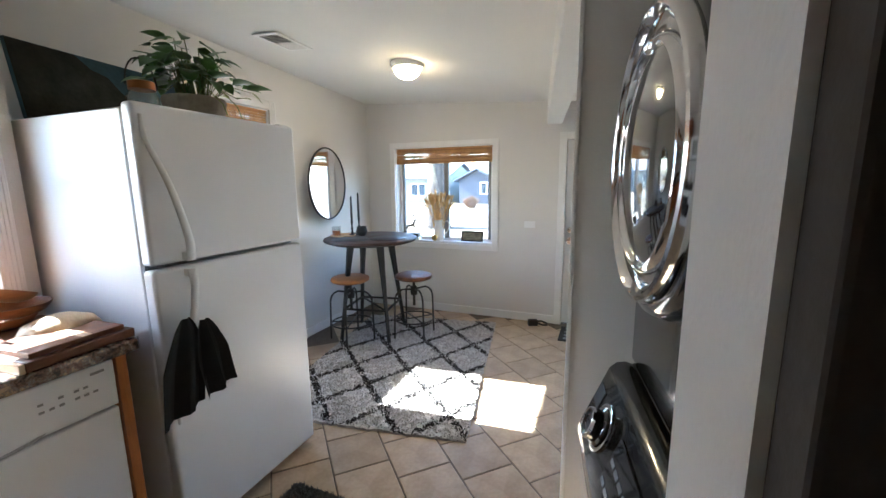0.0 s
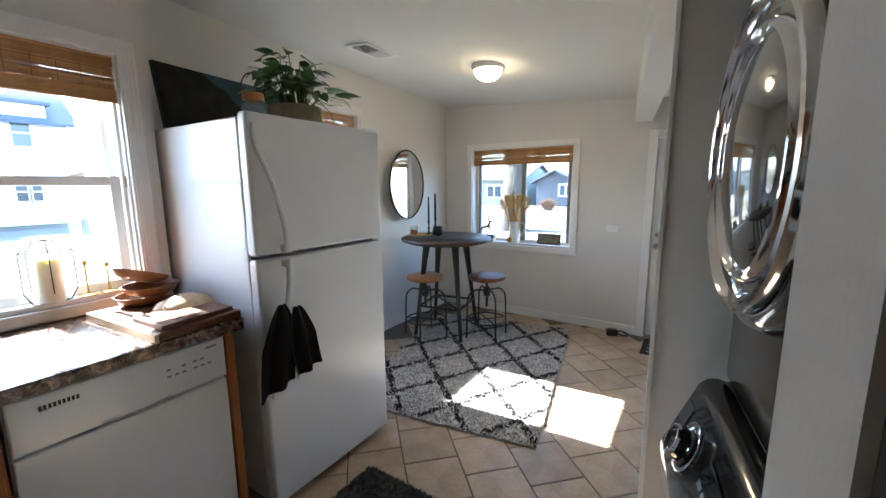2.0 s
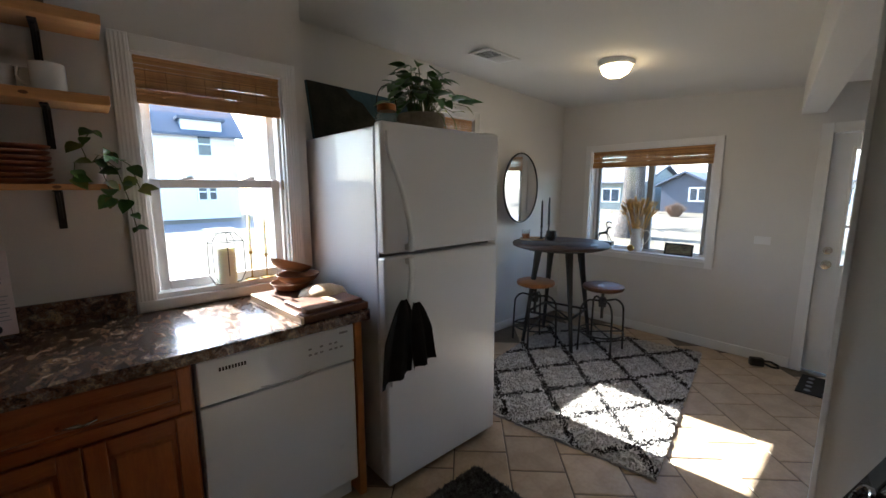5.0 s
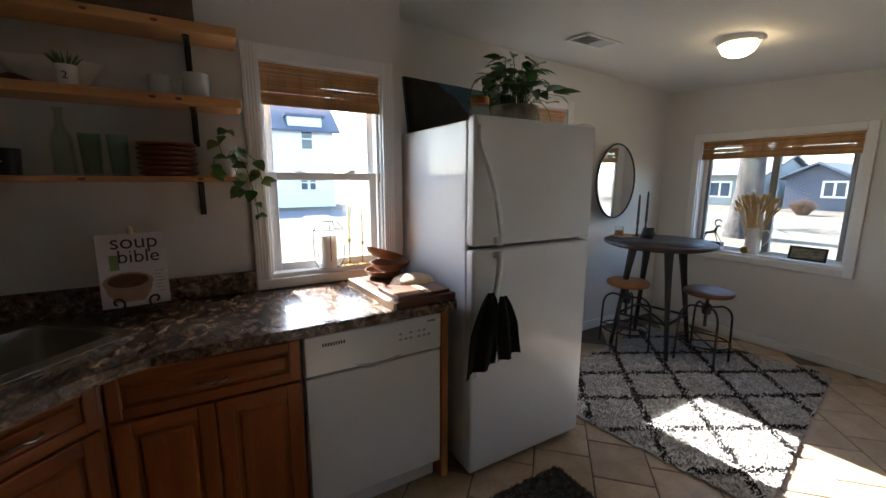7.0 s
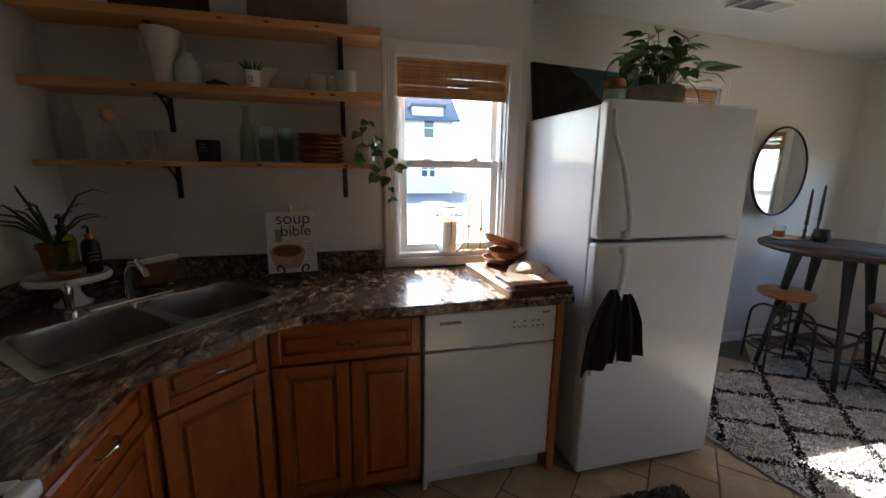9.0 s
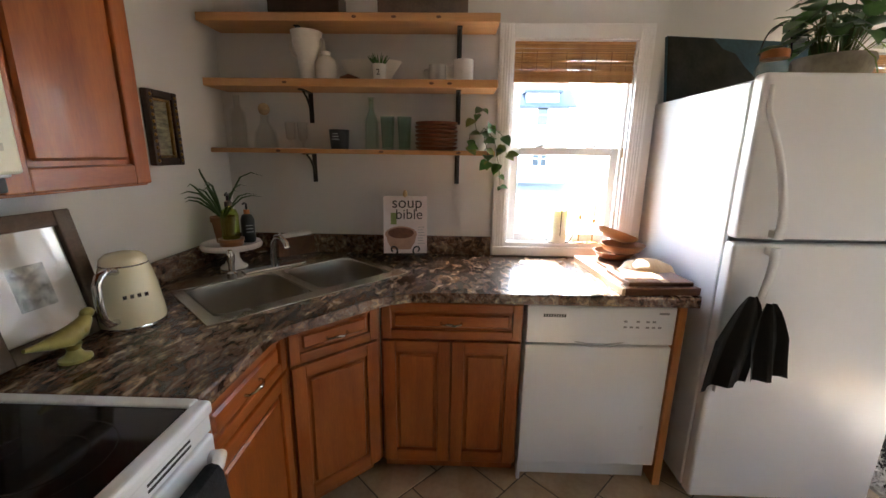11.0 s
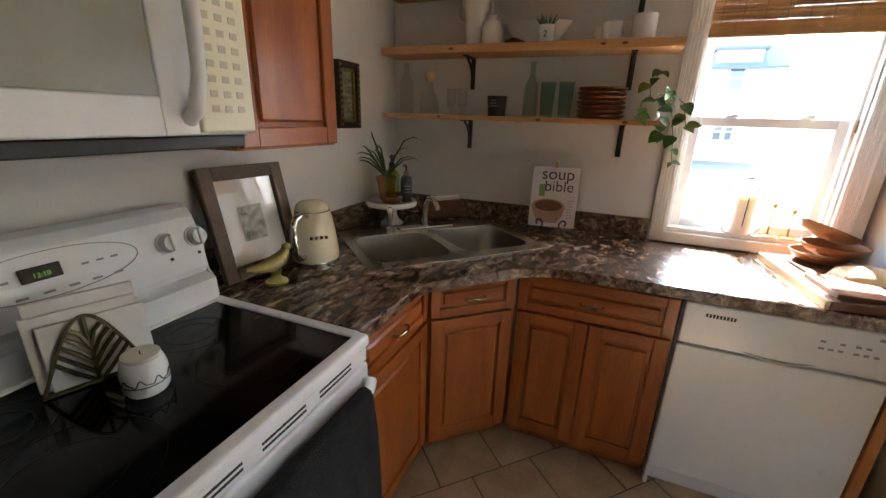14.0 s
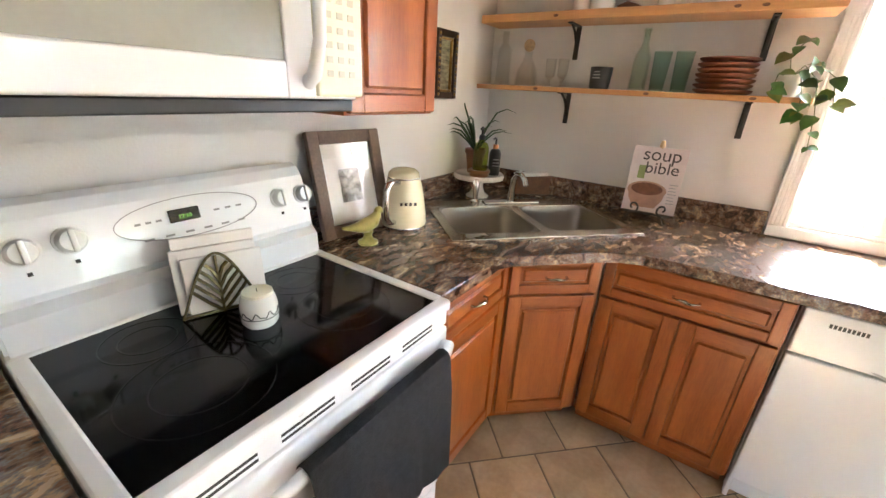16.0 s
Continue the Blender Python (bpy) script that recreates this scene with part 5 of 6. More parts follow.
S1, S2, S3 = 1.4785, 1.7975, 2.0755

solid("glass_bottle", lathed([(0, 0), (0.04, 0), (0.042, 0.02), (0.036, 0.045), (0.042, 0.07), (0.036, 0.095), (0.042, 0.12), (0.036, 0.145), (0.04, 0.17), (0.018, 0.2), (0.015, 0.24), (0.02, 0.255), (0.015, 0.255), (0.011, 0.2), (0.03, 0.16), (0.035, 0.01), (0, 0.008)], (0.1, 0.125, S1), 24), GLASS, "tall ribbed clear glass bottle on the shelf", "bottle")
dc = thing("decanter", (0.1, 0.262, S1), "clear glass decanter with a round cork stopper", "decanter")
part("bottle", lathed([(0, 0), (0.055, 0), (0.058, 0.02), (0.05, 0.08), (0.022, 0.13), (0.02, 0.155), (0.026, 0.16), (0.018, 0.16), (0.015, 0.13), (0.045, 0.07), (0.05, 0.008), (0, 0.006)], (0.1, 0.262, S1), 28), GLASS, dc)
part("stopper", ball(bmesh.new(), (0.1, 0.262, S1 + 0.19), 0.028, 0.028, 0.03), CORK, dc)
for y in (0.385, 0.448):
    solid("stem_glass", lathed([(0, 0), (0.026, 0), (0.026, 0.004), (0.006, 0.01), (0.006, 0.03), (0.024, 0.05), (0.027, 0.13), (0.025, 0.13), (0.021, 0.052), (0, 0.04)], (0.09, y, S1), 20), GLASS, "small clear stemmed glass on the shelf", "glass", group="shelf glasses")
jc = thing("black_candle", (0.1, 0.637, S1), "square-shouldered black candle jar with a grey label", "candle")
part("jar", lathed([(0, 0), (0.044, 0), (0.05, 0.095), (0.046, 0.095), (0.042, 0.07), (0, 0.07)], (0.1, 0.637, S1), 28), BLACK, jc)
for k in range(3):
    part("label_line", boxed(-0.018 + 0.003 * k, 0.045 + k * 0.013, 0.046, 0.018 - 0.003 * k, 0.05 + k * 0.013, 0.05, m=facing(0.1, 0.637, S1, -8)), GREYTXT, jc)
solid("green_bottle", lathed([(0, 0), (0.036, 0), (0.037, 0.02), (0.034, 0.14), (0.014, 0.19), (0.013, 0.235), (0.017, 0.24), (0.017, 0.25), (0.011, 0.25), (0.01, 0.19), (0.029, 0.13), (0.032, 0.01), (0, 0.01)], (0.1, 0.803, S1), 26), GREENGLASS, "tall pale green glass bottle on the shelf", "bottle")
for y in (0.883, 0.968):
    gl_ = thing("green_tumbler", (0.1, y, S1), "tapered green glass tumbler on the shelf", "glass", "green tumblers")
    part("outer", lathed([(0, 0), (0.029, 0), (0.032, 0.06), (0.036, 0.16), (0.0335, 0.16), (0.0295, 0.07), (0.027, 0.012), (0, 0.012)], (0.1, y, S1), 26), TEALGLASS, gl_)
for k in range(7):
    z = S1 + 0.0195 * k
    solid("clay_plate", lathed([(0, 0), (0.085, 0), (0.103, 0.010), (0.106, 0.017), (0.1, 0.0185), (0.08, 0.012), (0, 0.011)], (0.106 + 0.001 * math.sin(k * 2), 1.128 + 0.002 * math.cos(k * 3), z), 40), TERRACOTTA, "brown glazed clay plate in a stack", "plate", group="stack of clay plates")


def leaves(bm, spots, rnd, size):
    for p, w in spots:
        s = size * rnd.uniform(0.7, 1.25)
        leaf(bm, p, w, (rnd.uniform(-0.3, 0.3), rnd.uniform(-0.3, 0.3), 1), s, s * 0.85, rnd.uniform(0.05, 0.4))


def trailing_plant():
    r = random.Random(5)
    x, y = 0.11, 1.335
    p = thing("trailing_pothos", (x, y, S1), "small trailing pothos in a round cream pot", "plant")
    part("pot", lathed([(0, 0), (0.03, 0), (0.044, 0.02), (0.047, 0.045), (0.038, 0.078), (0.034, 0.08), (0.032, 0.07), (0, 0.065)], (x, y, S1), 26), CERAMIC, p)
    vines = [[(x, y, S1 + 0.07), (x + 0.02, y + 0.03, S1 + 0.11), (x + 0.06, y + 0.075, S1 + 0.06), (x + 0.08, y + 0.10, S1 - 0.06), (x + 0.07, y + 0.115, S1 - 0.17)],
             [(x, y, S1 + 0.07), (x + 0.03, y + 0.06, S1 + 0.12), (x + 0.06, y + 0.12, S1 + 0.07), (x + 0.07, y + 0.14, S1 - 0.02)],
             [(x, y, S1 + 0.07), (x + 0.0, y - 0.02, S1 + 0.15), (x + 0.01, y + 0.02, S1 + 0.20)],
             [(x, y, S1 + 0.07), (x + 0.06, y + 0.02, S1 + 0.09), (x + 0.10, y + 0.04, S1 + 0.01), (x + 0.1, y + 0.05, S1 - 0.05)],
             [(x, y, S1 + 0.07), (x + 0.05, y - 0.04, S1 + 0.08), (x + 0.09, y - 0.05, S1 + 0.02)]]
    for v in vines:
        part("vine", tubed(v, 0.0018, 5), STEM, p)
        for a, b in zip(v[1:], v[2:] + [v[-1]]):
            for f in (0.0, 0.5):
                q = Vector(a).lerp(Vector(b), f)
                bm = bmesh.new()
                w = Vector((r.uniform(0.1, 0.9), r.uniform(-0.7, 0.8), r.uniform(-0.8, 0.3)))
                s = r.uniform(0.04, 0.066) * (0.6 if q.z < S1 - 0.08 else 1)
                leaf(bm, q, w, (0.6, r.uniform(-0.3, 0.3), 0.8), s, s * 0.9, 0.2)
                part("leaf", bm, LEAF if r.random() < 0.75 else LEAFY, p)
    return p


trailing_plant()
vz = thing("two_handled_vase", (0.1, 0.50, S2), "tall cream ceramic vase with two small handles", "vase")
part("body", lathed([(0, 0), (0.038, 0), (0.042, 0.01), (0.038, 0.02), (0.05, 0.12), (0.066, 0.17), (0.068, 0.2), (0.075, 0.222), (0.068, 0.222), (0.06, 0.2), (0.04, 0.1), (0, 0.04)], (0.1, 0.50, S2), 30), CERAMIC, vz)
for s in (-1, 1):
    part("handle", tubed([(0.1, 0.50 + s * 0.062, S2 + 0.195), (0.1, 0.50 + s * 0.08, S2 + 0.185), (0.1, 0.50 + s * 0.083, S2 + 0.15), (0.1, 0.50 + s * 0.07, S2 + 0.12), (0.1, 0.50 + s * 0.052, S2 + 0.115)], 0.007, 8), CERAMIC, vz)
solid("stoneware_jar", lathed([(0, 0), (0.048, 0), (0.053, 0.01), (0.053, 0.075), (0.045, 0.1), (0.022, 0.118), (0.022, 0.13), (0.026, 0.135), (0.02, 0.138), (0, 0.13)], (0.1, 0.588, S2), 28), CERAMICW, "plump white stoneware jar with a short neck", "jar")
solid("boat_dish", lathed([(0, 0), (0.5, 0.0), (0.62, 0.15), (0.9, 0.75), (1.0, 1.0), (0.95, 1.0), (0.8, 0.7), (0, 0.25)], (0, 0, 0), 32, Matrix.Translation((0.075, 0.80, S2)) @ Matrix.Diagonal((0.06, 0.155, 0.1, 1))), CERAMIC, "long cream ceramic boat-shaped dish", "dish")
solid("wooden_bird", tubed([(0.13, 0.66, S2 + 0.016), (0.13, 0.70, S2 + 0.018), (0.13, 0.73, S2 + 0.014), (0.13, 0.76, S2 + 0.011)], [0.004, 0.016, 0.011, 0.003], 10), BOARDWOOD, "small dark carved wooden bird on the shelf", "figurine")
sp2 = thing("number_pot", (0.145, 0.856, S2), "small white pot marked 2 with a spiky succulent", "plant")
part("pot", lathed([(0, 0), (0.031, 0), (0.034, 0.066), (0.036, 0.072), (0.032, 0.072), (0.029, 0.06), (0, 0.058)], (0.145, 0.856, S2), 26), CERAMICW, sp2)
letters("2", 0.036, INK, sp2, facing(0.1795, 0.856, S2 + 0.022, 0, -3), "numeral")
r5 = random.Random(6)
for k in range(22):
    a, t_ = r5.uniform(0, 6.28), r5.uniform(0.1, 0.9)
    b0 = Vector((0.145 + 0.012 * math.cos(a), 0.856 + 0.012 * math.sin(a), S2 + 0.058))
    d = Vector((t_ * math.cos(a), t_ * math.sin(a), 1.0)).normalized()
    part("blade", tubed([b0, b0 + d * 0.03, b0 + d * 0.065 + Vector((0, 0, -0.006 * t_))], [0.0045, 0.004, 0.0006], 5), LEAF, sp2)


def mug(x, y, r, h, hand):
    m_ = thing("ceramic_mug", (x, y, S2), "plain cream ceramic mug on the shelf", "mug", "shelf mugs")
    part("cup", lathed([(0, 0), (r * 0.9, 0), (r, 0.008), (r, h), (r - 0.004, h), (r - 0.005, 0.01), (0, 0.008)], (x, y, S2), 28), CERAMICW, m_)
    part("handle", tubed([(x, y + hand * r * 0.97, S2 + h * 0.82), (x, y + hand * (r + 0.024), S2 + h * 0.78), (x, y + hand * (r + 0.03), S2 + h * 0.5), (x, y + hand * (r + 0.018), S2 + h * 0.25), (x, y + hand * r * 0.97, S2 + h * 0.2)], 0.005, 8), CERAMICW, m_)


mug(0.085, 1.13, 0.042, 0.082, -1)
mug(0.12, 1.255, 0.048, 0.098, -1)
b3 = thing("wooden_crate", (0.1, 1.06, S3), "low weathered wooden box on the high shelf", "box")
for y0, y1, x0, x1 in ((0.86, 1.27, 0.17, 0.18), (0.86, 1.27, 0.03, 0.04), (0.86, 0.87, 0.041, 0.169), (1.26, 1.27, 0.041, 0.169)):
    part("board", boxed(x0, y0, S3, x1, y1, S3 + 0.12, 0.002), FRAMEWOOD, b3)
solid("dark_box", boxed(0.03, 0.35, S3, 0.17, 0.68, S3 + 0.1, 0.004), DARKWOOD, "dark wooden box on the high shelf", "box")


# ---- counter by the sink ----
CZ = 0.9155
bo = thing("cookbook", (0.15, 0.965, CZ), "lilac cookbook with a soup bowl cover on an iron easel", "book")
MBK = facing(0.165, 0.975, CZ + 0.04, 6, 11)
part("cover", boxed(-0.112, 0, 0.0, 0.112, 0.295, 0.004, 0.0008, m=MBK), COVER, bo)
part("pages", boxed(-0.108, 0.003, -0.018, 0.11, 0.282, -0.0005, m=MBK), PAPER, bo)
letters("soup", 0.082, INK, bo, MBK @ Matrix.Translation((0.01, 0.236, 0.0052)), "title_word")
letters("bible", 0.074, INK, bo, MBK @ Matrix.Translation((0.02, 0.178, 0.0052)), "title_word")
part("printed_bowl", lathed([(0, 0.0005), (1, 0.0005), (1, 0.0012), (0, 0.0012)], (0, 0, 0), 32, MBK @ Matrix.Translation((-0.022, 0.10, 0.0042)) @ Matrix.Diagonal((0.082, 0.040, 1, 1))), PINKCLAY, bo)
bm = slab(bmesh.new(), [(-0.10, 0.10), (0.058, 0.10), (0.05, 0.06), (0.025, 0.02), (-0.068, 0.02), (-0.092, 0.06)], 0.0042, 0.005)
bmesh.ops.transform(bm, matrix=MBK, verts=bm.verts[:])
part("printed_bowl_base", bm, PINKCLAY, bo)
part("printed_soup", lathed([(0, 0.0013), (1, 0.0013), (1, 0.0018), (0, 0.0018)], (0, 0, 0), 32, MBK @ Matrix.Translation((-0.022, 0.105, 0.0042)) @ Matrix.Diagonal((0.066, 0.028, 1, 1))), SOUP, bo)
part("printed_leaf", boxed(-0.075, 0.15, 0.0041, -0.045, 0.21, 0.0048, m=MBK), PRINTGREEN, bo)
for k in range(7):
    part("text_line", boxed(0.066, 0.05 + 0.014 * k, 0.0041, 0.10 - 0.004 * (k % 3), 0.053 + 0.014 * k, 0.0046, m=MBK), GREYTXT, bo)
part("bookmark", lathed([(0, 0.285), (0.01, 0.288), (0.013, 0.305), (0.008, 0.325), (0, 0.33)], (0, 0, 0), 14, MBK @ Matrix.Rotation(radians(-90), 4, "X") @ Matrix.Translation((0.0, 0.006, 0.0))), LIGHTWOOD, bo)
ez = thing("book_easel", (0.16, 0.97, CZ), "black wrought-iron book easel with scrolled feet", "easel")
for s in (-1, 1):
    bm = bmesh.new()
    tube(bm, [MBK @ Vector((s * 0.06 + s * 0.0, y, z)) for y, z in ((0.1, -0.024), (0.0, -0.022), (-0.012, 0.0), (-0.012, 0.025))], 0.004, 6)
    sc = [MBK @ Vector((s * (0.062 + 0.0) + s * (0.028 - 0.0022 * k) * math.cos(0.55 * k + 1.6), 0.018 + (0.03 - 0.0022 * k) * math.sin(0.55 * k - 1.6), 0.026)) for k in range(12)]
    tube(bm, sc, 0.0045, 6)
    tube(bm, [MBK @ Vector((s * 0.06, 0.0, -0.022)), Vector((0.175 + 0.03, 0.975 + s * 0.085, CZ + 0.004))], 0.004, 6)
    part("scroll", bm, BLACKIRON, ez)
part("rear_leg", tubed([MBK @ Vector((0, 0.13, -0.024)), (0.05, 0.97, CZ + 0.004)], 0.004, 6), BLACKIRON, ez)
part("ledge", tubed([MBK @ Vector((-0.1, -0.008, 0.004)), MBK @ Vector((0.1, -0.008, 0.004))], 0.004, 6), BLACKIRON, ez)

# cake stand group
cx2, cy2 = 0.345, 0.165
cst = thing("cake_stand", (cx2, cy2, CZ), "white ceramic pedestal cake stand behind the sink", "cake stand")
part("plate", lathed([(0, 0.105), (0.12, 0.105), (0.132, 0.1), (0.135, 0.112), (0.128, 0.125), (0.12, 0.118), (0, 0.116)], (cx2, cy2, CZ), 40), CERAMICW, cst)
part("pedestal", lathed([(0, 0), (0.06, 0), (0.06, 0.006), (0.04, 0.02), (0.027, 0.05), (0.028, 0.085), (0.045, 0.104), (0, 0.1045)], (cx2, cy2, CZ), 30), CERAMICW, cst)
pz = CZ + 0.1165
solid("wood_riser", lathed([(0, 0.0), (0.05, 0.0), (0.052, 0.018), (0.056, 0.022), (0.056, 0.034), (0, 0.034)], (cx2 + 0.035, cy2 + 0.02, pz), 24), BOWLWOOD, "small round wooden riser on the cake stand", "riser")
sb = thing("soap_bottle", (cx2 + 0.04, cy2 + 0.025, pz + 0.0345), "clear pump bottle of yellow-green soap", "soap bottle")
part("bottle", lathed([(0, 0), (0.036, 0), (0.038, 0.01), (0.038, 0.11), (0.03, 0.132), (0.015, 0.14), (0.015, 0.15), (0, 0.15)], (cx2 + 0.04, cy2 + 0.025, pz + 0.0345), 24), YELLOWGLASS, sb)
part("pump", tubed([(cx2 + 0.04, cy2 + 0.025, pz + 0.1845), (cx2 + 0.04, cy2 + 0.025, pz + 0.205), (cx2 + 0.04, cy2 + 0.025, pz + 0.212), (cx2 + 0.04, cy2 + 0.025, pz + 0.236), (cx2 + 0.052, cy2 + 0.03, pz + 0.241), (cx2 + 0.076, cy2 + 0.035, pz + 0.237)], [0.016, 0.015, 0.006, 0.007, 0.008, 0.004], 10), BLACK, sb)
db = thing("dark_soap_bottle", (cx2 - 0.05, cy2 + 0.055, pz), "black pump soap bottle with a copper collar", "soap bottle")
dx, dy = cx2 - 0.05, cy2 + 0.06
part("bottle", lathed([(0, 0), (0.029, 0), (0.031, 0.01), (0.031, 0.11), (0.024, 0.13), (0.013, 0.137), (0, 0.137)], (dx, dy, pz), 24), BLACK, db)
part("collar", lathed([(0, 0.137), (0.014, 0.137), (0.014, 0.158), (0, 0.158)], (dx, dy, pz), 16), COPPER, db)
part("pump", tubed([(dx, dy, pz + 0.158), (dx, dy, pz + 0.185), (dx + 0.015, dy, pz + 0.19), (dx + 0.035, dy + 0.002, pz + 0.187)], [0.006, 0.005, 0.006, 0.004], 8), BLACK, db)
for k in range(3):
    part("label_line", boxed(-0.016, 0.05 + k * 0.016, 0.0305, 0.016, 0.054 + k * 0.016, 0.0322, m=facing(dx, dy, pz, 40)), GREYTXT, db)
sp3 = thing("spider_plant", (cx2 - 0.03, cy2 - 0.045, pz), "spiky long-bladed plant in a rust clay pot", "plant")
px, py = cx2 - 0.035, cy2 - 0.05
part("pot", lathed([(0, 0), (0.037, 0), (0.05, 0.10), (0.056, 0.102), (0.056, 0.125), (0.05, 0.125), (0.045, 0.11), (0, 0.105)], (px, py, pz), 24), CLAY, sp3)
for k in range(15):
    a = r5.uniform(0, 6.28)
    L, rise = r5.uniform(0.16, 0.27), r5.uniform(0.10, 0.24)
    b0 = Vector((px, py, pz + 0.11))
    reach = Vector((math.cos(a), math.sin(a), 0))
    pts = [b0 + reach * (L * f * 0.8) + Vector((0, 0, rise * math.sin(min(1.0, f * 1.15) * math.pi * 0.62))) for f in (0, 0.25, 0.5, 0.75, 1.0)]
    pts = [Vector((max(0.025, p.x), max(0.025, p.y), p.z)) for p in pts]
    part("blade", tubed(pts, [0.004, 0.005, 0.0045, 0.003, 0.0006], 4), DARKLEAF, sp3)
MX = facing(0.09, 0.375, CZ, 42)
nb = thing("napkin_box", (0.09, 0.375, CZ), "small wooden box holding folded white paper towels", "box")
part("box_front", boxed(-0.10, 0, -0.06, 0.10, 0.10, 0.0, 0.003, m=MX), BOARDWOOD, nb)
part("paper", boxed(-0.095, 0.1005, -0.055, 0.09, 0.118, -0.004, 0.002, m=MX @ Matrix.Rotation(radians(3), 4, "Z")), PAPER, nb)

# kettle
kx, ky = 0.995, 0.19
kt = thing("electric_kettle", (kx, ky, CZ), "cream enamel electric kettle with a chrome handle", "kettle")
part("base_plate", lathed([(0, 0), (0.088, 0), (0.09, 0.004), (0.088, 0.012), (0, 0.012)], (kx, ky, CZ), 36), CHROME, kt)
part("body", lathed([(0, 0.0125), (0.09, 0.0125), (0.092, 0.02), (0.089, 0.055), (0.08, 0.125), (0.071, 0.172), (0.064, 0.198), (0, 0.198)], (kx, ky, CZ), 40), CREAM, kt)
part("lid_band", lathed([(0.0642, 0.1975), (0.0652, 0.1995), (0.064, 0.2015), (0, 0.2015)], (kx, ky, CZ), 36), CHROME, kt)
part("lid", lathed([(0.063, 0.202), (0.06, 0.217), (0.046, 0.23), (0.02, 0.236), (0, 0.237)], (kx, ky, CZ), 32), CREAM, kt)
hd = [(0.06, 0.188), (0.09, 0.198), (0.118, 0.19), (0.131, 0.167), (0.134, 0.115), (0.128, 0.065), (0.112, 0.042), (0.086, 0.038)]
part("handle", tubed([(kx + a, ky + 0.025, CZ + b) for a, b in hd], [0.01, 0.012, 0.013, 0.013, 0.012, 0.012, 0.012, 0.01], 12), CHROME, kt)
part("spout", tubed([(kx - 0.055, ky, CZ + 0.155), (kx - 0.075, ky, CZ + 0.178), (kx - 0.085, ky, CZ + 0.19)], [0.02, 0.014, 0.008], 10), CREAM, kt)
for k in range(4):
    part("logo_mark", boxed(-0.03 + k * 0.018, 0.105, 0.081, -0.02 + k * 0.018, 0.117, 0.086, m=facing(kx, ky, CZ, 50)), CHROME, kt)

# leaning picture and bird
MFR = facing(1.185, 0.125, CZ + 0.004, 84, 13)
lf = thing("leaning_picture", (1.185, 0.11, CZ), "bird sketch in a wide brown wooden frame leaning on the wall", "picture frame")
part("frame", sash(bmesh.new(), MFR, -0.155, 0.155, 0.0, 0.375, 0.022, 0.045, 0.026), FRAMEWOOD, lf)
part("mount", boxed(-0.112, 0.043, -0.003, 0.112, 0.332, 0.004, m=MFR), PAPER, lf)
part("sketch", boxed(-0.045, 0.12, 0.0042, 0.045, 0.24, 0.0055, m=MFR), SKETCH, lf)
part("glazing", boxed(-0.111, 0.044, 0.0065, 0.111, 0.331, 0.008, m=MFR), PANE, lf)
gx, gy = 1.235, 0.225
bm = lathed([(0, 0), (0.036, 0), (0.036, 0.008), (0.022, 0.014), (0.014, 0.03), (0.02, 0.045), (0, 0.05)], (gx, gy, CZ), 16)
tube(bm, [(gx + 0.115, gy, CZ + 0.083), (gx + 0.08, gy, CZ + 0.076), (gx + 0.045, gy, CZ + 0.07), (gx + 0.01, gy, CZ + 0.068), (gx - 0.025, gy, CZ + 0.076), (gx - 0.045, gy, CZ + 0.094), (gx - 0.053, gy, CZ + 0.107)], [0.005, 0.011, 0.019, 0.027, 0.025, 0.017, 0.012], 14)
ball(bm, (gx - 0.055, gy, CZ + 0.11), 0.018, 0.015, 0.015)
tube(bm, [(gx - 0.066, gy, CZ + 0.11), (gx - 0.083, gy, CZ + 0.105)], [0.005, 0.001], 6)
solid("ceramic_bird", bm, BIRDGLAZE, "yellow-green glazed ceramic bird on a round foot", "figurine")

# gilt frame on the wall
MG = facing(0.49, 0.001, 1.40, 90)
gf = thing("gilt_picture", (0.49, 0.001, 1.40), "small picture in an ornate dark gilt frame", "picture frame")
part("outer_frame", sash(bmesh.new(), MG, -0.085, 0.085, 0.0, 0.295, 0.03, 0.03, 0.03), DARKWOOD, gf)
part("inner_frame", sash(bmesh.new(), MG, -0.056, 0.056, 0.029, 0.266, 0.02, 0.012, 0.018), GOLDLEAF, gf)
part("picture", boxed(-0.045, 0.04, 0.001, 0.045, 0.255, 0.008, m=MG), LANDSCAPE, gf)
for k in range(11):
    for x in (-0.07, 0.07):
        part("bead", ball(bmesh.new(), MG @ Vector((x, 0.02 + k * 0.0255, 0.03)), 0.007, 0.006, 0.007, 8), GOLDLEAF, gf)

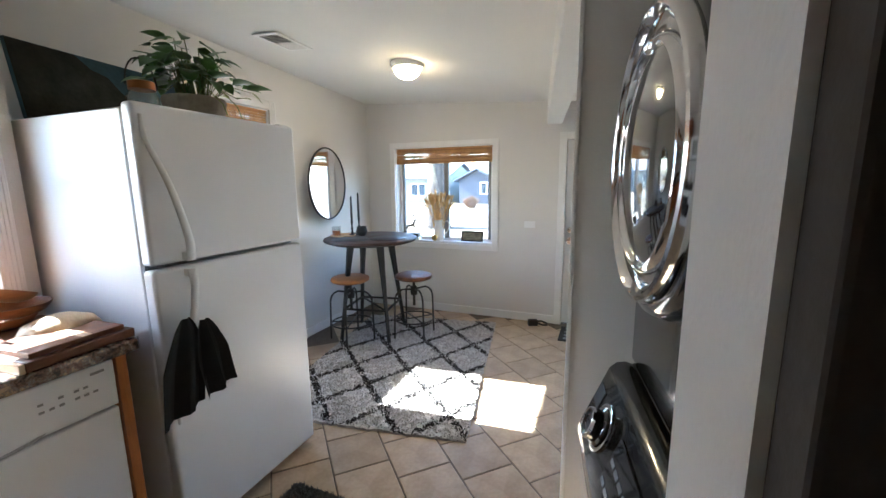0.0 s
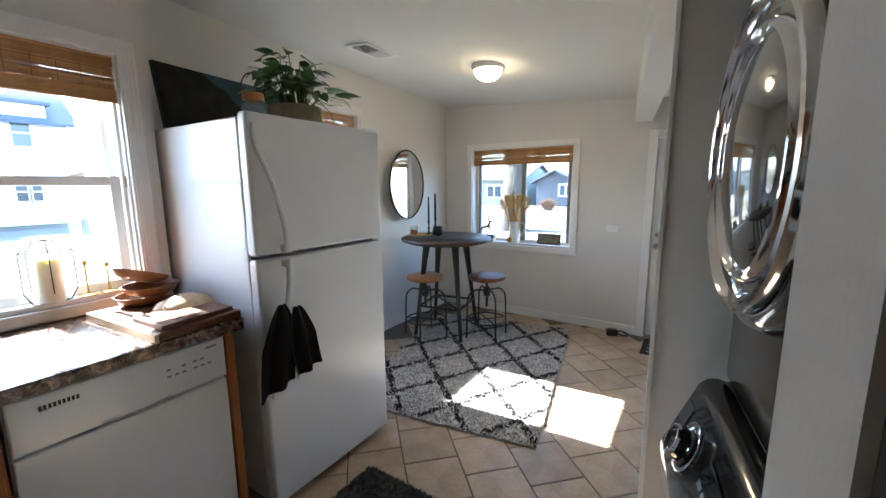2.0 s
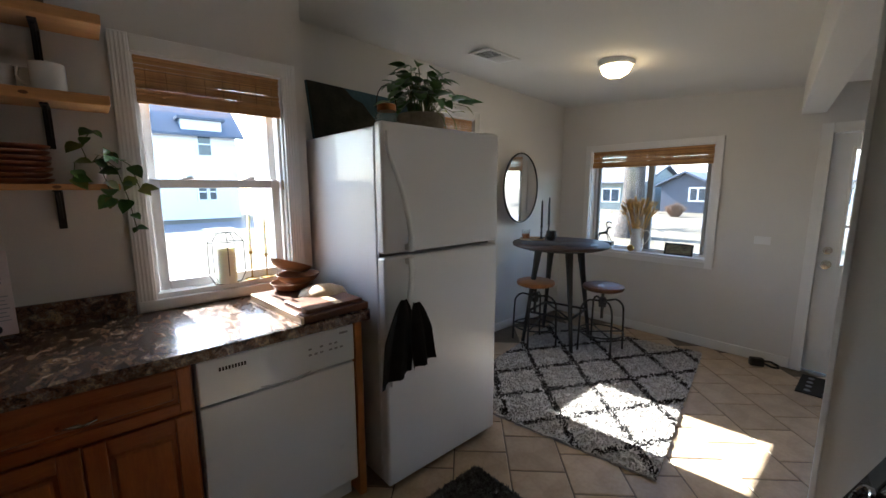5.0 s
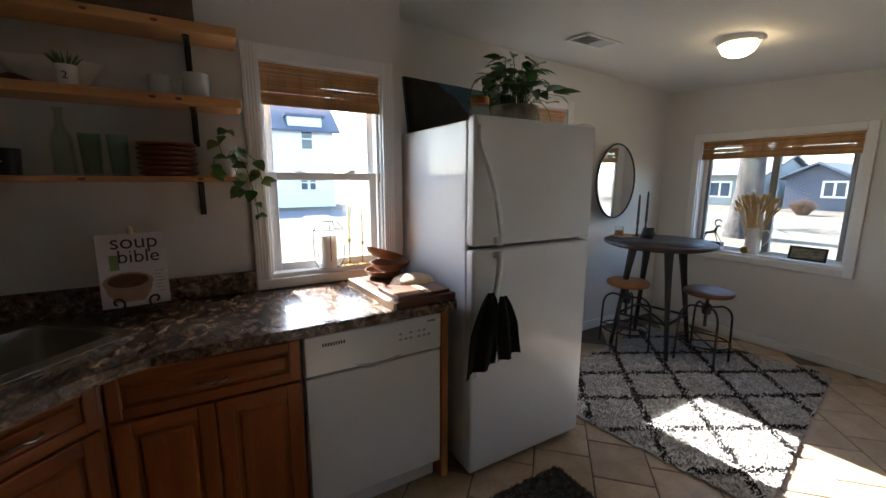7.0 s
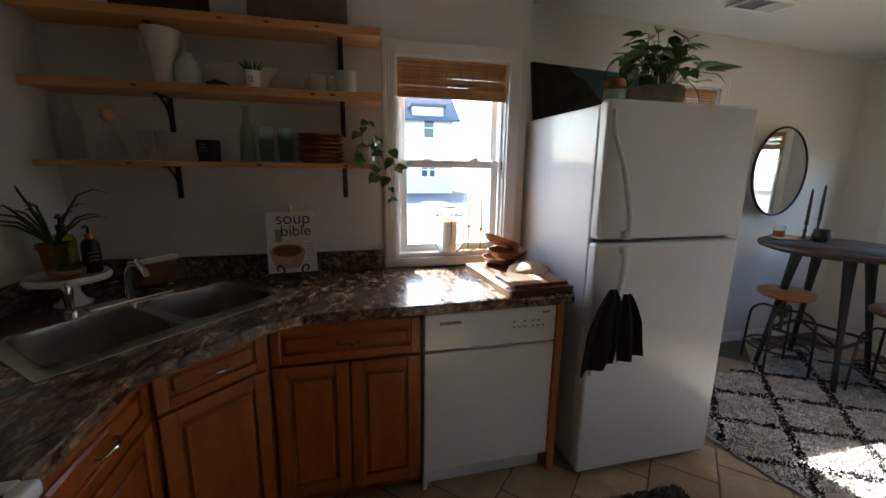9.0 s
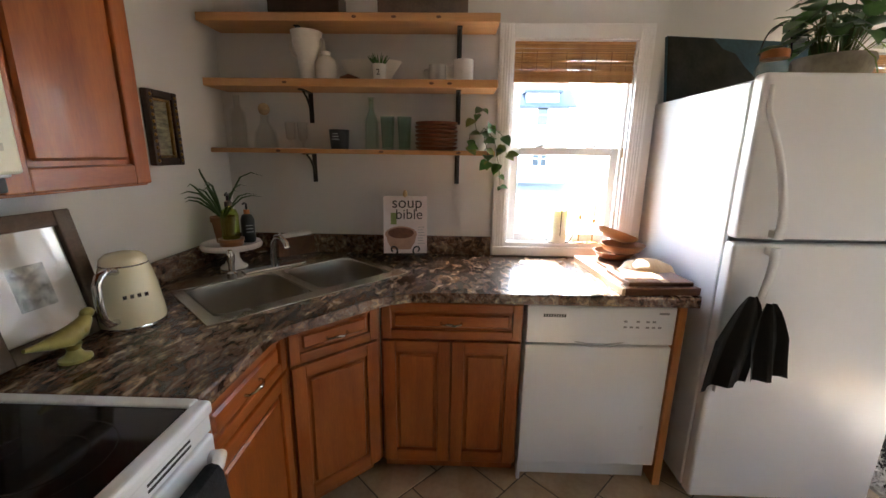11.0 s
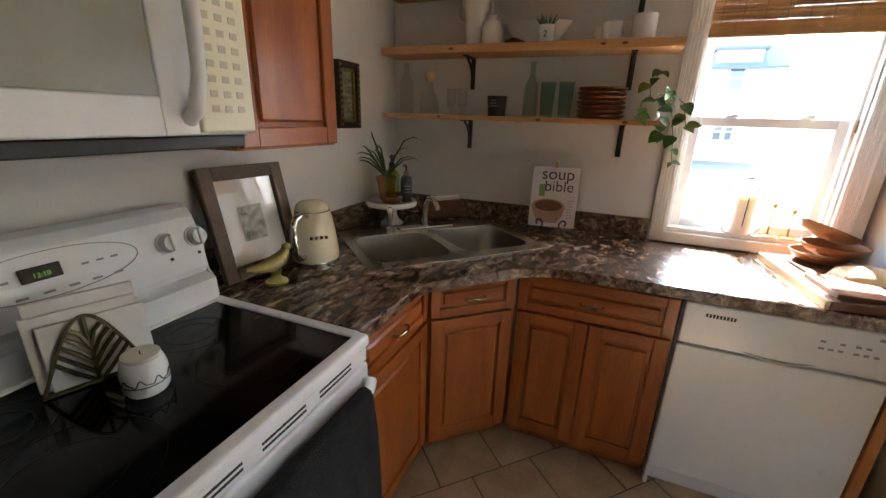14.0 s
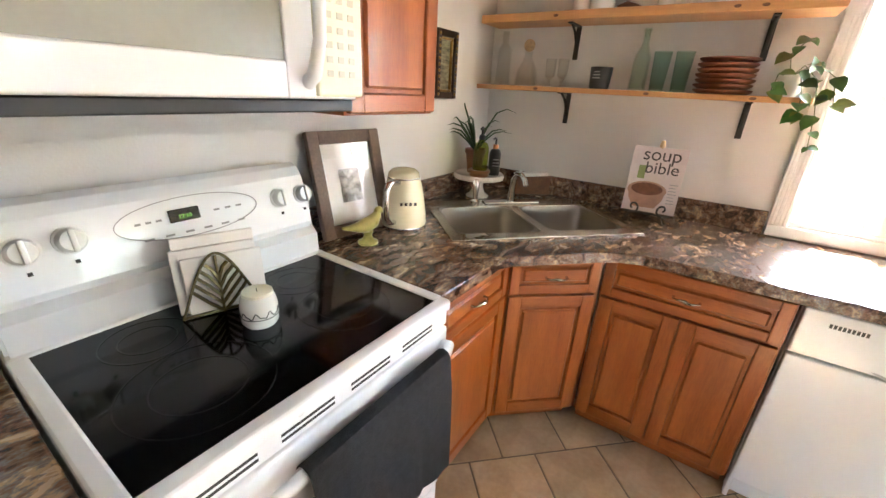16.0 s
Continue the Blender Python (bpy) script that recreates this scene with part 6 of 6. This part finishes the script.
# napkin holder and candle on the stove
MNH = facing(1.79, 0.29, 0.9165, 72, 8)
nh = thing("napkin_holder", (1.79, 0.28, 0.9165), "brass leaf-shaped napkin holder filled with paper napkins", "napkin holder")
out_l = []
for k in range(15):
    s = k / 14
    out_l.append((-0.085 + 0.085 * s ** 0.8, 0.145 * math.sin(s * math.pi / 2) ** 0.8))
for back in (0.0, -0.05):
    bm = bmesh.new()
    for sg in (-1, 1):
        tube(bm, [MNH @ Vector((-sg * x if sg > 0 else x, y, back)) for x, y in out_l], 0.0035, 6)
        for q in range(5):
            y0 = 0.0 + q * 0.02
            yy = y0 + 0.065 - 0.006 * q
            xe = 0.082 * (1 - (yy / 0.15) ** 1.6)
            tube(bm, [MNH @ Vector((0, y0, back)), MNH @ Vector((sg * xe * 0.5, y0 + 0.03, back)), MNH @ Vector((sg * xe, yy, back))], 0.0045, 5)
    tube(bm, [MNH @ Vector((0, 0, back)), MNH @ Vector((0, 0.14, back))], 0.0035, 6)
    tube(bm, [MNH @ Vector((-0.085, 0.003, back)), MNH @ Vector((0.085, 0.003, back))], 0.0035, 6)
    part("leaf_plate", bm, DARKBRASS, nh)
part("base", boxed(-0.08, 0.0005, -0.05, 0.08, 0.003, 0.0, m=MNH), DARKBRASS, nh)
for k, (dx_, h_) in enumerate(((0.03, 0.14), (0.012, 0.16), (0.02, 0.185))):
    part("napkin", boxed(-0.10 + dx_, 0.004, -0.046 + 0.014 * (2 - k), 0.085 + dx_ * 0.6, h_, -0.036 + 0.014 * (2 - k), 0.003, m=MNH), PAPER, nh)
ca = thing("jar_candle", (1.765, 0.40, 0.9165), "white candle jar with a dark scribbled band", "candle")
part("jar", lathed([(0, 0), (0.035, 0), (0.0405, 0.01), (0.041, 0.05), (0.037, 0.068), (0.034, 0.074), (0, 0.074)], (1.765, 0.40, 0.9165), 28), CERAMICW, ca)
part("wax_top", lathed([(0.0335, 0.0745), (0.033, 0.082), (0.01, 0.08), (0, 0.08)], (1.765, 0.40, 0.9165), 24), WAX, ca)
bm = bmesh.new()
tube(bm, [(1.765 + 0.0415 * math.cos(a), 0.40 + 0.0415 * math.sin(a), 0.9165 + 0.035 + 0.006 * math.sin(a * 9) + 0.003 * math.sin(a * 17)) for a in [2 * math.pi * k / 90 for k in range(90)]], 0.0012, 4, True)
tube(bm, [(1.765 + 0.0413 * math.cos(a), 0.40 + 0.0413 * math.sin(a), 0.9165 + 0.026) for a in [2 * math.pi * k / 60 for k in range(60)]], 0.001, 4, True)
part("scribble_band", bm, BLACK, ca)
part("wick", tubed([(1.765, 0.40, 0.996), (1.766, 0.40, 1.005)], 0.001, 5), BLACK, ca)

# ---- board, bowls and lantern by the window ----
MC = Matrix.Translation((0.37, 2.06, CZ)) @ Matrix.Rotation(radians(4), 4, "Z")
cbd = thing("cutting_board", (0.37, 2.06, CZ), "thick walnut cutting board with a pale edge strip", "cutting board")
part("board", boxed(-0.27, -0.16, 0, 0.26, 0.15, 0.032, 0.004, m=MC), BOARDWOOD, cbd)
part("edge_strip", boxed(-0.27, -0.175, 0, 0.26, -0.1605, 0.031, 0.003, m=MC), LIGHTWOOD, cbd)
tb2 = thing("tray_board", (0.50, 2.06, CZ + 0.032), "narrow walnut board with an inlaid pale band", "cutting board")
part("board", boxed(0.03, -0.14, 0.0325, 0.24, 0.13, 0.05, 0.003, m=MC), BOARDWOOD, tb2)
part("inlay", boxed(0.031, 0.0, 0.0502, 0.239, 0.03, 0.051, m=MC), LIGHTWOOD, tb2)
BZ = CZ + 0.0325


def bowl(x, y, z, r, h, tilt, label, mt):
    m = Matrix.Translation((x, y, z)) @ Matrix.Rotation(radians(tilt), 4, "X") @ Matrix.Rotation(radians(tilt * 0.3), 4, "Y")
    return solid("wooden_bowl", lathed([(0, 0), (r * 0.5, 0), (r * 0.8, h * 0.3), (r * 0.97, h * 0.8), (r, h), (r * 0.95, h), (r * 0.88, h * 0.7), (r * 0.6, h * 0.25), (0, h * 0.16)], (0, 0, 0), 36, m), mt, label, "bowl", group="wooden bowls on the board")


bowl(0.16, 2.05, BZ, 0.1, 0.042, 0, "shallow acacia wood bowl at the bottom of a stack", BOWLWOOD)
bowl(0.17, 2.085, BZ + 0.036, 0.108, 0.045, 0, "wide acacia wood bowl in a stack", BOWLWOOD)
bowl(0.15, 2.05, BZ + 0.098, 0.105, 0.042, -20, "acacia wood bowl tipped on top of the stack", BOWLWOOD)
solid("bread_board_bowl", lathed([(0, 0.055), (0.04, 0.052), (0.085, 0.03), (0.1, 0.0), (0.094, 0.0), (0, 0.0)], (0.38, 2.12, CZ + 0.0325), 36, sy=1.2), LIGHTWOOD, "upturned pale wooden bowl on the board", "bowl")
SILL = 0.992
ln = thing("geometric_lantern", (0.0, 1.80, SILL), "black wire geometric glass lantern with an ivory candle", "lantern")
def lp(r, z, k, off=0):
    a = 2 * math.pi * (k + off) / 5
    return Vector((0.0 + r * 0.5 * math.cos(a), 1.80 + r * math.sin(a), SILL + z))
for k in range(5):
    for p, q in ((lp(0.06, 0.003, k), lp(0.06, 0.003, k + 1)), (lp(0.06, 0.003, k), lp(0.085, 0.05, k)), (lp(0.085, 0.05, k), lp(0.085, 0.21, k)), (lp(0.085, 0.21, k), lp(0.045, 0.255, k)), (lp(0.045, 0.255, k), lp(0.045, 0.255, k + 1)), (lp(0.085, 0.21, k), lp(0.085, 0.21, k + 1))):
        part("wire", tubed([p, q], 0.0022, 6), BLACKIRON, ln)
solid("pillar_candle", lathed([(0, 0), (0.042, 0), (0.043, 0.178), (0.038, 0.182), (0.02, 0.174), (0, 0.173)], (0.0, 1.80, SILL + 0.004), 24), WAX, "thick ivory pillar candle inside the lantern", "candle")
for y, h in ((1.92, 0.15), (1.995, 0.13)):
    bs = thing("brass_candlestick", (-0.02, y, SILL), "slim brass candlestick with an ivory taper on the sill", "candlestick", "brass candlesticks")
    part("stick", lathed([(0, 0), (0.034, 0), (0.034, 0.004), (0.006, 0.008), (0.0035, 0.02), (0.0035, h - 0.02), (0.01, h - 0.016), (0.011, h), (0, h)], (-0.02, y, SILL), 18), BRASS, bs)
    part("taper", lathed([(0, h), (0.009, h), (0.0085, h + 0.16), (0.006, h + 0.19), (0, h + 0.195)], (-0.02, y, SILL), 12), WAX, bs)

# ---- on and at the refrigerator ----
FT = 1.7285
MPA = facing(-0.065, 2.70, FT, 8, 10)
pa = thing("dark_canvas", (-0.065, 2.70, FT), "unframed dark landscape canvas leaning on the wall", "painting")
part("canvas", boxed(-0.41, 0, -0.02, 0.41, 0.335, 0.0, 0.002, m=MPA), PAINTBLUE, pa)
bm = slab(bmesh.new(), [(-0.408, 0.002), (0.30, 0.002), (0.22, 0.08), (0.10, 0.13), (0.02, 0.2), (-0.03, 0.26), (-0.10, 0.28), (-0.16, 0.332), (-0.408, 0.332)], 0.0005, 0.0015)
bmesh.ops.transform(bm, matrix=MPA, verts=bm.verts[:])
part("painted_wood", bm, PAINTDARK, pa)
jx, jy = 0.40, 2.50
jr = thing("lidded_jar", (jx, jy, FT), "clear glass jar with a copper lid and wire handle", "jar")
part("jar", lathed([(0, 0), (0.058, 0), (0.06, 0.01), (0.06, 0.09), (0.045, 0.115), (0.045, 0.12), (0.042, 0.12), (0.042, 0.113), (0.056, 0.088), (0.056, 0.008), (0, 0.006)], (jx, jy, FT), 28), GLASS, jr)
part("lid", lathed([(0, 0.12), (0.048, 0.12), (0.048, 0.15), (0.04, 0.155), (0, 0.155)], (jx, jy, FT), 28), COPPER, jr)
part("wire_handle", tubed([(jx, jy + 0.062 * math.cos(a), FT + 0.13 + 0.115 * math.sin(a)) for a in [math.pi * k / 14 for k in range(15)]], 0.003, 6), BLACK, jr)


def big_pothos():
    r = random.Random(17)
    x, y = 0.36, 2.76
    p = thing("potted_pothos", (x, y, FT), "bushy pothos with dark glossy leaves in a grey stone pot", "plant")
    part("pot", lathed([(0, 0), (0.09, 0), (0.12, 0.03), (0.135, 0.12), (0.13, 0.135), (0.118, 0.135), (0.115, 0.115), (0, 0.11)], (x, y, FT), 30), STONEPOT, p)
    part("soil", lathed([(0, 0.112), (0.114, 0.116), (0.114, 0.1), (0, 0.1)], (x, y, FT), 24), SOIL, p)
    for k in range(92):
        a = r.uniform(0, 6.28)
        reach = r.uniform(0.03, 0.26)
        if math.cos(a) < 0:
            reach *= 0.6
        h = r.uniform(0.12, 0.36) * (1 - 0.65 * reach / 0.26) + 0.09
        b0 = Vector((x + 0.05 * math.cos(a), y + 0.05 * math.sin(a), FT + 0.115))
        tip = Vector((x + reach * math.cos(a), y + 1.15 * reach * math.sin(a) - 0.02, FT + h))
        mid = b0.lerp(tip, 0.55) + Vector((0, 0, 0.05))
        if k % 2 == 0:
            part("stem", tubed([b0, mid, tip], 0.0022, 4), STEM, p)
        bm = bmesh.new()
        s = r.uniform(0.06, 0.115)
        w = Vector((math.cos(a) + r.uniform(-0.5, 0.5), math.sin(a) + r.uniform(-0.5, 0.5), r.uniform(-0.7, 0.5)))
        leaf(bm, tip, w, (r.uniform(-0.4, 0.6), r.uniform(-0.4, 0.4), 1), s, s * 0.72, r.uniform(0.1, 0.4))
        part("leaf", bm, LEAFY if (math.sin(a) > 0.5 and h < 0.2) else LEAF, p)
    for dy in (-0.05, 0.03):
        part("vine", tubed([(x + 0.08, y + dy, FT + 0.13), (x + 0.14, y + dy, FT + 0.17), (x + 0.17, y + dy + 0.06, FT + 0.10), (x + 0.16, y + dy + 0.1, FT + 0.03)], 0.0025, 5), LEAFY, p)
    return p


big_pothos()
# dark towel on the refrigerator handle
tw = bmesh.new()
for y0, y1, top_z, bot_z, lean in ((2.225, 2.365, 0.975, 0.60, -0.03), (2.345, 2.44, 0.95, 0.63, 0.06)):
    grid = []
    for j in range(12):
        s = j / 11
        row = []
        for i in range(10):
            u = i / 9
            half = 0.02 + (y1 - y0) * 0.5 * min(1, s * 2.2) ** 0.7
            yc = (y0 + y1) / 2 + lean * (s - 0.3)
            fold = 0.02 * math.sin(u * 11 + y0 * 9) * (0.25 + s * 0.75)
            row.append(tw.verts.new((0.775 + fold + 0.01 * math.cos(s * 3), yc + half * (2 * u - 1), top_z + (bot_z - top_z) * s + 0.035 * (u - 0.5) * s)))
        grid.append(row)
    for a, b in zip(grid, grid[1:]):
        for i in range(9):
            tw.faces.new((a[i], a[i + 1], b[i + 1], b[i])).smooth = True
bmesh.ops.solidify(tw, geom=tw.faces[:], thickness=0.007)
solid("hanging_towel", tw, CLOTH, "charcoal hand towel tucked through the refrigerator handle", "towel")


# ---- outdoors ----
GZ = -0.12
bm = bmesh.new()
S_ = 400
vs4 = [bm.verts.new(p) for p in ((-S_, -S_, GZ), (S_, -S_, GZ), (S_, S_, GZ), (-S_, S_, GZ))]
bm.faces.new(vs4)
tagged(part("ground", bm, GRASS), "dry pale winter lawn around the house", "ground", kind="structure")
tagged(part("road", boxed(-120, 19.5, GZ - 0.05, 120, 23.5, GZ + 0.01), ASPHALT), "pale street beyond the front lawn", "road", kind="structure")
tagged(part("driveway", boxed(-19, -60, GZ - 0.05, -14.5, 19, GZ + 0.01), ASPHALT), "pale driveway beside the house", "road", kind="structure")


def house(x0, x1, y0, y1, h, ridge, along, wall_m, roof_m, label, wins, dormers=()):
    """Gabled house; along: the axis of its ridge. wins: (side, from, to, bottom, top)."""
    o = Vector(((x0 + x1) / 2, (y0 + y1) / 2, GZ))
    hs = thing("house", o, label, "house")
    bm = bmesh.new()
    box(bm, x0, y0, GZ, x1, y1, h)
    if along == "x":
        ym = (y0 + y1) / 2
        for x in (x0, x1):
            v = [bm.verts.new(p) for p in ((x, y0, h), (x, y1, h), (x, ym, ridge))]
            bm.faces.new(v)
    else:
        xm = (x0 + x1) / 2
        for y in (y0, y1):
            v = [bm.verts.new(p) for p in ((x0, y, h), (x1, y, h), (xm, y, ridge))]
            bm.faces.new(v)
    part("wall", bm, wall_m, hs)
    e = 0.35
    for sgn in (0, 1):
        bm = bmesh.new()
        if along == "x":
            ye = (y0 - e) if sgn == 0 else (y1 + e)
            p = [(x0 - e, ye, h - 0.15), (x1 + e, ye, h - 0.15), (x1 + e, (y0 + y1) / 2, ridge + 0.06), (x0 - e, (y0 + y1) / 2, ridge + 0.06)]
        else:
            xe = (x0 - e) if sgn == 0 else (x1 + e)
            p = [(xe, y0 - e, h - 0.15), (xe, y1 + e, h - 0.15), ((x0 + x1) / 2, y1 + e, ridge + 0.06), ((x0 + x1) / 2, y0 - e, ridge + 0.06)]
        lo_ = [bm.verts.new(q) for q in p]
        hi_ = [bm.verts.new((q[0], q[1], q[2] + 0.12)) for q in p]
        bm.faces.new(lo_[::-1])
        bm.faces.new(hi_)
        for i in range(4):
            bm.faces.new((lo_[i], lo_[(i + 1) % 4], hi_[(i + 1) % 4], hi_[i]))
        part("roof", bm, roof_m, hs)
    for side, a0, a1, b0, b1 in wins:
        if side == "e":
            m = facing(x1, (a0 + a1) / 2, b0, 0)
        else:
            m = facing((a0 + a1) / 2, y0, b0, -90)
        w = a1 - a0
        win = part("window", sash(bmesh.new(), m, -w / 2 - 0.1, w / 2 + 0.1, -0.1, b1 - b0 + 0.1, 0.06, 0.1, 0.06), TRIM, hs)
        part("pane", boxed(-w / 2, 0, 0.0, w / 2, b1 - b0, 0.02, m=m), FARWINDOW, win)
        if side == "s":
            part("glazing_bar", boxed(-0.05, 0, 0.02, 0.05, b1 - b0, 0.05, m=m), TRIM, win)
        else:
            part("glazing_bar", boxed(-w / 2, (b1 - b0) / 2 - 0.03, 0.02, w / 2, (b1 - b0) / 2 + 0.03, 0.05, m=m), TRIM, win)
    for a0, a1, b0, b1 in dormers:
        bm = bmesh.new()
        box(bm, x1 - 2.5, a0, b0, x1 + 0.05, a1, b1)
        d = part("dormer", bm, wall_m, hs)
        bm = slab(bmesh.new(), [(x1 - 2.6, a0 - 0.15), (x1 + 0.25, a0 - 0.15), (x1 + 0.25, a1 + 0.15), (x1 - 2.6, a1 + 0.15)], b1 + 0.002, b1 + 0.12)
        part("dormer_roof", bm, roof_m, d)
    return hs


house(-31, -22, -4.5, 7.75, 4.25, 7.6, "y", SIDING, BLUESHINGLE, "white sided house with a blue-grey roof and dormer", [("e", 5.95, 6.52, 3.2, 4.3), ("e", 5.8, 6.15, 0.9, 1.7), ("e", 6.3, 6.6, 0.9, 1.7)], [(5.25, 7.1, 4.2, 4.95), (0.5, 3.9, 4.2, 4.9)])
house(-8.0, -5.2, 30, 38, 1.68, 2.35, "y", BLUESIDING, BLUESHINGLE, "slate blue gabled house across the street", [("s", -6.27, -5.4, 0.68, 1.4)])
house(-19, -9.4, 30.5, 38, 1.9, 3.0, "x", TANSIDING, SHINGLE, "low sage grey house across the street", [("s", -12.25, -11.05, 0.5, 1.35), ("s", -15.5, -14.2, 0.5, 1.35)])
house(-2.0, 8.0, 34, 42, 1.9, 3.3, "x", SIDING, SHINGLE, "pale house further along the street", [("s", 0.0, 1.6, 0.5, 1.4)])


def tree(x, y, r, h, seed, label, limbs=9, lean=0.0):
    q = random.Random(seed)
    t_ = thing("bare_tree", (x, y, GZ), label, "tree")
    pts = [(x + lean * f * f * h + q.uniform(-0.05, 0.05) * f, y + q.uniform(-0.05, 0.05) * f, GZ - 0.05 + h * f) for f in [k / 12 for k in range(13)]]
    rad = [r * (1.45 if k == 0 else 1.15 if k == 1 else 1.0 - 0.05 * k) for k in range(13)]
    part("trunk", tubed(pts, rad, 18), BARK, t_)
    tw_ = bmesh.new()
    for k in range(limbs):
        i = q.randrange(5, 13)
        p = Vector(pts[i])
        a = q.uniform(0, 6.28)
        d = Vector((math.cos(a), math.sin(a), q.uniform(0.1, 0.8))).normalized()
        L = h * q.uniform(0.25, 0.5)
        rr0 = r * q.uniform(0.25, 0.4)
        line = [p]
        for s in range(6):
            d = (d + Vector((q.uniform(-0.3, 0.3), q.uniform(-0.3, 0.3), q.uniform(-0.22, 0.2)))).normalized()
            line.append(line[-1] + d * L / 6)
        part("limb", tubed(line, [rr0 * (1 - 0.14 * s) for s in range(7)], 8), BARK, t_)
        for s in range(2, 7):
            for b in range(4):
                e = (d + Vector((q.uniform(-1, 1), q.uniform(-1, 1), q.uniform(-0.8, 0.8)))).normalized()
                l2 = [line[s], line[s] + e * L * 0.16, line[s] + e * L * 0.3 + Vector((q.uniform(-0.1, 0.1), q.uniform(-0.1, 0.1), q.uniform(-0.2, 0.1)))]
                tube(tw_, l2, [rr0 * 0.22, rr0 * 0.14, rr0 * 0.05], 5)
    tagged(part("twigs", tw_, BARK, t_), kind="stuff")
    return t_


tree(-3.3, 14.4, 0.36, 8.0, 2, "broad old bare tree with rough grey bark", 12)
tree(-9.5, 17.0, 0.16, 6.0, 3, "slender bare winter tree on the lawn", 12)
tree(-2.5, 27.0, 0.2, 6.5, 4, "bare winter tree by the street", 14)
tree(-14.0, 27.0, 0.2, 6.5, 9, "bare winter tree by the street", 14)
tree(-19.0, 9.0, 0.14, 5.0, 6, "slender bare tree beside the white house", 12)
tree(-13.0, 45.0, 0.3, 9.0, 7, "tall bare tree behind the houses", 16)
tree(-3.0, 47.0, 0.3, 9.0, 8, "tall bare tree behind the houses", 16)
q = random.Random(31)
sh = thing("dry_shrub", (-5.6, 25.5, GZ), "round tan dried ornamental grass clump", "shrub")
bm = bmesh.new()
for k in range(420):
    a, sp_ = q.uniform(0, 6.28), q.uniform(0.1, 1.0)
    b0 = Vector((-5.6 + 0.2 * sp_ * math.cos(a), 25.5 + 0.2 * sp_ * math.sin(a), GZ))
    tip = b0 + Vector((0.4 * sp_ * math.cos(a), 0.4 * sp_ * math.sin(a), q.uniform(0.4, 0.8) * (1.1 - 0.4 * sp_)))
    tube(bm, [b0, b0.lerp(tip, 0.6) + Vector((0, 0, 0.12)), tip], [0.012, 0.016, 0.006], 4)
tagged(part("blades", bm, SHRUBMAT, sh), kind="stuff")

# ---- floor tiles, laid on the diagonal in a running bond ----
TP, GAPW = 0.292, 0.007
q = random.Random(40)
tile_meshes = []
for k in range(4):
    bm = boxed(-TP / 2 + GAPW / 2, -TP / 2 + GAPW / 2, -0.006, TP / 2 - GAPW / 2, TP / 2 - GAPW / 2, 0.0, 0.0025, 1)
    me = bpy.data.meshes.new("tile")
    bm.to_mesh(me)
    bm.free()
    me.materials.append(TILE)
    tile_meshes.append(me)
for r in range(-4, 28):
    for c in range(-14, 20):
        u = 1.234 + (r + 0.5) * TP
        v = (-0.17 if r % 2 else -0.026) + (c + 0.5) * TP
        x, y = (u - v) / math.sqrt(2), (u + v) / math.sqrt(2)
        if not (-0.2 < x < 2.9 and 0.3 < y < 5.5):
            continue
        if x < 0.35 and y < 2.9:
            continue
        if x > 2.45 and y < 2.7:
            continue
        ob = new("tile", q.choice(tile_meshes))
        ob.parent = floor
        ob.location = (x, y, q.uniform(-0.0006, 0.0))
        ob.rotation_euler = (0, 0, radians(45 + 90 * q.randrange(4)))
